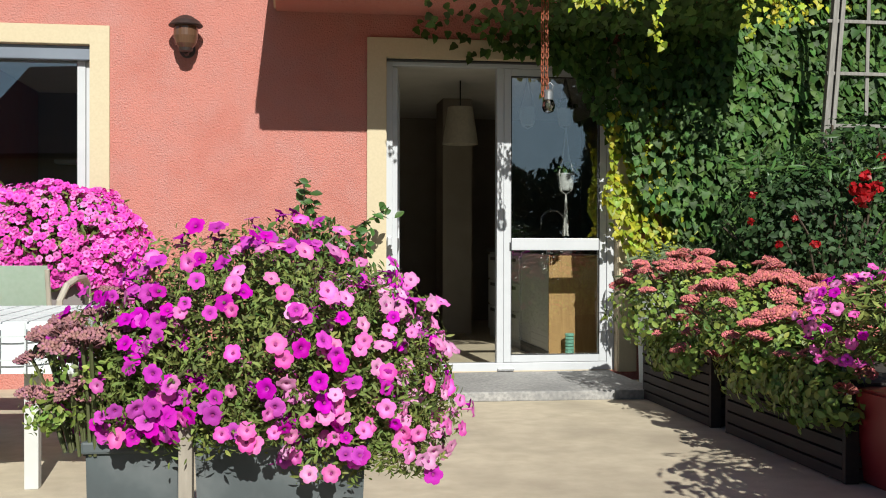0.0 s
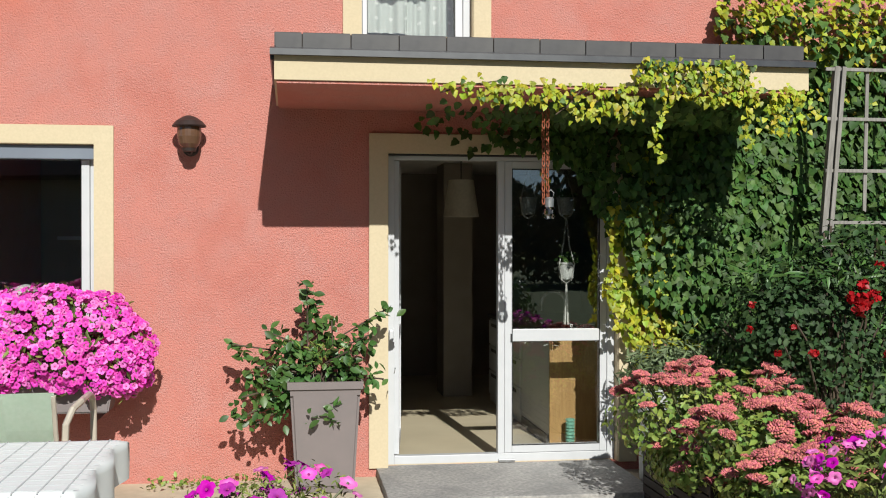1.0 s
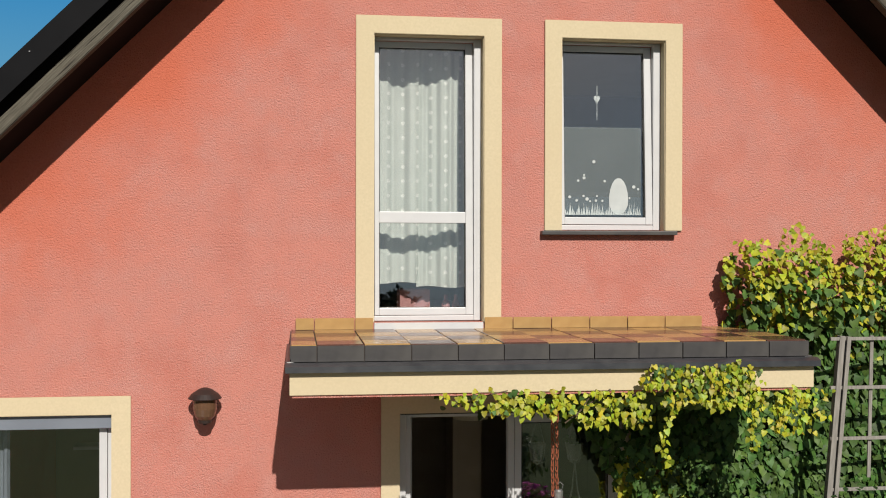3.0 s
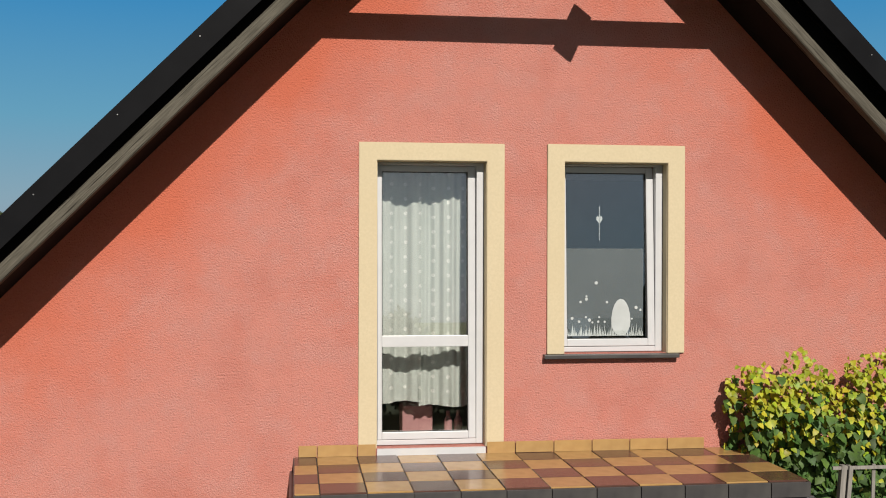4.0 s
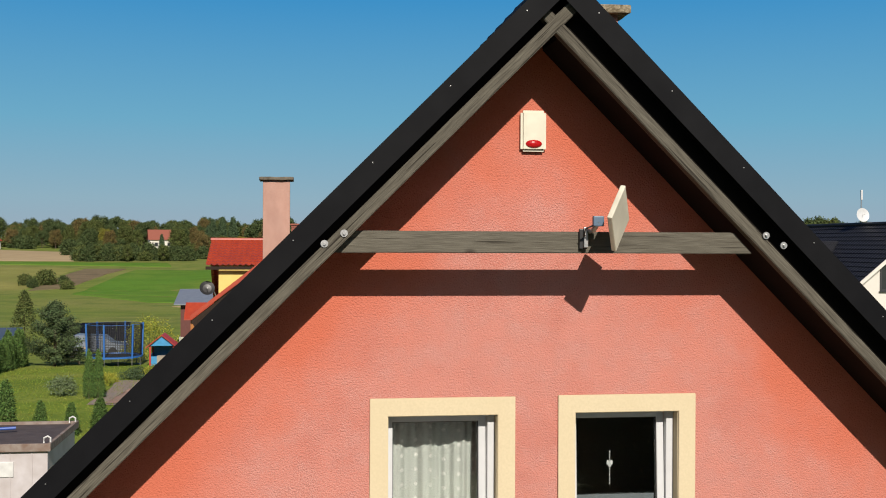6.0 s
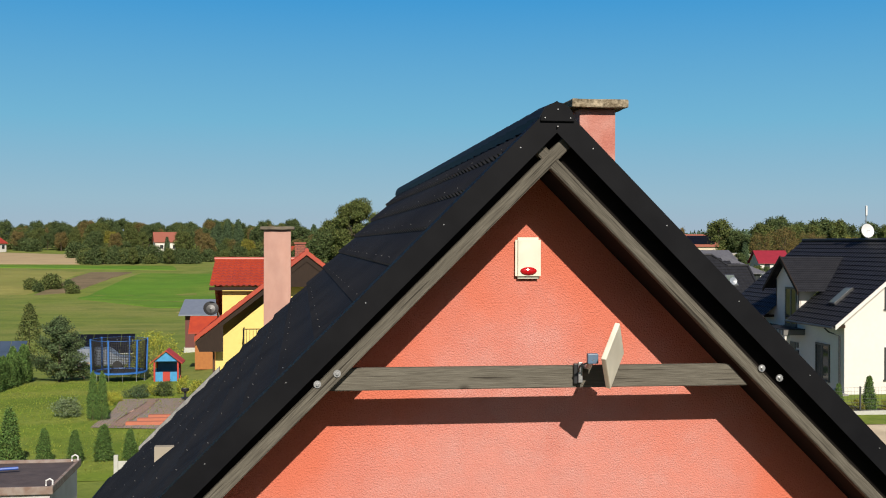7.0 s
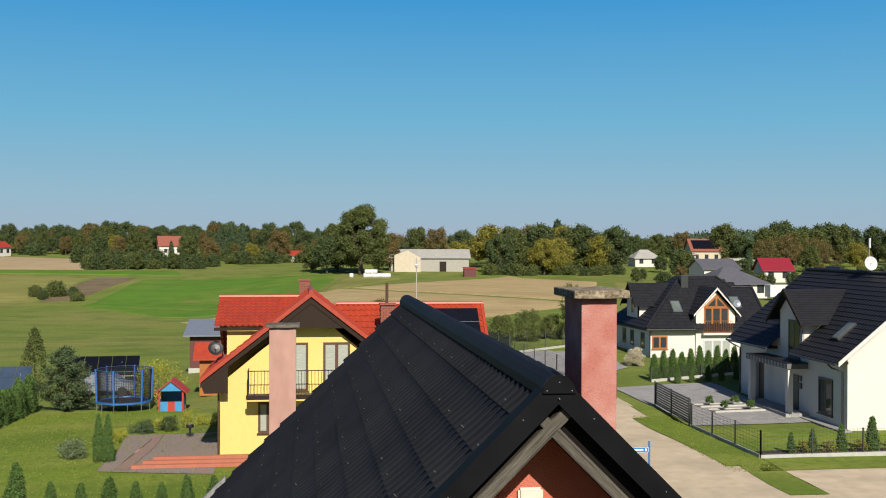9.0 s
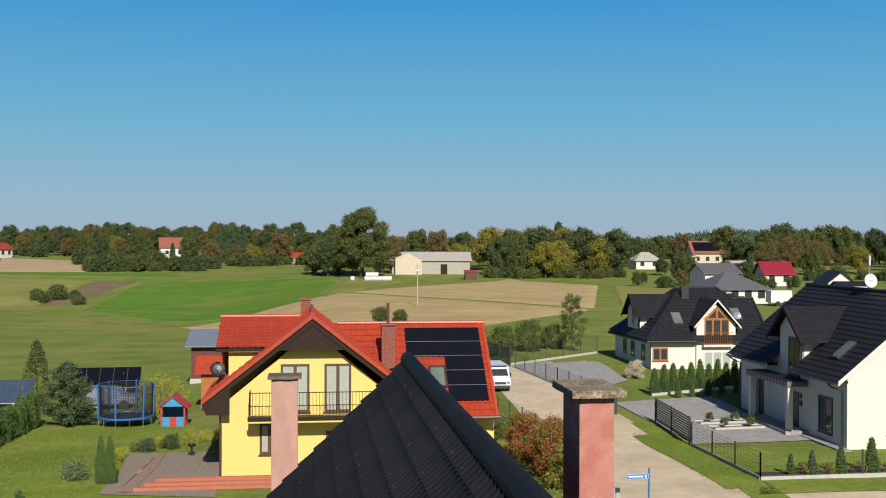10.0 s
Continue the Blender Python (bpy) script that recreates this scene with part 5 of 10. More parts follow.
def sedum(name, label, lobes, heads, base, material, head_r=(0.036, 0.070), leaf_n=1300, leaf=(0.026, 0.058), foot=0.3):
    """A stonecrop: upright stems with fleshy leaves and flat flower heads."""
    c = thing(name, label, "sedum plant", base)
    b = np.array(base)
    lp, ln, tips = [], [], []
    for (cx, cy, cz), (rx, ry, rz), n in lobes:
        p, nn = ball_points(leaf_n, (cx, cy, cz), (rx, ry, rz), 0.35, -0.8, 0.25, cx * 3)
        lp.append(p)
        ln.append(nn + (0, -0.4, 0.7))
        for _ in range(n):
            a, q = rng.uniform(0, 2 * math.pi), math.sqrt(rng.random())
            tips.append((cx + rx * 1.03 * q * math.cos(a), cy + ry * 1.03 * q * math.sin(a), cz + rz * math.sqrt(max(0.03, 1.05 - q * q)) + rng.normal(0, 0.025)))
    lp, ln, tips = np.concatenate(lp), np.concatenate(ln), np.array(tips)
    strew("foliage", LEAF_OVAL, lp - b, ln, rng.uniform(*leaf, len(lp)), M["leaf_sedum"], c)
    stems("stem_mass", [(t[0] * 0.5 + (b[0] * 0.5) - b[0], t[1] * 0.5 + b[1] * 0.5 - b[1], foot) for t in tips], tips - b, 0.005, M["stem"], c)
    hv, hf = dome_head()
    strew("flowering", (hv, hf), tips - b, np.tile((0, -0.12, 1.0), (len(tips), 1)) + rng.normal(0, 0.22, (len(tips), 3)), rng.uniform(*head_r, len(tips)), material, c, "flat clustered flower heads", 1.5)
    return c


def dome_head():
    """A broad, slightly domed head of many fine florets in a few clusters."""
    verts, faces = [], []
    for k in range(84):
        a, q = k * 2.39996, math.sqrt((k + 0.5) / 84)
        x, y = q * math.cos(a), q * math.sin(a)
        z = 0.30 * (1 - q * q) + 0.09 * math.sin(x * 6.1) * math.cos(y * 5.3) + 0.05 * math.sin(k * 5.1)
        i, t = len(verts), 0.125
        verts += [(x - t, y, z - 0.04), (x, y - t, z - 0.05), (x + t, y, z - 0.04), (x, y + t, z - 0.05), (x, y, z + 0.09), (x * 0.45, y * 0.45, z - 0.34)]
        faces += [(i, i + 1, i + 4), (i + 1, i + 2, i + 4), (i + 2, i + 3, i + 4), (i + 3, i, i + 4), (i + 1, i, i + 5), (i + 3, i + 2, i + 5)]
    return np.array(verts), faces


sedum("sedum_plant", "tall sedum with dusty red flower heads in a planter", [((0.75, -1.35, 0.66), (0.46, 0.42, 0.30), 46), ((1.15, -1.2, 0.64), (0.45, 0.4, 0.30), 30), ((0.62, -1.6, 0.42), (0.14, 0.4, 0.17), 6)], 0, (0.95, -1.45, GROUND), M["sedum_head"])
sedum("sedum_plant", "sedum with salmon-red flower heads leaning over a planter edge", [((0.86, -2.25, 0.62), (0.42, 0.40, 0.25), 42), ((0.80, -2.75, 0.55), (0.36, 0.30, 0.18), 26), ((0.68, -2.7, 0.40), (0.17, 0.50, 0.16), 9), ((0.66, -3.25, 0.40), (0.15, 0.3, 0.2), 8), ((1.2, -2.4, 0.62), (0.3, 0.4, 0.24), 26)], 0, (1.0, -2.5, GROUND), M["sedum_head"])
sedum("sedum_plant", "faded pink sedum beside the grey planter", [((-2.12, -4.92, 0.74), (0.13, 0.18, 0.10), 14), ((-2.0, -4.85, 0.83), (0.10, 0.12, 0.06), 7), ((-2.17, -4.95, 0.64), (0.08, 0.12, 0.06), 6)], 0, (-2.08, -4.9, GROUND), M["sedum_pale"], (0.032, 0.052), 260, (0.012, 0.026), 0.48)


def petunia(name, label, base, lobes, flowers, leaf_n, flower_r, mats, single=False, leaf_size=(0.02, 0.042), seed=1, lean=0.0, low=-0.75):
    """A mound of petunias: small leaves, thin stems and trumpet blossoms facing out."""
    c = thing(name, label, "petunia", base)
    b = np.array(base)
    P, N, F, FN = [], [], [], []
    for i, (ctr, rad, share) in enumerate(lobes):
        p, n = ball_points(int(leaf_n * share), ctr, rad, 0.45, low - 0.12, 0.3, seed + i)
        P.append(p)
        N.append(n + rng.normal(0, 0.8, n.shape) / np.mean(rad))
        p, n = ball_points(int(flowers * share), ctr, np.array(rad) * 1.06, 0.93, low, 0.3, seed + i)
        F.append(p)
        FN.append(n * np.mean(rad))
    P, N, F, FN = (np.concatenate(a) for a in (P, N, F, FN))
    strew("foliage", LEAF_LANCE, P - b, N, rng.uniform(*leaf_size, len(P)) * 1.5, M["leaf_petunia"], c)
    front = F[:, 1] < np.mean(F[:, 1]) + 0.35 * np.ptp(F[:, 1])
    F, FN = F[front], FN[front]
    sel = rng.choice(len(F), min(60, len(F)), replace=False)
    core = np.array(lobes[0][0])
    stems("stem_mass", [core - b + rng.normal(0, 0.04, 3) for _ in sel], F[sel] - b, 0.0035, M["stem"], c)
    which = np.clip(rng.random(len(F)) + lean * (F[:, 0] - np.mean(F[:, 0])), 0, 0.999)
    r = rng.uniform(*flower_r, len(F))
    aim = FN / np.linalg.norm(FN, axis=1, keepdims=True) + np.array((0, -0.45, 0.25)) + rng.normal(0, 0.28, FN.shape)
    lo = 0.0
    for share, mat, word in mats:
        s = (which >= lo) & (which < lo + share)
        lo += share
        if single:
            me_src = strew("blossom", BLOOM, np.zeros((1, 3)), [(0, 0, 1)], 1.0, M[mat], None, "", 0.0, False, "")
            th_src = strew("throat", THROAT, np.zeros((1, 3)), [(0, 0, 1)], 1.0, M["petal_throat"], None, "", 0.0, False, "")
            for p, a, q in zip(F[s], aim[s], r[s]):
                f = new("blossom", me_src.data)
                f.parent = c
                quat = Vector(a).to_track_quat("Z", "Y")
                f.matrix_basis = Matrix.LocRotScale(Vector(p - b), quat @ Euler((0, 0, rng.uniform(0, 6))).to_quaternion(), (q, q, q * rng.uniform(0.7, 1.3)))
                h = new("throat", th_src.data)
                h.parent = f
            bpy.data.objects.remove(me_src)
            bpy.data.objects.remove(th_src)
        else:
            strew("blossom_mass", BLOOM, F[s] - b, aim[s], r[s], M[mat], c, word, 3.0)
            strew("throat_mass", THROAT, F[s] - b + aim[s] * 0.001, aim[s], r[s], M["petal_throat"], c, "", 3.0)
    return c


petunia("petunia_plant", "large mound of magenta and pink petunias in a grey planter", (-1.75, -4.8, 0.5),
        [((-1.70, -4.8, 0.74), (0.42, 0.34, 0.35), 0.62), ((-1.41, -4.8, 0.69), (0.23, 0.26, 0.25), 0.28), ((-1.98, -4.85, 0.68), (0.17, 0.24, 0.19), 0.16), ((-1.45, -4.88, 0.55), (0.22, 0.2, 0.14), 0.2), ((-1.80, -4.9, 0.62), (0.30, 0.2, 0.12), 0.14)],
        540, 27000, (0.0165, 0.0275), [(0.58, "petal_magenta", ""), (0.38, "petal_pink", ""), (0.04, "petal_blush", "")], single=True, leaf_size=(0.009, 0.019), lean=0.9, low=-0.45)
petunia("petunia_plant", "dense bright pink petunias in a window box", (-3.2, -0.35, 0.68),
        [((-3.15, -0.36, 1.06), (0.55, 0.26, 0.36), 0.72), ((-2.82, -0.36, 0.92), (0.26, 0.24, 0.26), 0.3), ((-3.6, -0.36, 1.0), (0.4, 0.25, 0.36), 0.4)],
        3000, 3200, (0.017, 0.028), [(0.6, "petal_hot", "bright pink blossoms"), (0.4, "petal_rose", "pale pink blossoms")], leaf_size=(0.025, 0.05), seed=7)
petunia("petunia_plant", "pink and magenta petunias in a red pot", (0.95, -3.6, 0.5),
        [((0.84, -3.6, 0.74), (0.40, 0.26, 0.22), 1.0)], 210, 1500, (0.022, 0.032), [(0.4, "petal_magenta", ""), (0.6, "petal_pink", "")], single=True, seed=15)

# window box under the pink petunias
wb = thing("window_box", "grey planter trough beneath the window", "planter", (-3.3, -0.32, GROUND))
part("trough", prism([(-0.74, 0.56), (0.50, 0.56), (0.53, 0.74), (-0.77, 0.74)], 0.24, pose(0, -0.12, 0), 0.01), M["pot_grey"], wb)
part("rim", box(-0.79, 0.55, -0.135, 0.135, 0.73, 0.755, 0.006), M["pot_grey"], wb)
for x in (-0.6, 0.4):
    part("bracket", prism([(0, 0.50), (0.02, 0.50), (0.02, 0.56), (0, 0.56)], 0.42, pose(x, -0.1, 0)), M["black_steel"], wb)

# front planters
for x0, x1, lab in ((-2.10, -1.875, "scuffed grey metal planter"), (-1.845, -1.43, "large grey metal planter with water stains")):
    gp = thing("grey_planter", lab, "planter", ((x0 + x1) / 2, -4.78, GROUND))
    h = (x1 - x0) / 2
    part("box", prism([(-h * 0.9, 0), (h * 0.9, 0), (h, 0.50), (-h, 0.50)], 0.40, pose(0, -0.2, 0), 0.008), M["planter_metal"], gp)
    part("rim", box(-h - 0.008, h + 0.008, -0.212, 0.212, 0.485, 0.515, 0.006), M["planter_metal"], gp)
post = thing("wooden_post", "pale weathered wooden post between the planters", "post", (-1.86, -5.02, GROUND))
part("stake", box(-0.016, 0.016, -0.03, 0.03, 0, 0.56, 0.003), M["post_wood"], post)
red = thing("red_pot", "glossy red square plant pot", "plant pot", (0.98, -3.62, GROUND))
part("pot", prism([(-0.24, 0), (0.24, 0), (0.29, 0.40), (-0.29, 0.40)], 0.5, pose(0, -0.25, 0), 0.012), M["red_pot"], red)

# tall pot with a shrub by the door
pot = thing("tall_pot", "tall tapering taupe plastic pot beside the door", "plant pot", (-1.40, -0.30, GROUND))
bm = bmesh.new()
rings = []
for w, z in ((0.175, 0.0), (0.185, 0.05), (0.186, 0.052), (0.195, 0.055), (0.232, 0.70), (0.248, 0.702), (0.250, 0.75), (0.236, 0.752), (0.230, 0.66)):
    rings.append([bm.verts.new((sx * w, sy * w, z)) for sx, sy in ((-1, -1), (1, -1), (1, 1), (-1, 1))])
for a, b in zip(rings, rings[1:]):
    for k in range(4):
        bm.faces.new((a[k], a[(k + 1) % 4], b[(k + 1) % 4], b[k]))
bm.faces.new(rings[0][::-1])
bm.faces.new(rings[-1])
bmesh.ops.bevel(bm, geom=[e for e in bm.edges if abs(e.verts[0].co.z - e.verts[1].co.z) > 0.1], offset=0.02, segments=3, affect="EDGES")
part("body", bm, M["pot_grey"], pot)
shrub = thing("potted_shrub", "straggly green shrub with glossy oval leaves", "shrub", (-1.40, -0.30, 0.75))
tips = rows_of((-0.12, -0.05, 0.72), (-0.1, 0.0, 0.60), (0.05, 0, 0.45), (0.30, -0.05, 0.35), (0.42, 0, 0.52), (0.40, -0.05, 0.05), (-0.62, -0.05, 0.30), (-0.45, -0.1, 0.15), (-0.55, -0.1, -0.05),
               (-0.60, -0.12, -0.2), (-0.45, -0.15, -0.22), (-0.3, -0.15, -0.02), (-0.2, -0.1, 0.30), (-0.38, -0.05, 0.38), (0.15, -0.15, 0.25), (0.08, -0.2, -0.15), (0.02, -0.22, -0.22), (-0.06, -0.2, -0.18), (0.22, -0.1, 0.1), (-0.22, -0.12, 0.12), (-0.5, -0.05, 0.05), (-0.3, -0.1, -0.15))
stems("stem_mass", [(rng.normal(-0.05, 0.06), rng.normal(0, 0.04), -0.03) for _ in tips], tips, 0.006, M["bark"], shrub, 0.5)
P, N = [], []
for t in tips:
    for _ in range(46):
        f = rng.uniform(0.35, 1.03)
        P.append(t * f + rng.normal(0, 0.035, 3) + (0, 0, 0.06 * (1 - f)))
        N.append(rng.normal(0, 0.7, 3) + (0, -0.8, 0.7))
strew("foliage", LEAF_OVAL, np.array(P), np.array(N), rng.uniform(0.045, 0.09, len(P)), M["leaf_mid"], shrub, "", 1.0)
P = np.array([(rng.normal(-0.05, 0.13), rng.normal(-0.08, 0.06), 0.15 + 0.18 * rng.random()) for _ in range(140)])
strew("grassy_tuft", LEAF_NARROW, P, rng.normal(size=(140, 3)), rng.uniform(0.03, 0.07, 140), M["leaf_sedum"], shrub, "yellowing feathery tuft")

# grey-leaved herb in a pale pot by the fixed glazing
herb_pot = thing("herb_pot", "pale cylindrical pot beside the door", "plant pot", (0.93, -0.42, GROUND))
part("pot", lathe([(0.12, 0), (0.14, 0.02), (0.155, 0.62), (0.165, 0.625), (0.165, 0.66), (0.15, 0.66), (0.14, 0.60)], 24), M["white_pot"], herb_pot)
herb = thing("herb_shrub", "grey-green feathery herb in a pale pot", "herb", (0.98, -0.42, 0.66))
p, n = ball_points(1500, (0.05, 0, 0.14), (0.36, 0.25, 0.24), 0.3, -0.7, 0.4, 3)
strew("foliage", LEAF_NARROW, p + (0, 0, 0.0), n + rng.normal(0, 2.0, n.shape), rng.uniform(0.06, 0.11, len(p)), M["leaf_grey"], herb)
stems("stem_mass", np.tile((0, 0, -0.04), (24, 1)), p[:24], 0.004, M["stem"], herb)

# laurel in a tub beside the planters, outside the door's view
tub = thing("laurel_tub", "dark round tub standing on the terrace", "plant pot", (0.72, -5.0, GROUND))
part("tub", lathe([(0.20, 0), (0.22, 0.02), (0.27, 0.42), (0.29, 0.43), (0.29, 0.47), (0.25, 0.47), (0.24, 0.38)], 24), M["pot_grey"], tub)
laurel = thing("laurel_shrub", "rounded evergreen laurel growing in a tub", "shrub", (0.72, -5.0, GROUND + 0.45))
p, n = ball_points(2600, (0, 0, 0.50), (0.62, 0.55, 0.44), 0.3, -0.95, 0.4, 31)
strew("foliage", LEAF_OVAL, p, n + (0, 0, 0.5 * 2), rng.uniform(0.05, 0.10, len(p)), M["leaf_mid"], laurel)
stems("stem_mass", np.tile((0, 0, -0.1), (18, 1)), p[:18], 0.008, M["bark"], laurel)


# ---- inside the house ----
floor_in = tagged(part("floor", box(-WALL_X + 0.16, WALL_X - 0.16, 0.08, BACK - 0.91, 0.02, 0.128), M["floor_tile"]), "pale beige tiled floor", "floor", kind="structure")
tagged(part("ceiling", box(-WALL_X + 0.16, WALL_X - 0.16, 0.382, BACK - 0.91, 2.55, 2.78), M["ceiling_paint"]), "pale plaster ceiling", "ceiling", kind="structure")
tagged(part("wall_kitchen_back", box(-WALL_X + 0.16, WALL_X - 0.16, 5.2, 5.35, 0.13, 2.549), M["plaster"]), "warm plaster back wall", "wall", kind="structure")
tagged(part("wall_kitchen_west", box(-2.3, -2.2, 0.383, 5.19, 0.13, 2.549), M["plaster"]), "plaster partition wall", "wall", kind="structure")
tagged(part("wall_kitchen_east", box(1.9, 2.0, 0.383, 5.19, 0.13, 2.549), M["plaster"]), "plaster partition wall", "wall", kind="structure")
tagged(part("wall_pier", box(-0.05, 0.25, 3.4, 3.9, 0.13, 2.548), M["plaster"]), "plaster pier between the rooms", "wall", kind="structure")
tagged(part("floor_upper", box(-WALL_X + 0.2, WALL_X - 0.2, 0.383, BACK - 0.91, 2.782, 3.0), M["floor_tile"]), "upper floor of the house", "floor", kind="structure")
tagged(part("ceiling_upper", box(-2.6, 2.6, 0.383, BACK - 0.91, 5.20, 5.28), M["ceiling_paint"]), "upper room ceiling", "ceiling", kind="structure")
tagged(part("wall_upper_back", box(-3.2, 3.2, 3.6, 3.7, 3.001, 5.199), M["plaster"]), "plaster wall of the upper room", "wall", kind="structure")
tagged(part("wall_upper_mid", box(-0.06, 0.02, 0.383, 3.599, 3.001, 5.199), M["plaster"]), "plaster partition between the upper rooms", "wall", kind="structure")

# the open leaf of the garden door, swung inwards
leaf = new("leaf")
leaf.parent = door_1
lm = pose(-0.875, 0.13, 0, 0, 0, 83)
for name, bm, mat in (("leaf_frame", ring_frame(0.0, 0.74, 0.19, 2.32, 0.075, -0.03, 0.03, 0.005), "white_pvc"), ("leaf_rail", box(0.075, 0.665, -0.028, 0.028, 1.004, 1.092, 0.004), "white_pvc"), ("handle", box(0.69, 0.71, 0.03, 0.09, 0.98, 1.12, 0.006), "white_pvc")):
    bmesh.ops.transform(bm, matrix=lm, verts=bm.verts)
    part(name, bm, M[mat], leaf)
for z0, z1 in ((0.265, 1.004), (1.092, 2.245)):
    bm = box(0.075, 0.665, -0.003, 0.003, z0, z1)
    bmesh.ops.transform(bm, matrix=lm, verts=bm.verts)
    part("pane", bm, M["glass"], leaf).visible_shadow = False
for z in (0.35, 1.25, 2.0):
    part("hinge", box(-0.955, -0.935, 0.055, 0.08, z, z + 0.10, 0.004), M["black_steel"], door_1)
part("handle", box(-0.925, -0.895, 0.03, 0.08, 1.02, 1.10, 0.008), M["white_pvc"], door_1)
part("lock_plate", box(-0.03, -0.015, 0.078, 0.086, 1.00, 1.06), M["black_steel"], door_1)
part("drain_cover", box(-0.12, 0.0, 0.055, 0.079, 0.126, 0.146, 0.003), M["steel"], door_1)

# pendant lamp
lamp = thing("pendant_lamp", "cream cloth pendant lamp shade in the kitchen", "pendant lamp", (-0.06, 2.2, 1.965))
part("shade", lathe([(0.165, 0), (0.115, 0.34), (0.112, 0.34), (0.162, 0)], 32, closed=False), M["shade_cloth"], lamp)
part("cord", rod((0, 0, 0.30), (0, 0, 0.60), 0.006, seg=6), M["black_steel"], lamp)
part("bulb_holder", rod((0, 0, 0.20), (0, 0, 0.31), 0.03, seg=10), M["white_pvc"], lamp)

# kitchen units along the right
unit = thing("kitchen_cabinet", "grey kitchen cabinet with an oak end panel", "cabinet", (0.69, 0.6, 0.13))
part("body", box(-0.30, 0.95, 0.022, 1.0, 0.0, 0.84, 0.003), M["cabinet_grey"], unit)
part("end_panel", box(-0.30, 0.50, 0.0, 0.02, 0.0, 0.83, 0.002), M["oak_panel"], unit, "vertical-grained oak end panel")
part("plinth", box(-0.31, -0.30, 0.03, 1.0, 0.0, 0.08), M["dark_top"], unit)
unit2 = thing("kitchen_cabinet", "pale kitchen drawer unit with dark grip slots", "cabinet", (0.69, 1.62, 0.13))
part("body", box(-0.30, 0.95, 0, 1.5, 0.0, 0.84, 0.003), M["cabinet_grey"], unit2)
for k in range(3):
    for j in range(2):
        d = part("drawer_front", box(-0.318, -0.302, 0.02 + 0.74 * j, 0.74 + 0.74 * j, 0.08 + 0.25 * k, 0.315 + 0.25 * k, 0.003), M["cabinet_grey"], unit2)
        part("grip_slot", box(-0.324, -0.319, 0.15 + 0.74 * j, 0.6 + 0.74 * j, 0.26 + 0.25 * k, 0.29 + 0.25 * k), M["dark_top"], d)
top = thing("worktop", "dark kitchen worktop over the cabinets", "worktop", (0.69, 0.58, 0.972))
part("slab", box(-0.33, 1.0, 0, 2.54, 0, 0.035, 0.004), M["dark_top"], top)
faucet = thing("kitchen_tap", "arched steel kitchen tap on the worktop", "tap", (0.62, 1.0, 1.007))
part("spout", tube([(0, 0, 0)] + [(-0.10 + 0.10 * math.cos(a), 0, 0.22 + 0.10 * math.sin(a)) for a in np.linspace(0, math.pi, 9)] + [(-0.2, 0, 0.16)], 0.012, 8), M["steel"], faucet)
boxp = thing("patterned_tin", "black and white patterned box on the worktop", "box", (0.67, 0.66, 1.007))
part("tin", box(-0.10, 0.10, 0, 0.07, 0, 0.075, 0.004), surface("speckled_tin", (0.494, 0.494, 0.479), (0.023, 0.023, 0.023), 60, 0.5, mix=0.1), boxp)
vase = thing("ribbed_bottle", "mint green ribbed bottle on the kitchen floor", "bottle", (0.53, 0.50, 0.128))
for k in range(9):
    part("ring", lathe([(0.026, k * 0.026), (0.037, k * 0.026 + 0.005), (0.037, k * 0.026 + 0.020), (0.026, k * 0.026 + 0.0255)], 12), M["mint"], vase)
tall = thing("tall_cupboard", "dark tall cupboard at the back of the kitchen", "cupboard", (-1.2, 4.6, 0.13))
part("carcass", box(-0.5, 0.5, 0, 0.55, 0, 2.1, 0.005), M["dark_door"], tall)
part("door", box(-0.48, 0.0, -0.02, -0.002, 0.1, 2.08, 0.004), M["dark_door"], tall)
part("door", box(0.01, 0.48, -0.02, -0.002, 0.1, 2.08, 0.004), M["dark_door"], tall)


def hanging_pot(x, y, z, top_z, tail, label, plant):
    """A pot held in knotted cords below a hook."""
    h = thing("hanging_planter", label, "hanging planter", (x, y, z), group="hanging planters behind the glass")
    part("pot", lathe([(0.045, 0), (0.052, 0.01), (0.066, 0.115), (0.070, 0.117), (0.070, 0.13), (0.062, 0.13), (0.058, 0.10)], 20), M["white_pot"], h)
    for k in range(4):
        a = 0.6 + k * math.pi / 2
        part("cord", tube([(0, 0, -0.03), (0.05 * math.cos(a), 0.05 * math.sin(a), -0.005), (0.078 * math.cos(a), 0.078 * math.sin(a), 0.12), (0.03 * math.cos(a), 0.03 * math.sin(a), 0.26), (0, 0, top_z - z)], 0.005, 5), M["macrame"], h)
    if tail:
        for k in range(5):
            part("tassel", rod((0, 0, -0.02), (0.018 * math.cos(k * 1.3), 0.018 * math.sin(k * 1.3), -tail), 0.006, 0.008, 5), M["macrame"], h)
    if plant:
        p, n = ball_points(60, (0, 0, 0.15), (0.07, 0.07, 0.05), 0.4, -0.5)
        strew("foliage", LEAF_OVAL, p, n, 0.05, M["leaf_mid"], h)
    return h


hanging_pot(0.15, 0.30, 1.94, 2.30, 0.0, "white pot hanging on cords behind the glass", False)
hanging_pot(0.44, 0.30, 1.94, 2.30, 0.0, "white pot in a macrame hanger", True)
hanging_pot(0.44, 0.28, 1.45, 1.93, 0.34, "lower white pot in a macrame hanger with a long tassel", True)

# curtains in the upper balcony door
cm = surface("dotted_net_curtain", (0.60, 0.64, 0.60), (0.55, 0.59, 0.55), 6, 0.9, through_light=0.25)
n, l = cm.node_tree.nodes, cm.node_tree.links
tc = n.new("ShaderNodeTexCoord")
vor = n.new("ShaderNodeTexVoronoi")
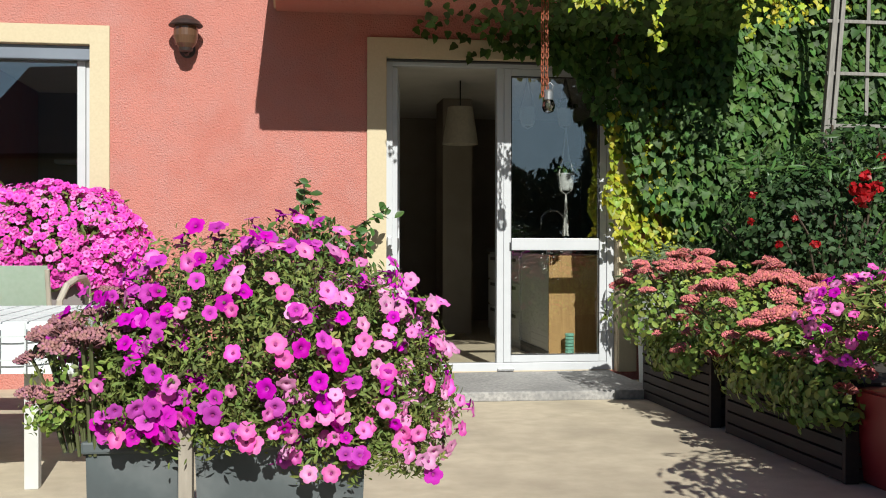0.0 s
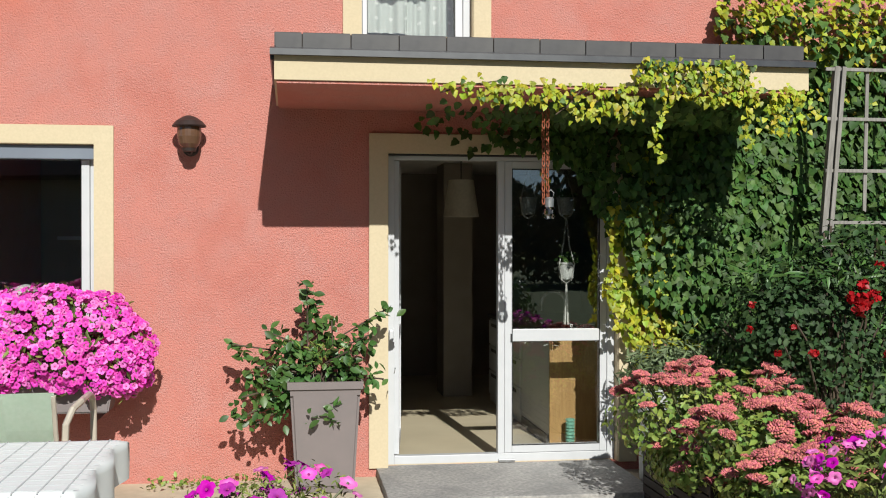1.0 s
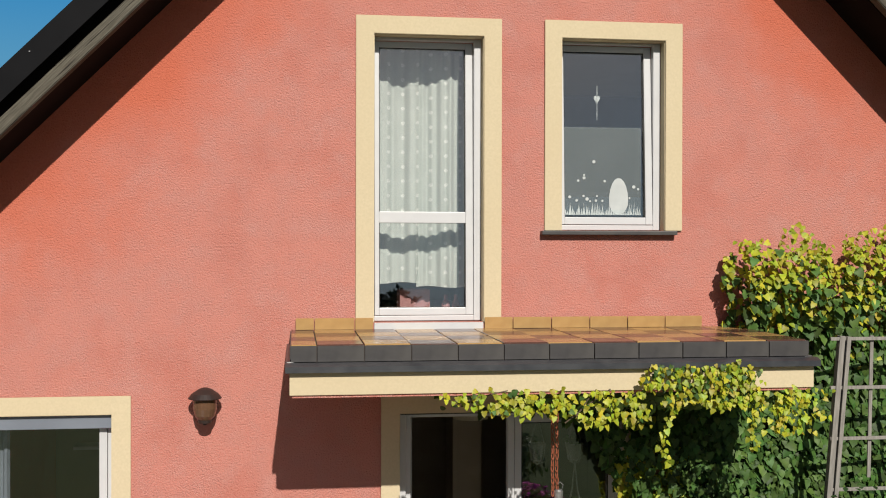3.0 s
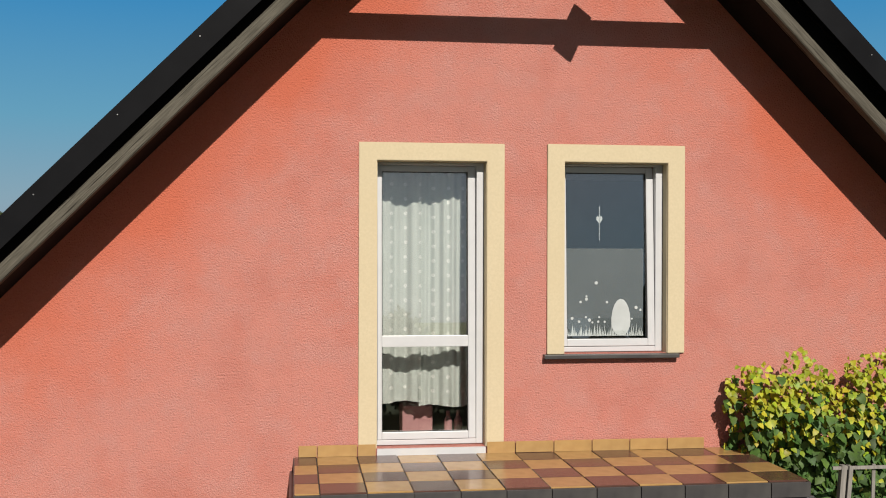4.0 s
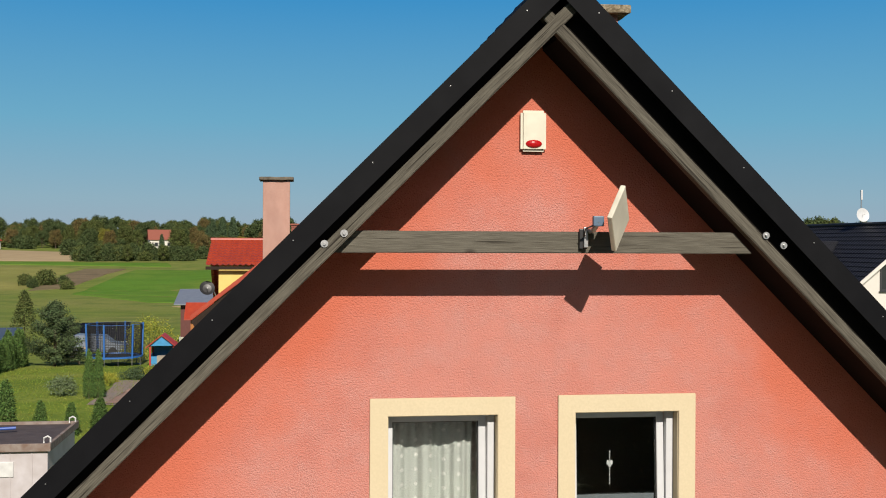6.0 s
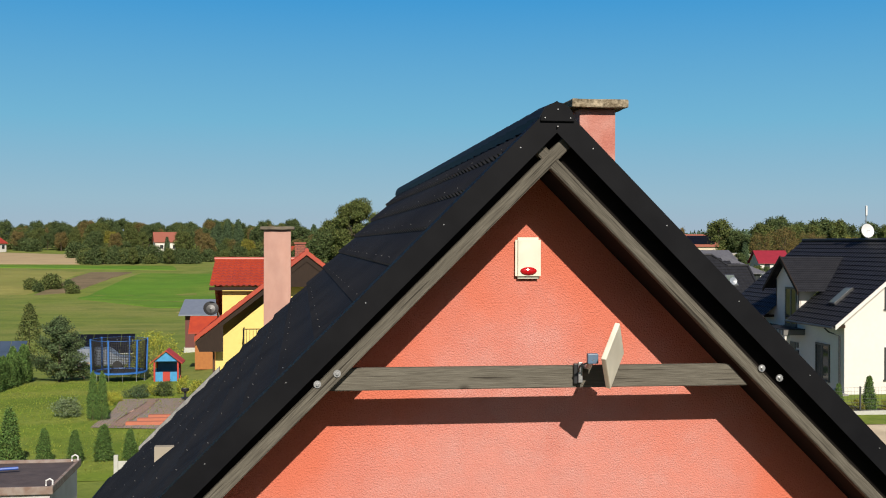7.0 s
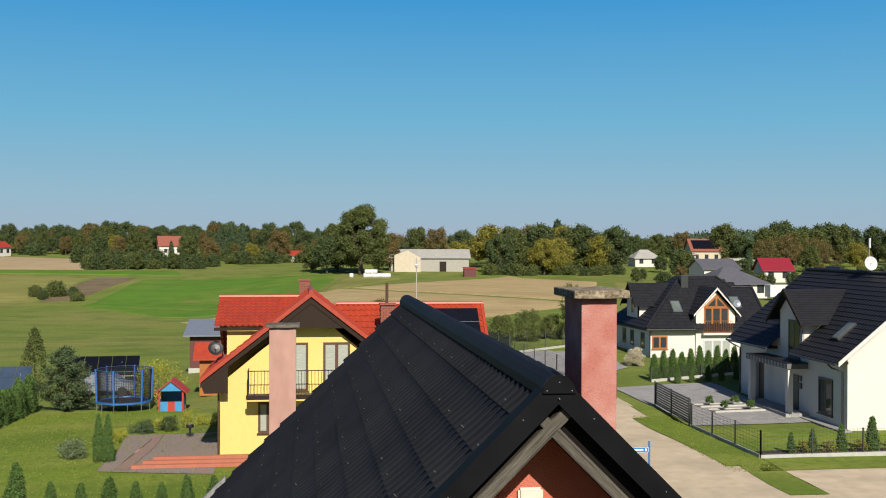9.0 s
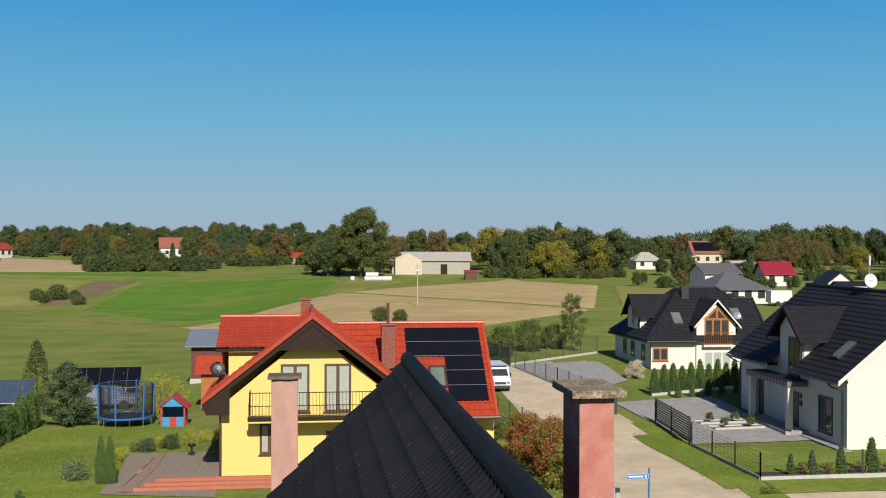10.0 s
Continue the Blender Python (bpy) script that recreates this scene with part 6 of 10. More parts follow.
vor.inputs["Scale"].default_value = 9.0
vor.inputs["Randomness"].default_value = 0.0
mp = n.new("ShaderNodeMapping")
mp.inputs["Scale"].default_value = (1, 0.02, 1)
l.new(tc.outputs["Object"], mp.inputs[0])
l.new(mp.outputs[0], vor.inputs["Vector"])
lt = n.new("ShaderNodeMath")
lt.operation = "LESS_THAN"
lt.inputs[1].default_value = 0.13
l.new(vor.outputs["Distance"], lt.inputs[0])
mxd = n.new("ShaderNodeMix")
mxd.data_type = "RGBA"
mxd.inputs[7].default_value = (0.84, 0.86, 0.82, 1)
old = n["Principled BSDF"].inputs["Base Color"].links[0].from_socket
l.new(lt.outputs[0], mxd.inputs[0])
l.new(old, mxd.inputs[6])
l.new(mxd.outputs[2], n["Principled BSDF"].inputs["Base Color"])


def curtain(x0, x1, z0, z1, y, folds, label):
    c = thing("net_curtain", label, "curtain", (x0, y, z0), group="curtains of the balcony door")
    nx, nz = 60, 14
    verts = []
    for j in range(nz + 1):
        for i in range(nx + 1):
            u, v = i / nx, j / nz
            verts.append((u * (x1 - x0), 0.035 * math.sin(u * folds * 2 * math.pi + 0.6 * math.sin(v * 3)) + 0.012 * math.sin(u * 41), v * (z1 - z0) + (0.006 * math.sin(u * folds * 2 * math.pi) if j == 0 else 0)))
    faces = [(j * (nx + 1) + i, j * (nx + 1) + i + 1, (j + 1) * (nx + 1) + i + 1, (j + 1) * (nx + 1) + i) for j in range(nz) for i in range(nx)]
    raw("cloth", verts, faces, cm, c, smooth=True)
    return c


curtain(-1.32, -0.76, 3.30, 5.13, 0.42, 1.6, "white dotted net curtain drawn across the balcony door")
curtain(-0.775, -0.33, 3.27, 5.13, 0.40, 1.2, "white dotted net curtain hanging beside the other")
rail_c = thing("curtain_rail", "white curtain rail above the balcony door", "curtain rail", (-0.8, 0.41, 5.14))
part("bar", rod((-0.7, 0, 0), (0.7, 0, 0), 0.012, seg=8), M["white_pvc"], rail_c)
boxes = thing("storage_box", "pink patterned storage box behind the curtain", "box", (-0.78, 0.62, 3.001))
part("box", box(-0.10, 0.14, 0, 0.25, 0, 0.24, 0.01), M["pink_cloth"], boxes)
for x in (-0.52, -0.44):
    bt = thing("pink_bottle", "small pink bottle on the upper floor", "bottle", (x, 0.6, 3.001))
    part("body", lathe([(0.03, 0), (0.033, 0.01), (0.033, 0.13), (0.015, 0.16), (0.015, 0.20)], 12), M["pink_cloth"], bt)

# frosted film with plain cut-out shapes on the upper window
fm = surface("frosted_film", (0.152, 0.179, 0.19), (0.133, 0.16, 0.171), 3, 0.35)
nn, ll = fm.node_tree.nodes, fm.node_tree.links
tpt, mxs = nn.new("ShaderNodeBsdfTransparent"), nn.new("ShaderNodeMixShader")
mxs.inputs[0].default_value = 0.45
ll.new(nn["Principled BSDF"].outputs[0], mxs.inputs[1])
ll.new(tpt.outputs[0], mxs.inputs[2])
ll.new(mxs.outputs[0], nn["Material Output"].inputs[0])
film = thing("window_film", "frosted window film with white grass and flower cut-outs", "window film", (0.62, 0.120, 3.82))
part("film", box(-0.315, 0.285, 0, 0.002, 0.0, 0.66), fm, film)
fw = surface("white_film", (0.471, 0.502, 0.502), rough=0.5)
r = random.Random(4)
for k in range(46):
    x = -0.31 + 0.59 * k / 45
    h = r.uniform(0.03, 0.10)
    part("grass_blade", prism([(x - 0.006, 0), (x + 0.006, 0), (x + r.uniform(-0.012, 0.012), h)], 0.001, pose(0, -0.004, 0)), fw, film)
for k in range(16):
    x, z, q = r.uniform(-0.3, 0.27), r.uniform(0.10, 0.30) if k else 0.40, r.uniform(0.008, 0.014)
    part("flower", rod((x, -0.004, z), (x, -0.003, z), q, seg=6), fw, film)
part("rounded_shape", prism([(0.11 + 0.075 * math.cos(a), 0.11 + (0.17 if math.sin(a) > 0 else 0.11) * math.sin(a)) for a in np.linspace(0, 2 * math.pi, 20)[:-1]], 0.001, pose(0, -0.005, 0)), fw, film, "plain white rounded shape")
orn = thing("window_ornament", "white heart-shaped ornament hanging in the window", "ornament", (0.575, 0.17, 4.70))
part("heart", prism([(0, -0.035), (0.025, 0.0), (0.022, 0.022), (0.010, 0.026), (0, 0.014), (-0.010, 0.026), (-0.022, 0.022), (-0.025, 0.0)], 0.012, None, 0.002), fw, orn)
part("string", rod((0, 0, -0.16), (0, 0, 0.10), 0.003, seg=5), fw, orn)

# behind the ground-floor window
part("blind_box", box(-4.14, -2.965, 0.02, 0.085, 2.30, 2.395, 0.006), M["tin_grey"], window_1, "grey roller blind box")
drape = thing("drape", "pale grey drape at the side of the window", "curtain", (-3.72, 0.3, 0.9))
bm = bmesh.new()
prev = None
for i in range(25):
    x, y = -0.40 + 0.40 * i / 24, 0.02 * math.sin(i * 1.6)
    cur = (bm.verts.new((x, y, 0)), bm.verts.new((x, y, 1.6)))
    if prev:
        bm.faces.new((prev[0], cur[0], cur[1], prev[1]))
    prev = cur
part("cloth", bm, M["tin_grey"], drape)
tb = thing("side_table", "white table inside the window with small jars", "table", (-3.4, 0.9, 0.13))
part("tabletop", box(-0.7, 0.5, -0.3, 0.4, 0.92, 0.96, 0.005), M["white_pvc"], tb)
for x in (-0.65, 0.45):
    for y in (-0.25, 0.35):
        part("leg", box(x - 0.025, x + 0.025, y - 0.025, y + 0.025, 0, 0.92), M["white_pvc"], tb)
for x, h in ((-3.25, 0.22), (-3.12, 0.16), (-3.36, 0.12)):
    j = thing("jar", "small dark jar on the table inside", "jar", (x, 0.8, 1.09))
    part("glass", lathe([(0.035, 0), (0.04, 0.01), (0.04, h * 0.8), (0.025, h * 0.9), (0.025, h)], 12), M["dark_frame"], j)
shelf = thing("wall_shelf", "pale shelf on the far wall of the dim room", "shelf", (-3.3, 2.2, 1.75))
part("board", box(-0.35, 0.15, 0, 0.2, 0, 0.03), M["white_pvc"], shelf)
globe = thing("globe_lamp", "white globe lamp on the window sill", "lamp", (-3.46, 0.22, 1.34))
part("globe", lathe([(0.02, -0.10), (0.07, -0.08), (0.095, -0.02), (0.09, 0.04), (0.06, 0.08), (0.01, 0.095)], 20), M["white_pot"], globe)
part("stem", rod((0, 0, -0.32), (0, 0, -0.09), 0.02, seg=8), M["white_pot"], globe)
tagged(part("wall_parlour_back", box(-WALL_X + 0.16, -2.31, 3.6, 3.7, 0.13, 2.549), M["plaster"]), "plaster wall of the dim room", "wall", kind="structure")


# ---- fittings on the gable ----
wl = thing("wall_lamp", "brown hooded outdoor wall lamp", "wall lamp", (-2.312, -0.13, 2.40))
part("hood", lathe([(0.112, 0.118), (0.116, 0.124), (0.09, 0.155), (0.045, 0.185), (0.015, 0.195)], 28), M["lamp_brown"], wl)
part("glass", lathe([(0.045, -0.03), (0.07, 0.0), (0.082, 0.05), (0.080, 0.118)], 24), M["amber_glass"], wl)
part("base", lathe([(0.02, -0.055), (0.045, -0.05), (0.05, -0.028)], 20), M["lamp_brown"], wl)
part("arm", tube([(0, 0.0, -0.05), (0, 0.06, -0.055), (0, 0.125, -0.02)], 0.018, 8), M["lamp_brown"], wl)
part("backplate", lathe([(0.055, 0), (0.055, 0.015), (0.04, 0.02)], 20, pose(0, 0.13, -0.02, 90, 0, 0)), M["lamp_brown"], wl)

si = thing("alarm_siren", "cream alarm siren box with a red lens", "alarm siren", (-0.073, -0.03, 7.04))
part("case", prism([(-0.095, 0), (0.095, 0), (0.095, 0.30), (-0.095, 0.30)], 0.05, pose(0, -0.022, 0), 0.018), M["siren_white"], si)
bm = bmesh.new()
bmesh.ops.create_uvsphere(bm, u_segments=20, v_segments=12, radius=1, matrix=Matrix.LocRotScale((0, -0.022, 0.055), None, (0.062, 0.022, 0.030)))
part("lens", bm, M["siren_red"], si)

an = thing("panel_antenna", "cream flat panel antenna bracketed to the collar beam", "antenna", (0.25, -0.60, 6.50))
pm = pose(0.12, -0.10, 0.04, 8, 0, 58) @ pose(0, 0, 0, 0, 45, 0)
bm = box(-0.16, 0.16, -0.018, 0.018, -0.16, 0.16, 0.008)
bmesh.ops.transform(bm, matrix=pm, verts=bm.verts)
part("panel", bm, M["siren_white"], an)
part("joint", box(-0.05, 0.025, -0.09, -0.05, -0.015, 0.055, 0.008), M["blue_plastic"], an)
part("arm", tube([(-0.03, 0.12, -0.05), (-0.03, -0.02, -0.04), (-0.01, -0.08, 0.02)], 0.018, 8), M["steel"], an)
part("clamp", box(-0.10, -0.045, 0.085, 0.115, -0.17, -0.03, 0.006), M["black_steel"], an)
part("strap", box(-0.075, -0.045, 0.06, 0.09, -0.16, -0.02, 0.004), M["steel"], an)
part("cable", tube([(-0.02, -0.07, 0.0), (-0.09, -0.04, -0.03), (-0.08, 0.05, -0.08), (0.0, 0.13, -0.06)], 0.006, 6), M["black_steel"], an)

# hanging chain and bulb below the canopy
ch = thing("hanging_chain", "rust-red chain hanging under the canopy", "chain", (-0.03, -1.0, 2.655))
for s in (-0.014, 0.014):
    for k in range(16 if s < 0 else 15):
        z = -0.06 - 0.040 * k
        bm = bmesh.new()
        a = 0 if k % 2 else 90
        pts = [(0.010 * math.cos(q), 0, 0.024 * math.sin(q)) for q in np.linspace(0, 2 * math.pi, 11)]
        tube(pts, 0.0045, 5, bm)
        bmesh.ops.transform(bm, matrix=pose(s + 0.002 * math.sin(k), 0, z, 0, 0, a + 25), verts=bm.verts)
        part("link", bm, M["rust_chain"], ch)
part("hook", tube([(0, 0, 0.0), (-0.012, 0, -0.04), (0.012, 0, -0.05), (0.014, 0, -0.06)], 0.004, 5), M["steel"], ch)
bu = thing("solar_bulb", "clear glass bulb with a steel cap on the chain", "lamp", (-0.005, -1.0, 1.955))
part("cap", lathe([(0.028, 0), (0.03, 0.05), (0.02, 0.062)], 16), M["steel"], bu)
part("globe", lathe([(0.005, -0.085), (0.03, -0.075), (0.042, -0.045), (0.036, -0.015), (0.026, 0.0)], 18), M["glass"], bu)
part("loop", tube([(0.02, 0, 0.05), (0.03, 0, 0.09), (0.01, 0, 0.11), (-0.01, 0, 0.09)], 0.003, 5), M["steel"], bu)
part("soffit", box(AX0 + 0.01, AX1 - 0.01, -1.25, -0.004, 2.669, 2.685), M["render_wall"], canopy, "coral rendered underside")
part("weather_bar", box(-0.93, 0.75, 0.03, 0.079, 2.352, 2.369, 0.003), M["black_steel"], door_1)

# ---- table and chairs on the terrace ----
cloth = surface("white_checked_oilcloth", (0.72, 0.75, 0.74), (0.67, 0.70, 0.69), 5, 0.6, bump=0.002, bump_scale=6)
TX0, TX1, TY0, TY1 = -3.75, -2.47, -3.27, -2.10
table = thing("garden_table", "white garden table under a checked oilcloth", "table", ((TX0 + TX1) / 2, (TY0 + TY1) / 2, GROUND))
hx, hy = (TX1 - TX0) / 2, (TY1 - TY0) / 2
part("tabletop", box(-hx + 0.03, hx - 0.03, -hy + 0.03, hy - 0.03, 0.64, 0.672, 0.005), M["white_metal"], table)
for sx in (-1, 1):
    for sy in (-1, 1):
        part("leg", box(sx * (hx - 0.17) - 0.028, sx * (hx - 0.17) + 0.028, sy * (hy - 0.17) - 0.028, sy * (hy - 0.17) + 0.028, 0, 0.64, 0.004), M["white_metal"], table)
part("apron", box(-hx + 0.08, hx - 0.08, -hy + 0.07, -hy + 0.09, 0.56, 0.64), M["white_metal"], table)
tc_ = thing("tablecloth", "white checked oilcloth hanging over the table edges", "tablecloth", ((TX0 + TX1) / 2, (TY0 + TY1) / 2, GROUND + 0.675))
drop = 0.20
n = 44
verts, faces = [], []
for j in range(n + 1):
    for i in range(n + 1):
        u, v = -hx - drop + (2 * hx + 2 * drop) * i / n, -hy - drop + (2 * hy + 2 * drop) * j / n
        ox, oy = max(0, abs(u) - hx), max(0, abs(v) - hy)
        fall = max(ox, oy) if min(ox, oy) < 1e-6 else math.hypot(ox, oy)
        x = math.copysign(min(abs(u), hx) + (0.012 + 0.02 * math.sin(v * 13)) * (ox > 0) + 0.06 * min(oy, ox), u)
        y = math.copysign(min(abs(v), hy) + (0.012 + 0.02 * math.sin(u * 11)) * (oy > 0) + 0.06 * min(oy, ox), v)
        verts.append((x, y, 0.006 - min(fall, drop)))
faces = [(j * (n + 1) + i, j * (n + 1) + i + 1, (j + 1) * (n + 1) + i + 1, (j + 1) * (n + 1) + i) for j in range(n) for i in range(n)]
raw("cloth", verts, faces, cloth, tc_, smooth=True)
bm = bmesh.new()
for k in range(13):
    x = -hx + 0.05 + k * 0.098
    box(x - 0.0035, x + 0.0035, -hy, hy, 0.0065, 0.0085, 0, bm)
    box(x - 0.0035, x + 0.0035, -hy - 0.040, -hy - 0.037, -0.19, 0.006, 0, bm)
for k in range(12):
    y = -hy + 0.05 + k * 0.098
    box(-hx, hx, y - 0.0015, y + 0.0015, 0.0065, 0.008, 0, bm)
for z in (-0.05, -0.14):
    box(-hx, hx, -hy - 0.040, -hy - 0.037, z, z + 0.006, 0, bm)
tagged(part("check_pattern", bm, M["cloth_line"], tc_, "grey woven check lines"), kind="stuff")


def garden_chair(x, y, turn):
    c = thing("garden_chair", "tubular garden chair with a mint sling seat", "chair", (x, y, GROUND), turn, group="garden chairs")
    for s in (-1, 1):
        part("arm_frame", tube([(s * 0.36, -0.30, 0), (s * 0.36, -0.27, 0.68), (s * 0.36, -0.22, 0.76), (s * 0.36, -0.12, 0.79), (s * 0.36, 0.16, 0.79), (s * 0.33, 0.24, 0.76), (s * 0.30, 0.28, 0.68), (s * 0.28, 0.30, 0)], 0.019, 8), M["cream_metal"], c)
        part("back_tube", tube([(s * 0.25, 0.20, 0.40), (s * 0.25, 0.30, 0.66), (s * 0.25, 0.36, 0.85)], 0.014, 8), M["cream_metal"], c)
    bm = bmesh.new()
    pts = [(-0.28, 0.43), (-0.05, 0.40), (0.18, 0.40)]
    rows_ = [[bm.verts.new((sx * 0.25, py, pz - (0.02 if sx == 0 else 0))) for sx in (-1, 0, 1)] for py, pz in pts]
    for a, b in zip(rows_, rows_[1:]):
        for i in range(2):
            bm.faces.new((a[i], a[i + 1], b[i + 1], b[i]))
    bmesh.ops.solidify(bm, geom=bm.faces[:], thickness=0.006)
    part("seat", bm, M["mint_sling"], c)
    bm = bmesh.new()
    rows_ = [[bm.verts.new((sx * 0.255, py + (0.025 if sx == 0 else 0), pz)) for sx in (-1, 0, 1)] for py, pz in ((0.21, 0.44), (0.30, 0.66), (0.37, 0.87))]
    for a, b in zip(rows_, rows_[1:]):
        for i in range(2):
            bm.faces.new((a[i], a[i + 1], b[i + 1], b[i]))
    bmesh.ops.solidify(bm, geom=bm.faces[:], thickness=0.006)
    part("backrest", bm, M["mint_sling"], c)
    return c


garden_chair(-3.14, -1.34, 181)

# weeds along the wall and a cushion of moss roses by the table
P = np.array([(rng.uniform(-2.6, -1.7), rng.uniform(-0.30, -0.05), GROUND + 0.06 * rng.random()) for _ in range(160)])
weed = thing("wall_weeds", "low weeds growing along the wall foot", "weeds", (-2.1, -0.15, GROUND))
strew("leaves", LEAF_OVAL, P - (-2.1, -0.15, GROUND), rng.normal(size=P.shape) + (0, -0.3, 1), rng.uniform(0.02, 0.05, 160), M["leaf_sedum"], weed)
tuft = thing("edge_plant", "yellow-green low plant beside the planter", "plant", (-2.25, -5.2, GROUND))
p, q = ball_points(420, (0, 0, 0.12), (0.22, 0.14, 0.14), 0.3, -0.3)
strew("leaves", LEAF_OVAL, p, q, rng.uniform(0.02, 0.04, len(p)), M["leaf_sedum"], tuft)
side = thing("broad_leaf_plant", "dark pointed leaves of a plant by the table", "plant", (-2.62, -4.9, GROUND))
p, q = ball_points(160, (0, 0, 0.26), (0.22, 0.2, 0.26), 0.4, -0.6)
strew("leaves", LEAF_OVAL, p, q, rng.uniform(0.05, 0.09, len(p)), M["leaf_mid"], side)


# ---- the village beyond ----


def sheet(name, a, along, down, material, parent, course=0.35, wave=0.2, amp=0.012, lift=0.02, label="", keep=None):
    """Tiled roofing from the corner a, along the ridge and down the slope, with waves and stepped courses."""
    a, along, down = Vector(a), Vector(along), Vector(down)
    w, h = along.length, down.length
    au, du = along.normalized(), down.normalized()
    nu = au.cross(du)
    nu = nu if nu.z > 0 else -nu
    rows, cols = max(1, round(h / course)), max(2, round(w / wave)) * 4
    verts, faces = [], []
    for r in range(rows):
        for s, l in ((r * h / rows, 0.0), ((r + 1) * h / rows, lift)):
            for c in range(cols + 1):
                p = a + au * (w * c / cols) + du * s + nu * (l + amp * math.cos(math.pi * c / 2))
                verts.append(p)
    k = cols + 1
    for r in range(2 * rows - 1):
        for c in range(cols):
            q = (r * k + c, r * k + c + 1, (r + 1) * k + c + 1, (r + 1) * k + c)
            if keep is None or all(keep(verts[i]) for i in q):
                faces.append(q)
    return raw(name, verts, faces, material, parent, label)


def slab_roof(name, pts, thick, material, parent, label=""):
    """A flat roof plane of given corners with thickness downwards."""
    bm = bmesh.new()
    top = [bm.verts.new(p) for p in pts]
    low = [bm.verts.new((p[0], p[1], p[2] - thick)) for p in pts]
    bm.faces.new(top)
    bm.faces.new(low[::-1])
    n = len(pts)
    for i in range(n):
        bm.faces.new((top[i], low[i], low[(i + 1) % n], top[(i + 1) % n]))
    return part(name, bm, material, parent, label)


def glazed(parent, x0, x1, z0, z1, y, frame, mullions=1, blind=False, axis="y", sill=True):
    """A window set in a wall that faces -y (axis y) or -x (axis x)."""
    m = Matrix.Identity(4) if axis == "y" else Matrix(((0, 1, 0, 0), (1, 0, 0, 0), (0, 0, 1, 0), (0, 0, 0, 1)))
    w = new("window")
    w.parent = parent

    def add(name, bm, mat):
        bmesh.ops.transform(bm, matrix=m, verts=bm.verts)
        return part(name, bm, mat, w)
    t = min(0.10, (x1 - x0) * 0.12)
    bm = ring_frame(x0, x1, z0, z1, t, y - 0.03, y + 0.03, 0)
    for k in range(1, mullions + 1):
        c = x0 + (x1 - x0) * k / (mullions + 1)
        box(c - t * 0.7, c + t * 0.7, y - 0.025, y + 0.03, z0 + t, z1 - t, 0, bm)
    add("frame", bm, M[frame])
    add("pane", box(x0 + t, x1 - t, y - 0.012, y - 0.008, z0 + t, z1 - t), M["blind" if blind else "dark_glass"])
    if sill:
        add("sill", box(x0 - 0.05, x1 + 0.05, y - 0.10, y + 0.03, z0 - 0.05, z0 - 0.003), M[frame])
    return w


def railing(parent, x0, x1, y, z0, z1, material, step=0.12, axis="y"):
    r = new("railing")
    r.parent = parent
    sw = (lambda p: p) if axis == "y" else (lambda p: (p[1], p[0], p[2]))
    for z in (z0 + 0.06, z1):
        part("rail", rod(sw((x0, y, z)), sw((x1, y, z)), 0.02, seg=6), material, r)
    n = int(abs(x1 - x0) / step)
    for k in range(n + 1):
        x = x0 + (x1 - x0) * k / n
        part("baluster", rod(sw((x, y, z0)), sw((x, y, z1)), 0.010, seg=5), material, r)
    return r


# --- yellow house with the red roof ---
yh = thing("yellow_house", "yellow rendered house with a red metal tile roof", "house", (-1.46, 40.2, -0.15))
O = Vector((-1.46, 40.2, -0.15))


def rel(*p):
    return tuple(Vector(p) - O)


def lbox(x0, x1, y0, y1, z0, z1, b=0.0, bm=None):
    return box(x0 - O.x, x1 - O.x, y0 - O.y, y1 - O.y, z0 - O.z, z1 - O.z, b, bm)


gab = [(-3.93, 0), (3.93, 0), (3.93, 3.1), (0, 6.35), (-3.93, 3.1)]
part("gable_wall", prism(gab, 4.6), M["yellow_wall"], yh)
part("main_wall", lbox(-5.35, 7.0, 41.9, 48.4, -0.15, 2.6), M["yellow_wall"], yh)
part("dormer_wall", lbox(-5.2, -2.4, 41.7, 45.0, 2.6, 5.4), M["yellow_wall"], yh)
for s in (-1, 1):
    a = rel(-1.46, 39.5, 6.92)
    dn = (s * 4.73, 0, -3.70)
    sheet("gable_roof", a, (0, 6.0, 0), dn, M["red_tile"], yh, 0.38, 0.26, 0.03, 0.045)
    # red verge trim over a deep brown bargeboard
    part("verge_trim", prism([(0, 7.15), (s * 4.76, 3.43), (s * 4.76, 3.22), (0, 6.93)], 0.24, pose(0, -0.80, 0), 0.01), M["red_tile"], yh, "red verge trim")
    part("bargeboard", prism([(0, 6.92), (s * 4.72, 3.22), (s * 4.72, 3.02), (0, 6.64)], 0.70, pose(0, -0.70, 0)), M["brown_board"], yh, "dark brown bargeboard and soffit")
    part("eave_board", prism([(s * 4.68, 3.10), (s * 3.55, 3.98), (s * 3.55, 2.78), (s * 4.55, 2.78)], 0.06, pose(0, -0.69, 0)), M["brown_board"], yh)
part("gable_boarding", prism([(0, 6.80), (1.62, 5.55), (-1.62, 5.55)], 0.06, pose(0, -0.66, 0)), M["brown_board"], yh, "dark brown gable boarding")
# main roof along x, and the raised part at its left
sheet("main_roof", rel(-0.3, 45.2, 6.10), (7.35, 0, 0), (0, -4.3, -3.95), M["red_tile"], yh, 0.38, 0.26, 0.03, 0.045)
sheet("main_roof", rel(-5.9, 45.2, 6.10), (13, 0, 0), (0, 4.3, -3.95), M["red_tile"], yh, 0.38, 0.26, 0.03, 0.045)
sheet("dormer_roof", rel(-5.75, 45.0, 6.50), (4.3, 0, 0), (0, -3.6, -1.15), M["red_tile"], yh, 0.38, 0.26, 0.03, 0.045)
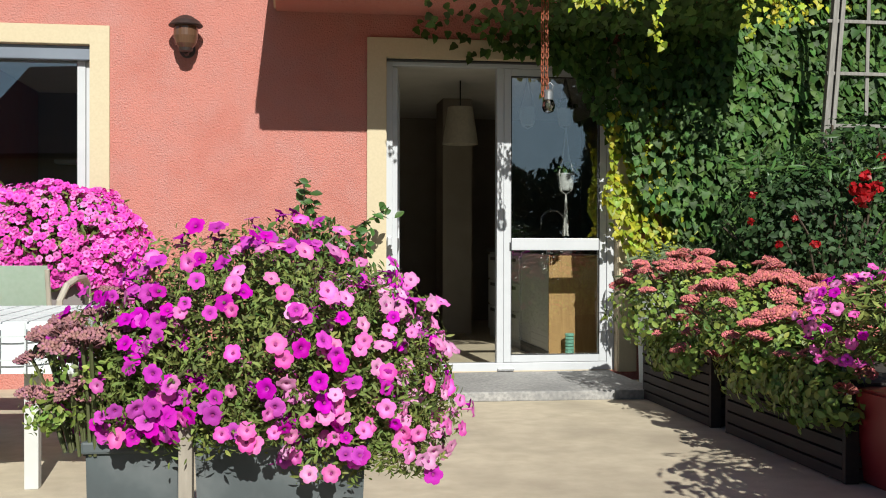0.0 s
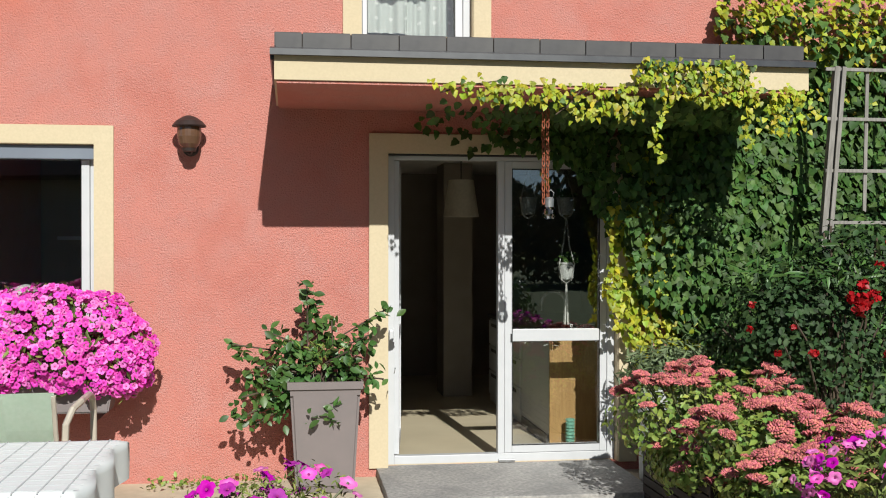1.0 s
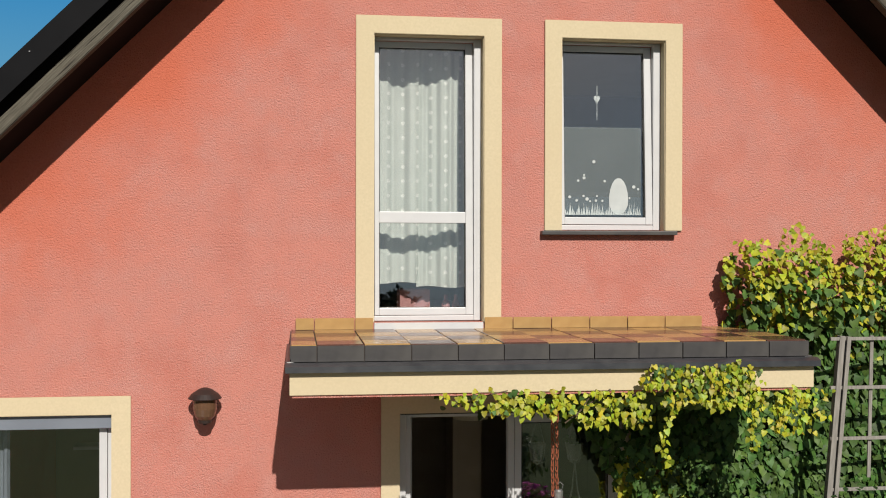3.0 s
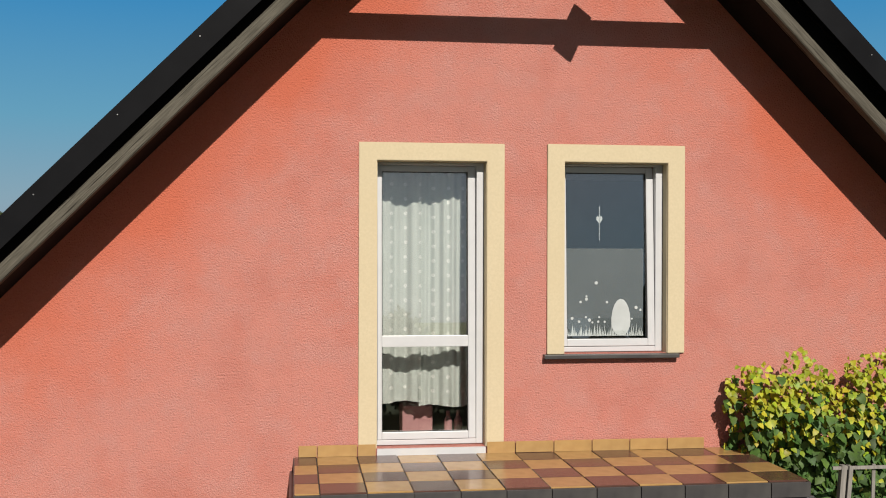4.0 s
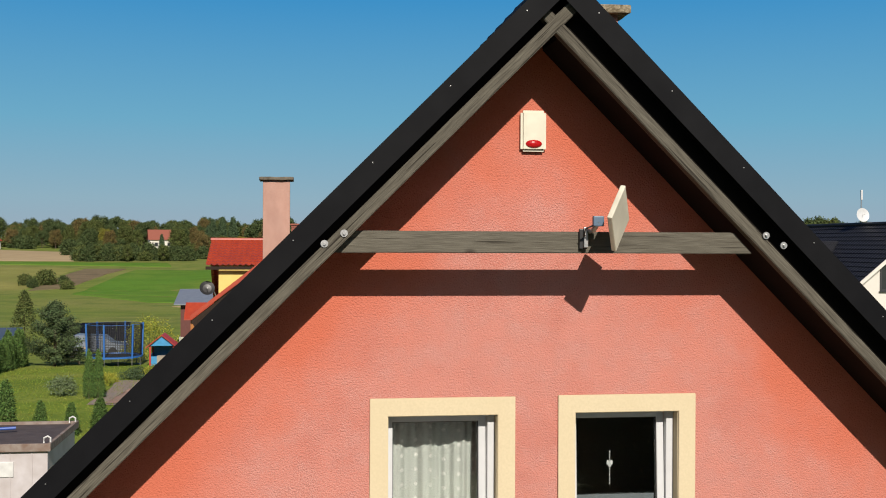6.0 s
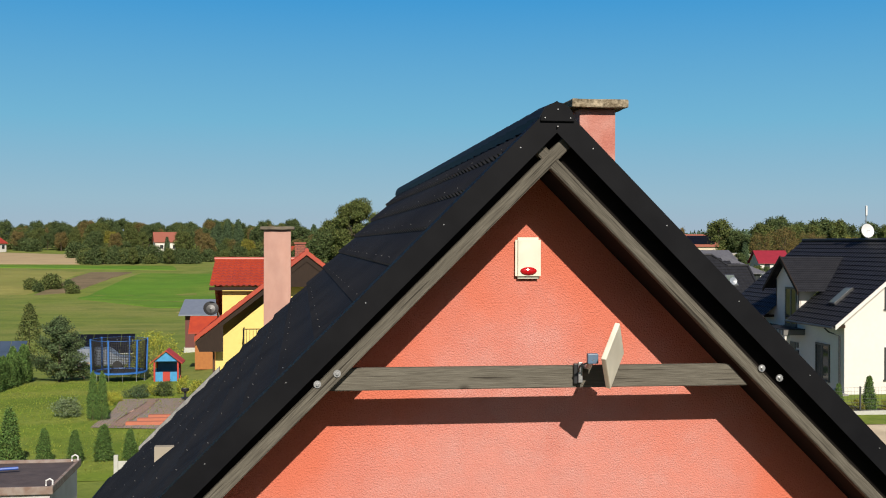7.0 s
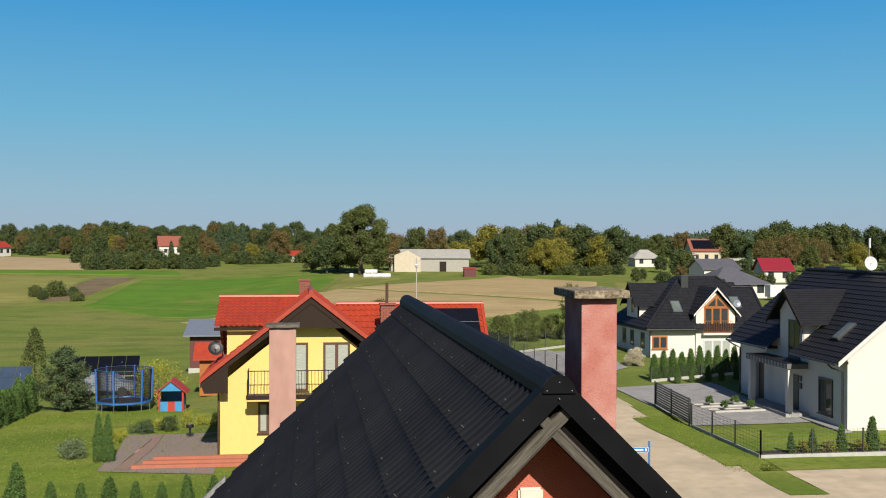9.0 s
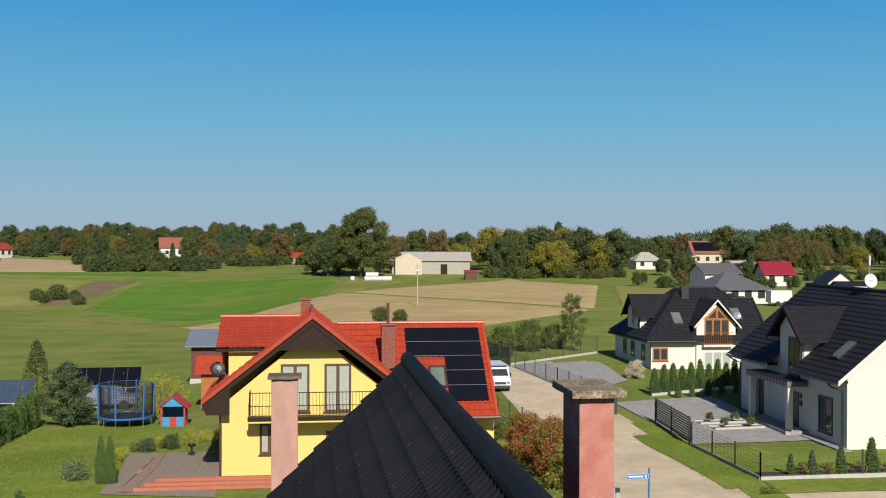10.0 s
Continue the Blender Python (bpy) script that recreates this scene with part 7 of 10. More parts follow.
part("dormer_fascia", lbox(-5.75, -1.6, 41.35, 41.42, 5.18, 5.32), M["brown_board"], yh)
part("verge", prism([(0, 0), (-4.35, -3.95), (-4.35, -4.15), (0, -0.2)], 0.14, Matrix.Translation(rel(7.05, 45.2, 6.16)) @ pose(0, 0, 0, 0, 0, 90)), M["red_tile"], yh)
part("eaves_gutter", tube([rel(2.2, 40.85, 2.12), rel(7.1, 40.85, 2.12)], 0.07, 8), M["brown_frame"], yh)
for x0, x1, z, y in ((-5.8, -1.5, 6.52, 45.02), (-0.2, 7.05, 6.14, 45.22)):
    part("ridge_tiles", tube([rel(x, y, z) for x in np.linspace(x0, x1, 12)], 0.10, 8), M["red_tile"], yh)
part("ridge_tiles", tube([rel(-1.46, y, 6.98) for y in np.linspace(39.5, 45.4, 8)], 0.10, 8), M["red_tile"], yh)
for s in (-1,):
    part("downpipe", tube([rel(-6.05, 39.9, 3.05), rel(-5.9, 40.0, 2.75), rel(-5.45, 40.15, 2.55), rel(-5.45, 40.15, -0.1)], 0.05, 6), M["brown_frame"], yh)


def brick_stack(x0, x1, y0, y1, z0, z1, base):
    part("chimney", lbox(x0, x1, y0, y1, z0, z1, 0.01), M["grout"], yh, "red brick chimney")
    n = int((z1 - z0) / 0.085)
    for k in range(n):
        off = 0.13 * (k % 2)
        x = x0 - off
        while x < x1:
            a, b = max(x + 0.008, x0 - 0.006), min(x + 0.25, x1 + 0.006)
            if b - a > 0.04:
                part("brick", lbox(a, b, y0 - 0.01, y0 + 0.02, z0 + k * 0.085 + 0.006, z0 + (k + 1) * 0.085 - 0.006), M["brick"], yh)
            x += 0.26
    part("chimney_cap", lbox(x0 - 0.05, x1 + 0.05, y0 - 0.05, y1 + 0.05, z1, z1 + 0.08, 0.01), M["brick"], yh)


brick_stack(1.78, 2.46, 42.6, 43.2, 4.2, 6.22, 0)
brick_stack(-2.0, -1.5, 45.8, 46.3, 6.2, 7.25, 0)
part("flue", rod(rel(2.1, 43.0, 6.2), rel(2.1, 43.0, 7.25), 0.07, seg=10), M["brown_frame"], yh)
# solar field on the slope: local coordinates down the slope
sm = Matrix.Translation(rel(3.05, 45.2 - 0.32, 6.10 - 0.24)) @ Matrix.Rotation(math.atan2(3.95, 4.3), 4, "X")
for i in range(2):
    for j in range(5):
        bm = box(0.002 + i * 1.82, 1.818 + i * 1.82, -(j + 1) * 0.915 + 0.012, -j * 0.915 - 0.012, 0.07, 0.105, 0.004)
        if (i, j) in ((0, 2), (0, 3), (0, 4)):
            bm.free()
            continue
        bmesh.ops.transform(bm, matrix=sm, verts=bm.verts)
        part("solar_panel", bm, M["solar"], yh)
for j in range(1, 5):
    bm = box(0 if j < 3 else 1.82, 3.64, -j * 0.915 - 0.011, -j * 0.915 + 0.011, 0.06, 0.098)
    bmesh.ops.transform(bm, matrix=sm, verts=bm.verts)
    part("panel_rail", bm, M["tin_grey"], yh)
bm = ring_frame(0.98, 1.78, -3.75, -2.48, 0.08, -0.12, 0.0)
bmesh.ops.transform(bm, matrix=sm @ Matrix.Rotation(radians(-90), 4, "X"), verts=bm.verts)
part("skylight_frame", bm, M["dark_frame"], yh)
bm = box(1.05, 1.71, -3.68, -2.55, 0.05, 0.085)
bmesh.ops.transform(bm, matrix=sm, verts=bm.verts)
part("skylight", bm, M["sky_pane"], yh)
for x0, x1 in ((-2.84, -1.58), (-0.92, 0.26)):
    glazed(yh, x0 - O.x, x1 - O.x, 2.6 - O.z, 4.73 - O.z, -0.01, "brown_frame", 1, True)
glazed(yh, -3.75 - O.x, -2.9 - O.x, 0.78 - O.z, 2.13 - O.z, -0.01, "brown_frame", 1, True)
glazed(yh, -0.85 - O.x, 0.1 - O.x, 0.78 - O.z, 1.75 - O.z, -0.01, "brown_frame", 1, False)
part("balcony", lbox(-4.18, 1.3, 39.05, 40.19, 2.32, 2.52, 0.01), M["yellow_wall"], yh)
part("balcony_edge", lbox(-4.22, 1.34, 39.0, 39.06, 2.42, 2.60, 0.01), M["brown_board"], yh)
railing(yh, -4.15 - O.x, 1.28 - O.x, 39.1 - O.y, 2.56 - O.z, 3.62 - O.z, M["black_steel"], 0.14)
railing(yh, 39.1 - O.y, 40.15 - O.y, -4.15 - O.x, 2.56 - O.z, 3.62 - O.z, M["black_steel"], 0.14, "x")
dish = thing("satellite_dish", "grey satellite dish on the yellow house", "satellite dish", (-5.75, 42.2, 4.3))
part("reflector", lathe([(0.02, 0), (0.20, 0.025), (0.33, 0.08), (0.34, 0.09), (0.20, 0.04), (0.02, 0.015)], 20, pose(0, 0, 0, 65, 0, 10)), M["black_steel"], dish)
part("arm", rod((0, 0, 0), (0.05, -0.45, 0.05), 0.015, seg=6), M["steel"], dish)
part("mount", tube([(0, 0.02, 0), (0.3, 0.1, -0.1), (0.45, 0.1, -0.5)], 0.025, 6), M["steel"], dish)
patch("patio", "dark red and grey brick paved patio", [(-10.2, 37.4), (-5.3, 36.4), (-5.3, 47.4), (-10.3, 47.6)], M["paver_dark"], 0.05, 10, category="patio")
for k in range(3):
    st = thing("patio_step", "long red brick step edging the patio", "step", (-6.2, 37.9 + 0.75 * k, -0.18 + 0.02 * k), group="patio steps")
    part("course", box(-2.6 + 0.35 * k, 4.0, -0.14, 0.14, 0, 0.14, 0.01), M["paver_red"], st)


# --- grey-roofed neighbour by the road ---
def west_gable(parent, x0, yc, half, top, tip, ridge_x, wall_x, wall_half, wall_z, material, foot):
    """A gabled dormer that faces west: two slopes, verge boards, a front wall and its cheeks."""
    drop = top - tip
    for s in (-1, 1):
        rim = rel(x0, yc, top)
        reach = foot - x0
        sheet("dormer_slope", rim, (ridge_x - x0, 0, 0), (0, s * half, -drop), material, parent, 0.18, 0.10, 0.004, 0.016,
              keep=lambda v, o=rim: v.x - o[0] < (ridge_x - x0) + (reach - (ridge_x - x0)) * min(1, abs(v.y - o[1]) / half) + 0.15)
        part("dormer_verge", prism([(0, top + 0.05), (s * half, tip + 0.05), (s * half, tip - 0.16), (0, top - 0.18)], 0.05, Matrix.Translation(Vector((x0 + 0.03, yc, 0)) - O) @ pose(0, 0, 0, 0, 0, 90)), M["brown_board"], parent)
        part("dormer_cheek", prism([(wall_x, wall_z), (foot + 0.7, tip + drop * (1 - wall_half / half) - 0.1), (wall_x, tip + drop * (1 - wall_half / half) - 0.1)], 0.08, Matrix.Translation(Vector((0, yc + s * (wall_half - 0.04) - 0.04, 0)) - O)), M["white_wall"], parent)
    w = tip + drop * (1 - wall_half / half) - 0.08
    part("dormer_front", prism([(-wall_half, wall_z), (wall_half, wall_z), (wall_half, w), (0, top - 0.1), (-wall_half, w)], 0.12, Matrix.Translation(Vector((wall_x + 0.12, yc, 0)) - O) @ pose(0, 0, 0, 0, 0, 90)), M["white_wall"], parent)


gh = thing("white_house", "white rendered house with a dark tiled roof and dormer", "house", (24.9, 42.7, -0.15))
O = Vector((24.9, 42.7, -0.15))
EZ, RX, RZ, SL = 3.30, 29.3, 7.5, 0.82
part("gable_wall", prism([(0, 0), (8.8, 0), (8.8, 3.85), (4.4, 7.42), (0, 3.85)], 0.4), M["white_wall"], gh)
for y0, y1, z0, z1 in ((43.102, 52.5, -0.15, 3.8), (53.7, 56.0, -0.15, 3.8), (52.502, 53.698, 2.15, 3.8)):
    part("west_wall", lbox(24.9, 25.3, y0, y1, z0, z1), M["white_wall"], gh)
part("back_wall", lbox(25.302, 33.6, 55.6, 56.0, -0.15, 3.8), M["white_wall"], gh)
part("east_wall", lbox(33.3, 33.7, 43.102, 55.598, -0.15, 3.8), M["white_wall"], gh)
ov = rel(RX, 42.15, RZ)
sheet("roof_slope", ov, (0, 14.15, 0), (-5.15, 0, -5.15 * SL), M["black_tile"], gh, 0.36, 0.3, 0.012, 0.035,
      keep=lambda v: not (47.5 - O.y < v.y < 50.35 - O.y and v.x < 25.9 - O.x))
sheet("roof_slope", ov, (0, 14.15, 0), (5.15, 0, -5.15 * SL), M["black_tile"], gh, 0.36, 0.3, 0.012, 0.035)
for s in (-1, 1):
    part("verge_board", prism([(0, RZ + 0.21), (s * 5.15, RZ + 0.21 - 5.15 * SL), (s * 5.15, RZ - 0.02 - 5.15 * SL), (0, RZ - 0.02)], 0.05, pose(4.4, -0.55, 0)), M["white_wall"], gh, "white verge board")
part("ridge_tiles", tube([rel(RX, y, RZ + 0.05) for y in np.linspace(42.15, 56.3, 20)], 0.10, 8), M["black_tile"], gh)
for y0, y1 in ((42.3, 47.5), (50.4, 56.2)):
    part("gutter", tube([rel(24.08, y0, EZ - 0.08), rel(24.08, y1, EZ - 0.08)], 0.065, 8), M["dark_frame"], gh)
    for k in range(int((y1 - y0) / 0.7)):
        part("rafter_tail", lbox(24.18, 24.895, y0 + 0.3 + 0.7 * k, y0 + 0.4 + 0.7 * k, EZ - 0.12, EZ + 0.02), M["brown_board"], gh)
part("downpipe", tube([rel(24.1, 43.2, 3.15), rel(24.3, 43.15, 2.95), rel(24.84, 43.1, 2.75), rel(24.84, 43.1, 0)], 0.045, 6), M["dark_frame"], gh)
part("downpipe", tube([rel(24.1, 55.9, 3.15), rel(24.4, 55.9, 2.95), rel(24.84, 55.9, 2.75), rel(24.84, 55.9, 0)], 0.045, 6), M["dark_frame"], gh)
west_gable(gh, 24.45, 49.05, 2.2, 6.62, 4.78, 28.1, 24.9, 1.4, 3.80, M["black_tile"], 25.95)
glazed(gh, 47.85 - O.y, 49.25 - O.y, 2.85 - O.z, 4.95 - O.z, -0.02, "dark_frame", 1, False, "x")
glazed(gh, 44.17 - O.y, 45.68 - O.y, 0.35 - O.z, 2.22 - O.z, -0.02, "dark_frame", 1, False, "x")
part("side_door", lbox(25.10, 25.15, 52.5, 53.7, -0.1, 2.15, 0.005), M["brown_frame"], gh, "dark brown door in a recess")
part("entrance_door", lbox(24.86, 24.92, 48.0, 49.0, 0.05, 2.0, 0.005), M["dark_frame"], gh, "dark entrance door")
part("porch_roof", lbox(23.7, 24.897, 46.9, 52.3, 2.46, 2.74, 0.02), M["paver_grey"], gh, "flat porch roof with a grey fascia")
part("porch_cover", lbox(23.68, 24.895, 46.88, 52.32, 2.744, 2.79, 0.01), M["black_tile"], gh)
part("porch_column", lbox(23.8, 24.1, 47.0, 47.3, 0, 2.46, 0.01), M["white_wall"], gh)
part("porch_column", lbox(23.8, 24.1, 51.9, 52.2, 0, 2.46, 0.01), M["white_wall"], gh)
part("porch_slab", lbox(23.6, 24.895, 46.8, 52.6, -0.15, 0.10, 0.01), M["paver_grey"], gh)
part("plinth", lbox(24.3, 24.88, 42.2, 46.7, -0.15, -0.04, 0.01), M["paver_grey"], gh)
part("wall_lamp", lbox(24.80, 24.9, 53.2, 53.4, 2.3, 2.48, 0.02), M["dark_frame"], gh)
part("letter_box", lbox(24.82, 24.9, 47.6, 47.9, 1.3, 1.6, 0.01), M["dark_frame"], gh)
part("meter_box", lbox(24.84, 24.9, 47.65, 47.85, 1.72, 2.0, 0.01), M["dark_frame"], gh)
sk = Matrix.Translation(rel(25.75, 44.65, RZ - (RX - 25.75) * SL + 0.02)) @ pose(0, 0, 0, 0, -math.degrees(math.atan(SL)), 0)
bm = box(-0.65, 0.65, -0.36, 0.36, 0.0, 0.12, 0.01)
bmesh.ops.transform(bm, matrix=sk, verts=bm.verts)
part("skylight_frame", bm, M["dark_frame"], gh)
bm = box(-0.58, 0.58, -0.29, 0.29, 0.121, 0.13)
bmesh.ops.transform(bm, matrix=sk, verts=bm.verts)
part("skylight", bm, M["sky_pane"], gh)
for z0, z1 in ((0.6, 2.2), (4.1, 5.6)):
    glazed(gh, 27.0 - O.x, 28.5 - O.x, z0 - O.z, z1 - O.z, -0.01, "dark_frame", 1)
part("antenna_mast", rod(rel(RX, 48.7, 7.4), rel(RX, 48.7, 9.35), 0.03, seg=6), M["steel"], gh)
part("antenna", lbox(RX - 0.05, RX + 0.05, 48.62, 48.72, 8.9, 9.45, 0.02), M["white_pvc"], gh)
dish = thing("satellite_dish", "white satellite dish on the roof ridge", "satellite dish", (29.3, 48.6, 8.05))
part("reflector", lathe([(0.02, 0), (0.2, 0.02), (0.38, 0.07), (0.39, 0.08), (0.2, 0.035), (0.02, 0.012)], 20, pose(0, 0, 0, 80, 0, 5)), M["white_pvc"], dish)
part("arm", rod((0, 0, 0), (0.0, -0.3, 0.03), 0.012, seg=6), M["steel"], dish)

# --- white house with the oak balcony window ---
wh = thing("white_house", "white house with a black roof and an oak-framed balcony gable", "house", (30.3, 74.0, 0.1))
O = Vector((30.3, 74.0, 0.1))
part("main_wall", lbox(25.1, 34.4, 74.2, 84.0, 0.1, 2.7), M["white_wall"], wh)
part("gable_wall", prism([(-1.55, 0), (1.65, 0), (1.65, 3.6), (0.05, 5.2), (-1.55, 3.6)], 3.0, pose(0, 0, 0)), M["white_wall"], wh)
for s, e in ((-1, 1.9), (1, 1.95)):
    sheet("gable_roof", rel(30.33, 73.6, 5.66), (0, 4.5, 0), (s * e, 0, -e * 1.12), M["black_tile"], wh, 0.36, 0.3)
    part("verge_board", prism([(0, 5.58), (s * e, 5.58 - e * 1.12), (s * e, 5.42 - e * 1.12), (0, 5.41)], 0.05, pose(0.03, -0.42, 0)), M["white_wall"], wh)
for nm, ring in (("main_roof", ((24.6, 73.6, 2.47), (34.75, 73.6, 2.47), (34.75, 77.35, 5.5), (33.0, 77.35, 5.5), (32.0, 78.4, 6.35), (29.0, 78.4, 6.35))),
                 ("west_roof", ((24.6, 84.6, 2.3), (24.6, 73.6, 2.47), (29.0, 78.4, 6.35), (29.0, 80.0, 6.35))),
                 ("back_roof", ((34.75, 84.6, 2.4), (24.6, 84.6, 2.3), (29.0, 80.0, 6.35), (32.0, 80.0, 6.35))),
                 ("wing_roof", ((33.0, 77.35, 5.5), (34.75, 77.35, 5.5), (34.75, 81.1, 2.47), (33.0, 81.1, 2.47))),
                 ("east_roof", ((32.0, 80.0, 6.35), (32.0, 78.4, 6.35), (33.0, 77.35, 5.5), (34.75, 84.6, 2.4))),
                 ("top_roof", ((29.0, 78.4, 6.35), (32.0, 78.4, 6.35), (32.0, 80.0, 6.35), (29.0, 80.0, 6.35)))):
    slab_roof(nm, [rel(*p) for p in ring], 0.16, M["black_tile"], wh)
sheet("tiled_slope", rel(24.6, 78.4, 6.375), (10.15, 0, 0), (0, -4.8, -3.88), M["black_tile"], wh, 0.36, 0.3, 0.012, 0.03,
      keep=lambda v: v.x + O.x > 24.62 + 0.917 * (v.y + O.y - 73.6) and v.x + O.x < 34.74 - max(0, v.y + O.y - 77.35) * 2.6)
sheet("tiled_slope", rel(29.0, 73.6, 6.375), (0, 11.0, 0), (-4.4, 0, -3.9), M["black_tile"], wh, 0.36, 0.3, 0.012, 0.03,
      keep=lambda v: v.x + O.x < 24.58 + 0.917 * (v.y + O.y - 73.6) and v.x + O.x < 24.6 + 0.95 * (84.6 - v.y - O.y))
part("wing_gable", prism([(0, 2.6), (7.4, 2.6), (3.7, 5.3)], 0.3, pose(34.3 - O.x, 73.7 - O.y, -O.z, 0, 0, 90)), M["white_wall"], wh)
for ring in (((29.0, 78.4, 6.41), (32.0, 78.4, 6.41), (33.0, 77.35, 5.56), (34.8, 77.35, 5.56)), ((34.72, 73.6, 2.52), (34.72, 77.35, 5.55))):
    part("ridge_tiles", tube([rel(*p) for p in ring], 0.10, 8), M["black_tile"], wh)
part("hip_tiles", tube([rel(24.6, 73.6, 2.53), rel(29.0, 78.4, 6.42)], 0.11, 8), M["black_tile"], wh)
west_gable(wh, 24.8, 79.2, 2.05, 5.85, 4.0, 28.5, 25.2, 1.5, 2.9, M["black_tile"], 26.5)
glazed(wh, 78.6 - O.y, 79.5 - O.y, 3.3 - O.z, 4.6 - O.z, 25.18 - O.x, "white_pvc", 0, False, "x")
for y in (75.6, 78.4, 80.6):
    glazed(wh, y - O.y, y + 0.9 - O.y, 0.8 - O.z, 2.0 - O.z, 25.08 - O.x, "dark_frame", 0, False, "x")
part("chimney", lbox(28.7, 29.3, 77.3, 77.9, 4.6, 6.5, 0.01), M["dark_frame"], wh)
glazed(wh, 29.40 - O.x, 31.42 - O.x, 2.2 - O.z, 4.1 - O.z, -0.01, "oak_frame", 2, False, sill=False)
part("window_head", prism([(-0.95, 4.02), (1.15, 4.02), (0.1, 5.0)], 0.04, pose(0, -0.03, 0)), M["oak_frame"], wh)
part("head_pane", prism([(-0.60, 4.10), (0.02, 4.10), (0.02, 4.72)], 0.02, pose(0, -0.045, 0)), M["dark_glass"], wh)
part("head_pane", prism([(0.18, 4.10), (0.80, 4.10), (0.18, 4.72)], 0.02, pose(0, -0.045, 0)), M["dark_glass"], wh)
part("balcony", lbox(29.2, 31.6, 73.55, 74.0, 1.95, 2.1), M["white_wall"], wh)
railing(wh, 29.25 - O.x, 31.55 - O.x, -0.42, 2.1 - O.z, 3.05 - O.z, M["oak_frame"], 0.14)
glazed(wh, 29.35 - O.x, 31.6 - O.x, 0.15 - O.z, 1.55 - O.z, -0.01, "white_pvc", 2, True, sill=False)
glazed(wh, 25.25 - O.x, 26.5 - O.x, 0.85 - O.z, 1.85 - O.z, 0.185, "oak_frame", 1, False)
for x, y, z, tx in ((27.65, 75.55, 4.02, 0), (32.7, 75.9, 4.32, 0)):
    bm = box(-0.4, 0.4, -0.65, 0.65, 0.0, 0.14, 0.01)
    m = Matrix.Translation(rel(x, y, z)) @ pose(0, 0, 0, 39, 0, 0)
    bmesh.ops.transform(bm, matrix=m, verts=bm.verts)
    part("skylight_frame", bm, M["alu"], wh)
    bm = box(-0.33, 0.33, -0.57, 0.57, 0.141, 0.15)
    bmesh.ops.transform(bm, matrix=m, verts=bm.verts)
    part("skylight", bm, M["sky_pane"], wh)
part("gutter", tube([rel(24.6, 73.55, 2.38), rel(28.6, 73.55, 2.38)], 0.06, 6), M["dark_frame"], wh)
part("downpipe", tube([rel(24.9, 73.6, 2.35), rel(25.05, 74.1, 2.0), rel(25.05, 74.12, 0.1)], 0.05, 6), M["dark_frame"], wh)
dish = thing("satellite_dish", "white satellite dish beside the balcony gable", "satellite dish", (31.95, 73.7, 4.4))
part("reflector", lathe([(0.02, 0), (0.18, 0.02), (0.29, 0.07), (0.30, 0.08), (0.02, 0.02)], 18, pose(0, 0, 0, 75, 0, 0)), M["tin_grey"], dish)
part("bracket", tube([(0, 0.05, -0.02), (0, 0.3, -0.1), (0, 0.35, -0.8)], 0.02, 6), M["steel"], dish)


# ---- fields and road ----
patch("tan_field", "pale harvested field on the far slope", [(-110.7, 398), (-75.8, 380), (-64.4, 319), (-92, 319)], M["tan_field"], 0.15)
patch("straw_meadow", "straw-coloured mown meadow", [(-92, 304), (-56.3, 287), (-57.5, 225), (-78, 214)], M["olive_field"], 0.12)
patch("grass_strip", "bright green grass strip between two fields", [(-95, 318), (-36, 312), (-33, 294), (-92, 306)], M["green_field"], 0.13)
patch("ploughed_strip", "brown ploughed strip of earth", [(-56.3, 287), (-45, 287), (-49.8, 231), (-57, 222)], M["plough"], 0.16)
patch("green_crop_field", "bright green sown field", [(-44.6, 285), (9.0, 272), (0.6, 184), (-47.8, 216)], M["green_field"], 0.14)
patch("green_crop_field", "bright green lower edge of the sown field", [(-47.8, 216), (0.6, 184), (-8, 180), (-26.4, 182)], M["green_field"], 0.13)
patch("stubble_field", "golden stubble field beyond the houses", [(4.5, 199), (51, 268), (63, 225), (40, 140)], M["stubble"], 0.16)
patch("stubble_field", "golden stubble field behind the yellow house", [(4.5, 199.2), (40, 140), (12, 104), (-24, 172)], M["stubble"], 0.14)
patch("rough_edge", "dry rough grass along the field edge", [(9, 270), (22, 252), (6, 198), (1, 184)], M["olive_field"], 0.17)
patch("rough_edge", "rough weedy ground between stubble and houses", [(44, 147), (64, 222), (80, 205), (46, 118)], M["olive_field"], 0.15)
patch("lawn", "mown garden lawn", [(-22, 27), (-4.6, 27), (-4.6, 58), (-22, 62)], M["lawn"], 0.02, 16)
patch("lawn", "clipped front lawn behind a wire fence", [(17.9, 36.7), (40, 36.9), (40, 42.5), (17.9, 44.3)], M["lawn"], 0.03, 12)
patch("road", "pale sandy village road", [(9.6, 5), (16.6, 5), (16.6, 52), (10.6, 52)], M["sand_road"], 0.03, 20, category="road")
patch("road", "pale sandy end of the village road", [(10.6, 52), (16.6, 52), (15.4, 78), (12.2, 78)], M["sand_road"], 0.032, 16, category="road")
patch("road_verge", "grassy verge along the road", [(16.1, 30), (17.7, 30), (17.7, 51), (16.4, 51)], M["lawn"], 0.05, 12, category="verge")
patch("sandy_yard", "sandy bare ground beside the road", [(16.0, 20), (40, 20), (40, 35.5), (16.2, 35.8)], M["sand_road"], 0.028, 12, category="yard")
patch("driveway", "grey paved driveway", [(18.0, 45), (24.6, 45.5), (24.6, 60), (17.2, 58.6)], M["paver_grey"], 0.05, 12, category="driveway")
patch("driveway", "grey paved yard beside the far house", [(15.8, 62), (21.5, 68), (22.2, 82), (14.6, 78)], M["paver_grey"], 0.05, 12, category="driveway")
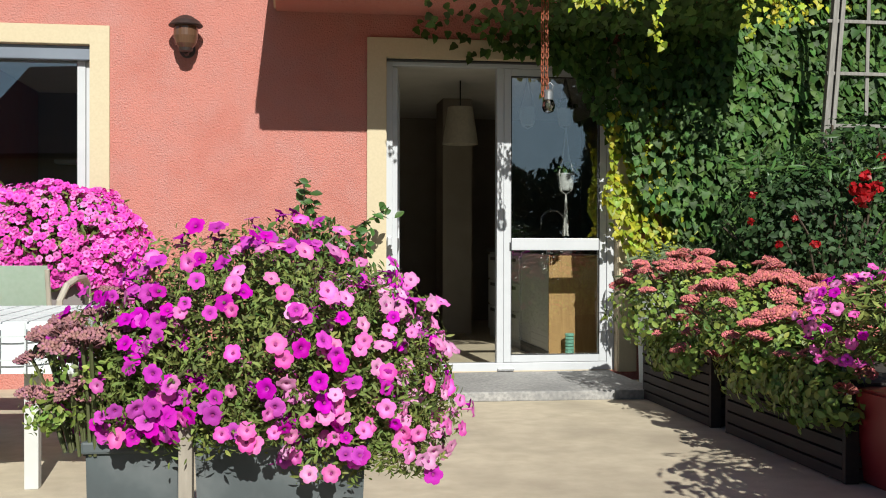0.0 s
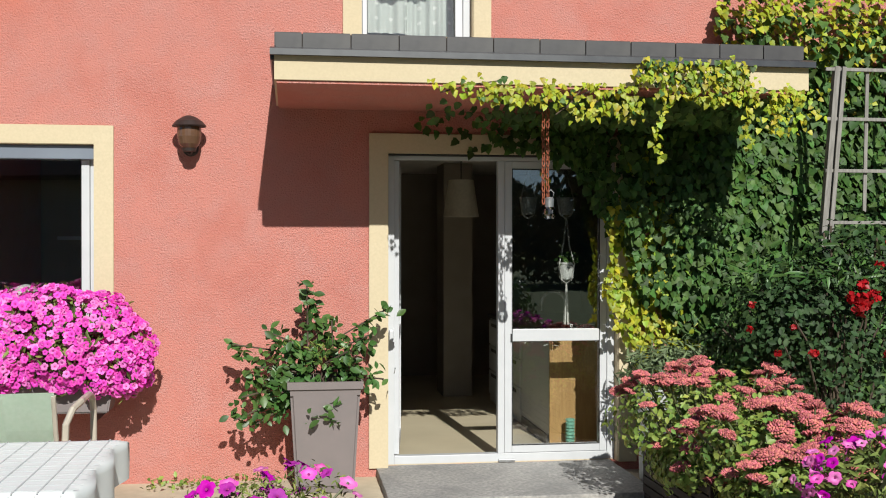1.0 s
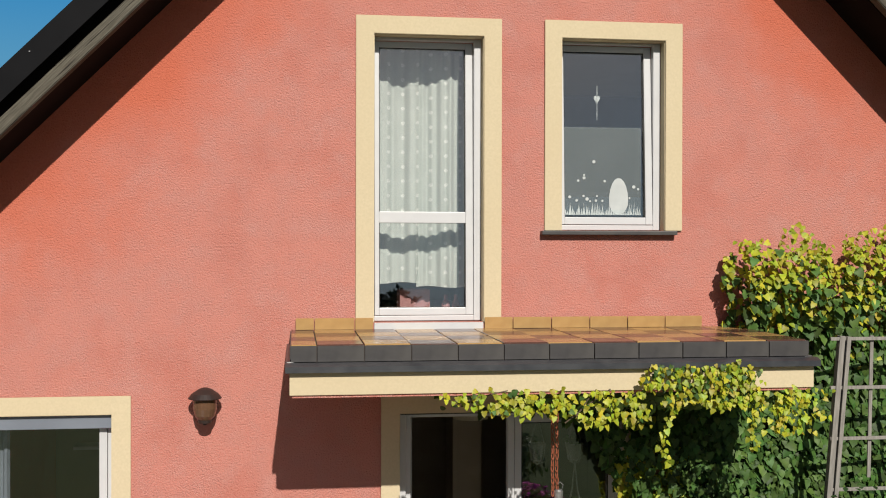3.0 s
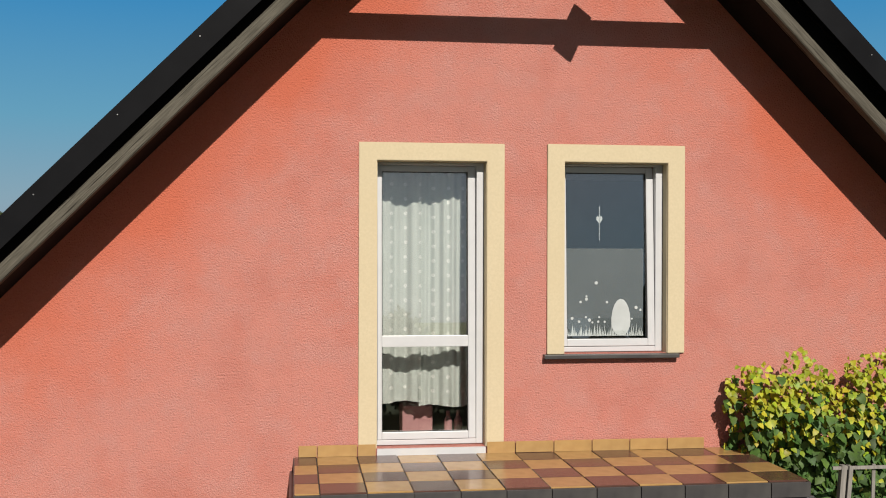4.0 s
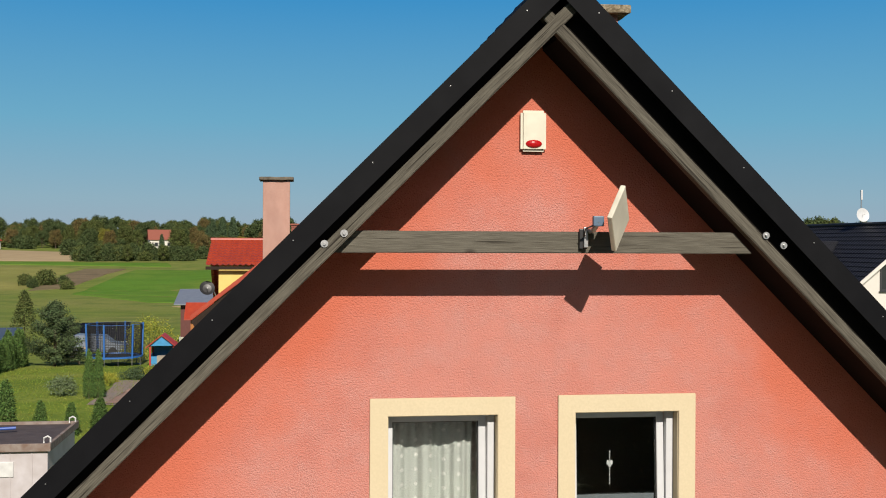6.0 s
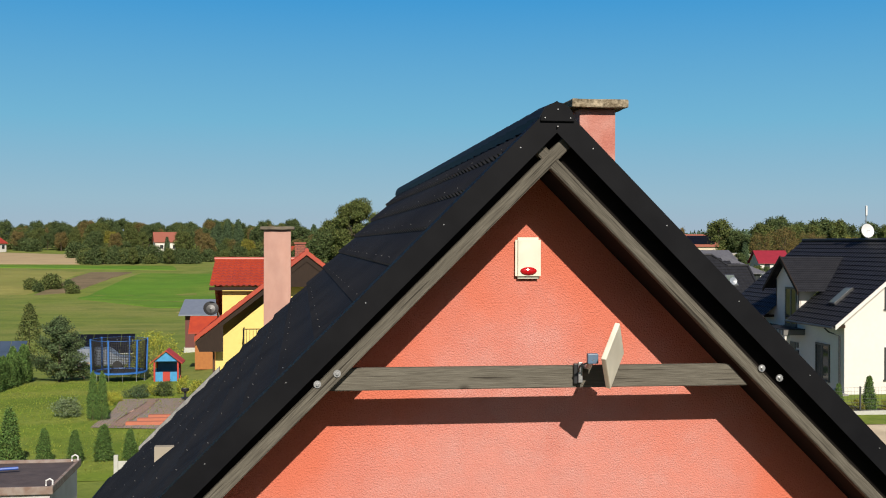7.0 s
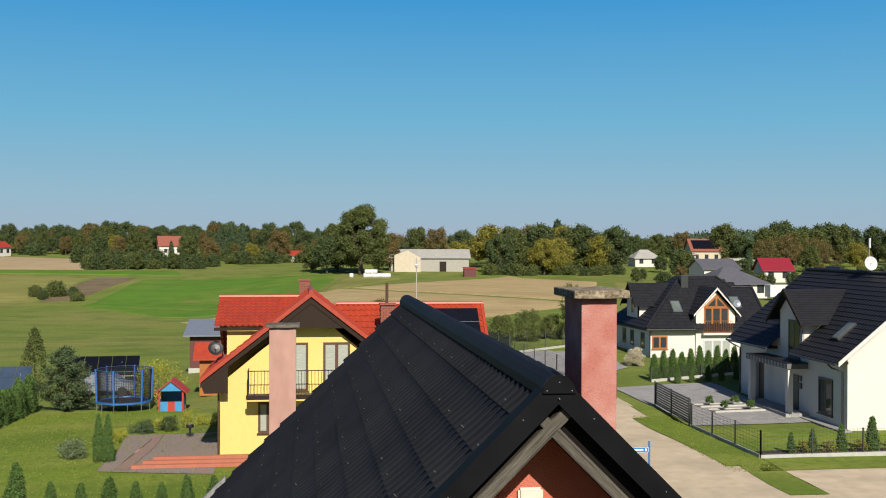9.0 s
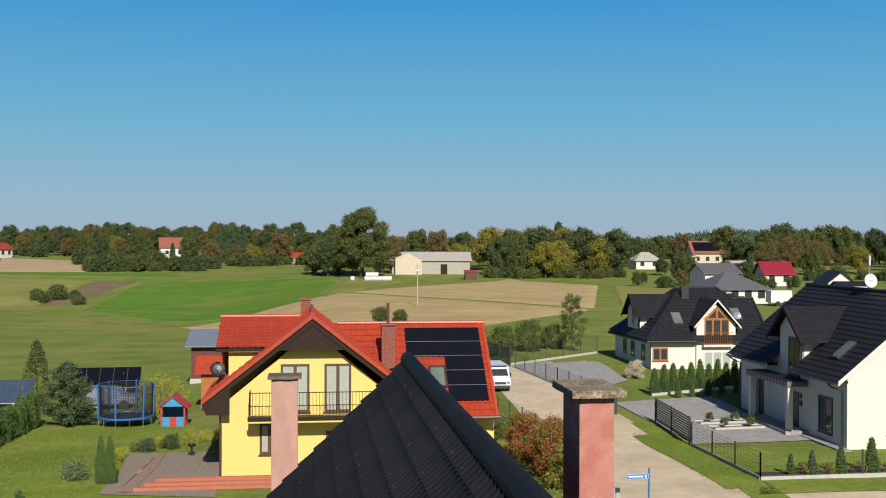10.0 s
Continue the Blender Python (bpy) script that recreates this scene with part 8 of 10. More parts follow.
patch("flower_strip", "bark-mulched planting strip along the fence", [(18.0, 36.8), (30, 36.9), (30, 38.3), (18.0, 38.0)], M["soil"], 0.06, 8, category="flower bed")

# ---- trees ----


def tree(name, label, category, h, w, material, clump=0.5, n=900, trunk=0.30, seed=0, lobes=9, open_crown=0.0, low=0.25):
    """A tapered trunk with limbs, and a crown of many leaf clumps gathered round the limbs' ends."""
    r = np.random.default_rng(seed)
    t = thing(name, label, category)
    bm = rod((0, 0, -0.3), (0, 0, h * 0.45), trunk, trunk * 0.55, 8)
    ctr = []
    for k in range(lobes):
        a = 2.4 * k + r.uniform(-0.3, 0.3)
        f = (k + 0.5) / lobes
        z = h * (low + (0.90 - low) * f)
        rad = w * 0.5 * math.sqrt(max(0.05, 1 - ((f - 0.42) / 0.64) ** 2)) * r.uniform(0.5, 0.85)
        c = Vector((rad * math.cos(a), rad * math.sin(a), z))
        ctr.append((c, w * r.uniform(0.17, 0.27) * min(1.0, 3.4 / math.sqrt(lobes)) ))
        rod((0, 0, h * r.uniform(0.2, 0.42)), c, trunk * 0.32, trunk * 0.06, 6, bm)
    ctr.append((Vector((0, 0, h * 0.80)), w * 0.22))
    part("trunk", bm, M["bark"], t)
    P, N = [], []
    per = n // len(ctr)
    for i, (c, rad) in enumerate(ctr):
        d = r.normal(size=(per, 3))
        d /= np.linalg.norm(d, axis=1, keepdims=True)
        q = (0.45 + 0.6 * r.random(per))[:, None] * (1 + 0.35 * np.array([noise.noise(Vector(x * 2.1) + Vector((seed * 3 + i, 0, 0))) for x in d]))[:, None]
        P.append(np.array(c) + d * q * rad * (1, 1, 0.85))
        N.append(d + r.normal(0, 0.5, d.shape) + (0, 0, 0.4))
    P, N = np.concatenate(P), np.concatenate(N)
    if open_crown:
        keep = r.random(len(P)) > open_crown
        P, N = P[keep], N[keep]
    strew("crown", LEAF_FAR, P, N, clump * r.uniform(0.7, 1.3, len(P)), M[material], t, "", 1.5)
    return t


def conifer(name, label, category, h, w, material, n=700, clump=0.12, seed=0, trunk=0.06):
    r = np.random.default_rng(seed)
    t = thing(name, label, category)
    part("trunk", rod((0, 0, -0.1), (0, 0, h * 0.9), trunk, trunk * 0.2, 7), M["bark"], t)
    f = r.random(n) ** 0.75
    a = r.uniform(0, 2 * math.pi, n)
    rad = w * 0.5 * (1 - f) ** 0.62 * (0.75 + 0.35 * r.random(n)) * (1 + 0.2 * np.sin(a * 3 + f * 9))
    P = np.stack([rad * np.cos(a), rad * np.sin(a), 0.03 * h + f * h * 0.97], 1)
    N = np.stack([np.cos(a), np.sin(a), 0.5 + 0 * a], 1) + r.normal(0, 0.4, (n, 3))
    strew("foliage", LEAF_FAR, P, N, clump * r.uniform(0.7, 1.3, n), M[material], t, "", 1.5)
    return t


def stand(kinds, spots, group, r, lo=0.8, hi=1.2):
    """Copies of a few trees set on the ground at the spots (x, y, scale)."""
    for i, (x, y, s) in enumerate(spots):
        src = kinds[i % len(kinds)] if not isinstance(kinds, dict) else kinds[0]
        q = s * r.uniform(lo, hi)
        c = copy_thing(src, Matrix.LocRotScale((x, y, ground_z(x, y) - 0.1), Euler((0, 0, r.uniform(0, 6.28))), (q * r.uniform(0.9, 1.1), q * r.uniform(0.9, 1.1), q)))
        c["group"] = group


rr = np.random.default_rng(5)
T1 = tree("broadleaf_tree", "dark green broadleaf tree on the field edge", "tree", 11, 8.4, "tree_green", 0.56, 2000, 0.3, 1, lobes=18)
T2 = tree("broadleaf_tree", "olive green broadleaf tree on the field edge", "tree", 10.5, 6.8, "tree_olive", 0.52, 1900, 0.3, 2, lobes=17, low=0.16)
T3 = tree("broadleaf_tree", "yellowing broadleaf tree on the field edge", "tree", 9.5, 7.6, "tree_yellow", 0.52, 1900, 0.3, 3, lobes=16)
T4 = tree("broadleaf_tree", "rust-tinted autumn tree on the field edge", "tree", 11, 7.2, "tree_rust", 0.48, 2300, 0.3, 4, lobes=18, open_crown=0.3)
T5 = tree("broadleaf_tree", "sparse bare-limbed autumn tree", "tree", 11, 8, "tree_rust", 0.36, 2200, 0.28, 6, lobes=22, open_crown=0.5, low=0.35)
B1 = tree("bush", "dark green rounded bush at a field edge", "bush", 3.6, 5, "tree_green", 0.55, 650, 0.1, 8, low=0.05)
B2 = tree("bush", "olive green shrub at a field edge", "bush", 3.2, 4.4, "tree_olive", 0.5, 650, 0.1, 9, low=0.05)
for src, p in zip((T1, T2, T3, T4, T5, B1, B2), ((-95, 432), (-83, 436), (60, 268), (-10, 352), (128, 272), (-60, 352), (-56, 238))):
    src.matrix_world = pose(p[0], p[1], ground_z(*p) - 0.1)
# far left wood
stand([T1, T2, T2, T3, T2, T1, T4], [(-136 + 6.2 * k + rr.normal(0, 1.5), 428 + rr.normal(0, 9) + (8 if k % 2 else -4), 1.0) for k in range(15)], "trees of the far wood", rr, 0.62, 0.95)
stand([T1, T2], [(-118 + 9 * k, 470 + rr.normal(0, 8), 1.3) for k in range(9)], "trees of the far wood", rr, 0.65, 0.9)
stand([B1, B2, B1], [(-74 + 4.2 * k, 350 + rr.normal(0, 3), 1.0) for k in range(7)], "bushes under the far wood", rr, 0.8, 1.4)
stand([B2, B1], [(-60 + 2.6 * k, 236 + rr.normal(0, 2.5), 0.62) for k in range(5)], "bushes in the field", rr)
# between the far red-roofed house and the great tree
stand([T1, T2, T4, T4, T2, T3, T1, T4, T2, T1], [(-44 + 4.6 * k + rr.normal(0, 1.5), 372 + rr.normal(0, 14), 0.85) for k in range(12)], "trees behind the green field", rr, 0.7, 1.15)
stand([T1, T2, T4], [(-60 + 7 * k, 520 + rr.normal(0, 14), 1.0) for k in range(12)], "trees behind the green field", rr)
stand([B1, B2], [(-30 + 4.5 * k, 338 + rr.normal(0, 4), 1.0) for k in range(9)], "bushes behind the green field", rr)
big = tree("great_oak", "great dark green oak standing over the fields", "tree", 18.4, 13.6, "tree_olive", 0.50, 11000, 0.65, 12, lobes=30, low=0.16)
big.matrix_world = pose(12.5, 270, ground_z(12.5, 270) - 0.1)
stand([T1, T2, T4], [(4, 276, 1.1), (7, 282, 1.15), (21, 284, 0.9), (25, 300, 0.75), (0, 285, 0.9)], "trees beside the oak", rr)
# behind the barn and on to the village
stand([T4, T5, T2, T4, T3, T1, T4], [(24 + 4.6 * k + rr.normal(0, 1.2), 318 + rr.normal(0, 10), 0.95) for k in range(9)], "trees behind the barn", rr)
stand([T1, T2, T2, T1, T3, T2, T1, T3], [(49 + 4.1 * k + rr.normal(0, 0.8), 276 + rr.normal(0, 4), 1.08) for k in range(9)], "trees along the stubble", rr, 0.9, 1.15)
stand([T3, T2, T4, T1], [(50 + 5.0 * k + rr.normal(0, 1), 292 + rr.normal(0, 5), 1.2) for k in range(7)], "trees along the stubble", rr)
stand([B2, B1, B2], [(46 + 3.4 * k, 268 + rr.normal(0, 1.5), 0.75) for k in range(11)], "bushes along the stubble", rr)
stand([T1, B1, T2, B2], [(93 + 4.4 * k, 262 + rr.normal(0, 14), 0.36) for k in range(8)], "village trees", rr)
stand([T5, T2, T5, T5, T3, T5, T4], [(128 + 5.0 * k + rr.normal(0, 1.2), 282 + rr.normal(0, 8), 0.82) for k in range(9)], "autumn trees at the village edge", rr)
stand([T1, T2, T4, T2], [(98 + 7.0 * k + rr.normal(0, 2), 380 + rr.normal(0, 14), 0.8) for k in range(12)], "village trees", rr)
stand([B1, B2], [(92 + 6 * k, 235 + rr.normal(0, 10), 0.7) for k in range(9)], "village bushes", rr)
# low growth and young trees that close the gaps
stand([T2, B1, T1, B2, T4, B1], [(-140 + 3.2 * k + rr.normal(0, 1.0), 412 + rr.normal(0, 7), 0.72 if k % 2 == 0 else 1.3) for k in range(26) if k not in (25, 26, 27)], "undergrowth of the far wood", rr, 0.65, 1.0)
stand([T1, T2, T1], [(-112 + 5.0 * k, 500 + rr.normal(0, 8), 1.25 - 0.02 * abs(k - 6)) for k in range(14)], "trees of the far wood", rr, 0.7, 0.95)
stand([T4, B2, T2, B1, T5, B1], [(-40 + 3.6 * k + rr.normal(0, 1.0), 362 + rr.normal(0, 8), 0.62 if k % 2 == 0 else 1.25) for k in range(15)], "undergrowth behind the green field", rr, 0.8, 1.2)
stand([T1, T2], [(-46 + 6.5 * k, 560 + rr.normal(0, 10), 1.1) for k in range(12)], "trees behind the green field", rr)
stand([B1, T2, B2, T4], [(52 + 3.1 * k + rr.normal(0, 0.8), 283 + rr.normal(0, 3), 1.2 if k % 2 == 0 else 0.7) for k in range(11)], "undergrowth along the stubble", rr)
stand([T1, B1, T4, B2], [(92 + 5.2 * k + rr.normal(0, 1.5), 400 + rr.normal(0, 10), 0.75 if k % 2 == 0 else 1.6) for k in range(20)], "village trees", rr)
P1 = conifer("spruce_tree", "dark pointed spruce above the other trees", "tree", 12, 4.4, "tree_blue", 1300, 0.55, 15, 0.2)
P1.matrix_world = pose(-28, 392, ground_z(-28, 392) - 0.1)
stand([P1], [(-24.5, 396, 1.0), (-32, 400, 0.9), (-33.5, 398, 0.75), (3, 388, 0.8), (71, 300, 1.15), (73, 303, 0.95), (113, 262, 0.6), (-19, 386, 0.7), (-47, 372, 0.55)], "spruces above the wood", rr, 0.9, 1.1)
stand([B1, B2, B1, T2], [(-66 + 2.3 * k + rr.normal(0, 0.5), 324 + rr.normal(0, 2.0), 1.05 if k % 4 < 3 else 0.42) for k in range(15)], "hedge along the tan field", rr, 0.8, 1.25)
stand([T2, B1, T1, B2, T4], [(69 + 2.1 * k + rr.normal(0, 0.8), 226 + rr.normal(0, 9), 0.30 if k % 2 == 0 else 0.6) for k in range(11)], "trees between the village houses", rr, 0.8, 1.2)
stand([B1, T1, B2, P1], [(88 + 3.0 * k + rr.normal(0, 0.8), 204 + rr.normal(0, 8), 0.55 if k % 2 == 0 else 0.24) for k in range(9)], "bushes round the village houses", rr, 0.8, 1.2)
stand([T1, T2, T1, T2, T4], [(-128 + 4.4 * k + rr.normal(0, 1.0), 446 + rr.normal(0, 6), 1.0) for k in range(21)], "trees of the far wood", rr, 0.75, 1.05)
stand([T2, T5, B1, T1, B2, T4], [(133 + 1.6 * k + rr.normal(0, 0.8), 326 + rr.normal(0, 9), 0.42 if k % 3 else 1.1) for k in range(40)], "thicket beyond the village", rr, 0.75, 1.2)
stand([B2, B1, T4], [(117 + 3.4 * k + rr.normal(0, 1.2), 248 + rr.normal(0, 7), 0.7 if k % 3 < 2 else 0.3) for k in range(13)], "hedges beyond the village", rr, 0.75, 1.2)
# distant forest ridge: beyond counting
NF = 26000
P = np.stack([rr.uniform(-620, 1000, NF), rr.uniform(850, 1250, NF), np.zeros(NF)], 1)
far = (P[:, 1] - 850) / 400
hill = 17 * np.exp(-((P[:, 0] / P[:, 1] - 0.415) / 0.085) ** 2) + 5 * np.exp(-((P[:, 0] / P[:, 1] - 0.02) / 0.2) ** 2)
P[:, 2] = [ground_z(p[0], p[1]) for p in P]
P[:, 2] += rr.uniform(0, 5, NF) + hill * far - 8
tagged(strew("far_woods", LEAF_FAR, P, rr.normal(size=P.shape) + (0, -0.5, 0.6), rr.uniform(3.5, 6, NF), M["far_wood"]), "dark forest along the horizon", "forest", kind="stuff")

# ---- garden trees nearer by ----
def pine(name, label, h, w, seed):
    """A young pine: whorls of upswept branches, each a brush of short needle clumps, with gaps between them."""
    r = np.random.default_rng(seed)
    t = thing(name, label, "tree")
    bm = rod((0, 0, -0.2), (0, 0, h * 0.95), 0.11, 0.02, 8)
    P, N = [], []
    for k in range(46):
        f = (k + r.random()) / 46
        a = 2.4 * k + r.uniform(-0.4, 0.4)
        L = w * 0.5 * (1 - f ** 1.6) ** 0.8 * r.uniform(0.62, 1.1)
        z = h * (0.04 + 0.86 * f)
        d = Vector((math.cos(a), math.sin(a), r.uniform(0.15, 0.5) + 0.5 * f))
        tip = Vector((0, 0, z)) + d * L
        rod((0, 0, z), tip, 0.025, 0.008, 5, bm)
        m = int(40 + 60 * L)
        u = r.uniform(0.25, 1.04, m)
        P.append(np.array([0, 0, z]) + np.outer(u, np.array(d) * L) + r.normal(0, 0.09 + 0.05 * L, (m, 3)) * (1, 1, 0.6))
        N.append(np.tile(np.array(d), (m, 1)) + r.normal(0, 0.45, (m, 3)) + (0, 0, 0.5))
    part("trunk", bm, M["bark"], t)
    P, N = np.concatenate(P), np.concatenate(N)
    strew("needles", LEAF_FAR, P, N, 0.125 * r.uniform(0.6, 1.3, len(P)), M["pine_needle"], t, "", 1.5)
    return t


def place(src, x, y, dz=0.0):
    src.matrix_world = pose(x, y, ground_z(x, y) + dz)
    return src


place(pine("pine_tree", "bushy dark green pine in the neighbouring garden", 4.1, 3.7, 21), -15.9, 59.0)
place(conifer("young_spruce", "slim young spruce behind the hedge", "tree", 4.4, 2.2, "tree_olive", 900, 0.17, 22, 0.07), -21.2, 74)
place(tree("hazel_bush", "yellow-leaved hazel bush behind the trampoline", "bush", 2.8, 3.4, "border_yellow", 0.10, 3000, 0.04, 23, lobes=16, low=0.05, open_crown=0.45), -10.9, 62.5)
place(tree("silver_birch", "slender birch with small olive leaves", "tree", 5.6, 2.6, "tree_olive", 0.10, 4600, 0.06, 24, lobes=28, open_crown=0.45, low=0.12), 22.2, 88)
for k, (x, y, s) in enumerate(((15.0, 84, 2.7), (18.2, 88, 2.9), (20.8, 90, 2.3), (13.2, 86, 2.4), (6.9, 118, 2.2), (9.0, 116, 2.0))):
    place(tree("willow_bush", "olive green roadside willow bush", "bush", s, s * 1.05, "tree_olive", 0.11, 3600, 0.05, 30 + k, lobes=22, low=0.05, open_crown=0.35), x, y)
place(tree("smoke_bush", "red and yellow autumn shrub by the road", "bush", 2.7, 2.4, "autumn_leaf", 0.10, 4200, 0.05, 41, lobes=20, low=0.05, open_crown=0.3), 9.0, 38.2)
place(tree("smoke_bush", "russet red autumn shrub by the road", "bush", 2.3, 2.4, "autumn_leaf", 0.10, 3600, 0.05, 42, lobes=18, low=0.05, open_crown=0.3), 8.5, 42.0)
place(tree("green_shrub", "low yellow-green shrub beside the road", "bush", 2.1, 2.2, "tree_yellow", 0.10, 3000, 0.04, 40, lobes=16, low=0.05, open_crown=0.25), 9.2, 35.6)
place(tree("green_shrub", "green garden shrub beside the wire fence", "bush", 1.2, 1.8, "tree_olive", 0.09, 1700, 0.04, 43, lobes=12, low=0.05, open_crown=0.25), 7.9, 47.6)
place(tree("juniper_bush", "low dark juniper bush by the patio", "bush", 0.55, 1.3, "tree_blue", 0.07, 700, 0.03, 44, low=0.05), -9.8, 48.2)
place(tree("juniper_bush", "low dark spreading bush by the patio", "bush", 0.75, 1.0, "tree_green", 0.07, 700, 0.03, 45, low=0.05), -8.6, 48.8)
for k, (x, y, h, w) in enumerate(((-9.2, 49.6, 0.6, 0.9), (-7.8, 49.9, 1.0, 0.8), (-7.1, 50.6, 0.6, 1.0), (-6.3, 50.2, 0.7, 1.1), (-5.7, 50.0, 0.9, 1.0), (-10.6, 46.2, 0.5, 0.7), (-10.7, 44.6, 0.6, 0.8), (-10.8, 42.6, 0.5, 0.6))):
    place(tree("spirea_bush", "small yellow-green border shrub beside the patio", "shrub", h, w, "border_yellow", 0.06, 650, 0.02, 130 + k, lobes=9, low=0.05, open_crown=0.2), x, y)
place(tree("hydrangea", "cream-flowered hydrangea bush beside the driveway", "bush", 1.25, 1.35, "hydrangea", 0.085, 1500, 0.03, 48, low=0.05), 22.3, 69.2)
place(tree("silver_shrub", "low silvery ornamental shrub on the lawn", "shrub", 0.8, 1.3, "leaf_grey", 0.10, 500, 0.025, 49, lobes=9, low=0.25), -11.7, 40.4)

# thuja rows
TH = conifer("thuja", "young conical green thuja in a row", "thuja", 1.9, 0.75, "hedge_green", 1300, 0.095, 51)
place(TH, -11.2, 29.4)
for k, x in enumerate((-10.2, -9.25, -8.35, -7.5, -6.65, -5.8, -4.9, -12.2, -13.2)):
    q = rr.uniform(0.68, 0.95)
    copy_thing(TH, Matrix.LocRotScale((x, 29.6 + 0.22 * (x + 11.2), ground_z(x, 30)), Euler((0, 0, k)), (q * 0.9, q * 0.9, q * rr.uniform(0.66, 0.86))))["group"] = "thuja row behind the fence"
for x, y, s in ((-10.4, 39.5, 1.05), (-10.0, 39.4, 1.05)):
    copy_thing(TH, Matrix.LocRotScale((x, y, ground_z(x, y)), None, (s * 0.62, s * 0.62, s)))
for k in range(11):
    x, y = 21.2 + 0.75 * k, 61.4 + 0.33 * k
    copy_thing(TH, Matrix.LocRotScale((x, y, ground_z(x, y)), Euler((0, 0, k)), (0.92, 0.92, 1.0 * rr.uniform(0.85, 1.08))))["group"] = "thuja row before the far house"
for k, (x, y, s) in enumerate(((19.5, 37.4, 0.5), (20.6, 37.6, 0.55), (21.9, 37.5, 0.65), (23.4, 37.6, 0.8), (24.9, 37.6, 0.6), (22.3, 60.0, 0.6), (23.4, 60.4, 0.5), (24.6, 60.6, 0.6), (25.6, 60.8, 0.55), (26.8, 61.2, 0.6))):
    copy_thing(TH, Matrix.LocRotScale((x, y, ground_z(x, y)), None, (s, s, s)))
for k, (x, y) in enumerate(((20.2, 37.6), (21.3, 37.4), (22.8, 37.5), (24.2, 37.4), (25.6, 37.5))):
    place(tree("border_shrub", "small yellow-green border shrub", "shrub", 0.55, 0.8, "tree_yellow", 0.06, 260, 0.015, 60 + k, lobes=5, low=0.05), x, y)
# dark thujas closing the neighbouring garden
for k in range(11):
    x, y = -17.7 - 0.06 * (k % 3), 49.6 + 0.95 * k
    copy_thing(TH, Matrix.LocRotScale((x - 0.1, y, ground_z(x, y) - 0.05), Euler((0, 0, 1.7 * k)), (1.05, 1.05, rr.uniform(0.95, 1.2))))["group"] = "dark thujas beside the garden"

# grass tufts near the road and lawns
def tufts(name, x0, x1, y0, y1, n, size, material, label):
    P = np.stack([rr.uniform(x0, x1, n), rr.uniform(y0, y1, n), np.zeros(n)], 1)
    P[:, 2] = [ground_z(p[0], p[1]) + 0.02 for p in P]
    N = rr.normal(0, 1, P.shape) * (1, 1, 0.15)
    tagged(strew(name, LEAF_NARROW, P, N, rr.uniform(size * 0.6, size * 1.4, n), M[material], None, "", 0.5, False), label, "grass", kind="stuff")


tufts("lawn_grass", -18, -4.8, 28, 58, 26000, 0.10, "lawn_blade", "uneven grass on the garden lawn")
patch("road_verge", "grass tongue growing over the sandy road", [(15.4, 47.4), (17.2, 47.8), (17.6, 35.2), (15.6, 35.2)], M["lawn"], 0.056, 14, category="verge")
tufts("verge_grass", 15.5, 17.6, 34, 48, 7000, 0.09, "lawn_blade", "rough grass on the road verge")
tufts("roadside_grass", 6.5, 10.6, 30, 66, 12000, 0.15, "lawn_blade", "rough grass beside the road")


# ---- things in the gardens ----

tr = thing("trampoline", "round blue-padded trampoline with a safety net", "trampoline", (-12.5, 59.2, ground_z(-12.5, 59.2)))
seg = 24
part("pad", lathe([(1.55, 0.52), (1.62, 0.54), (1.62, 0.62), (1.36, 0.64), (1.34, 0.58)], 32, closed=False), M["tramp_blue"], tr)
part("mat", lathe([(0.01, 0.57), (1.35, 0.575), (1.35, 0.585), (0.01, 0.58)], 32), M["net"], tr)
for k in range(6):
    a = 2 * math.pi * k / 6 + 0.3
    c, s = math.cos(a), math.sin(a)
    part("pole", rod((1.6 * c, 1.6 * s, 0.5), (1.66 * c, 1.66 * s, 2.55), 0.055, seg=8), M["tramp_blue"], tr)
    part("leg", tube([(1.58 * c, 1.58 * s, 0.54), (1.58 * c, 1.58 * s, 0.02), (1.58 * math.cos(a + 0.5), 1.58 * math.sin(a + 0.5), 0.02), (1.58 * math.cos(a + 0.5), 1.58 * math.sin(a + 0.5), 0.54)], 0.025, 6), M["steel"], tr)
part("top_ring", tube([(1.6 * math.cos(a), 1.6 * math.sin(a), 2.50) for a in np.linspace(0, 2 * math.pi, 33)], 0.012, 6), M["tramp_blue"], tr)
bm = bmesh.new()
for k in range(96):
    a = 2 * math.pi * k / 96
    rod((1.52 * math.cos(a), 1.52 * math.sin(a), 0.62), (1.58 * math.cos(a), 1.58 * math.sin(a), 2.50), 0.012, seg=3, bm=bm)
for z in np.linspace(0.66, 2.50, 20):
    tube([(1.55 * math.cos(a), 1.55 * math.sin(a), z) for a in np.linspace(0, 2 * math.pi, 25)], 0.010, 3, bm)
tagged(part("net", bm, M["net"], tr, "black safety netting"), kind="stuff")

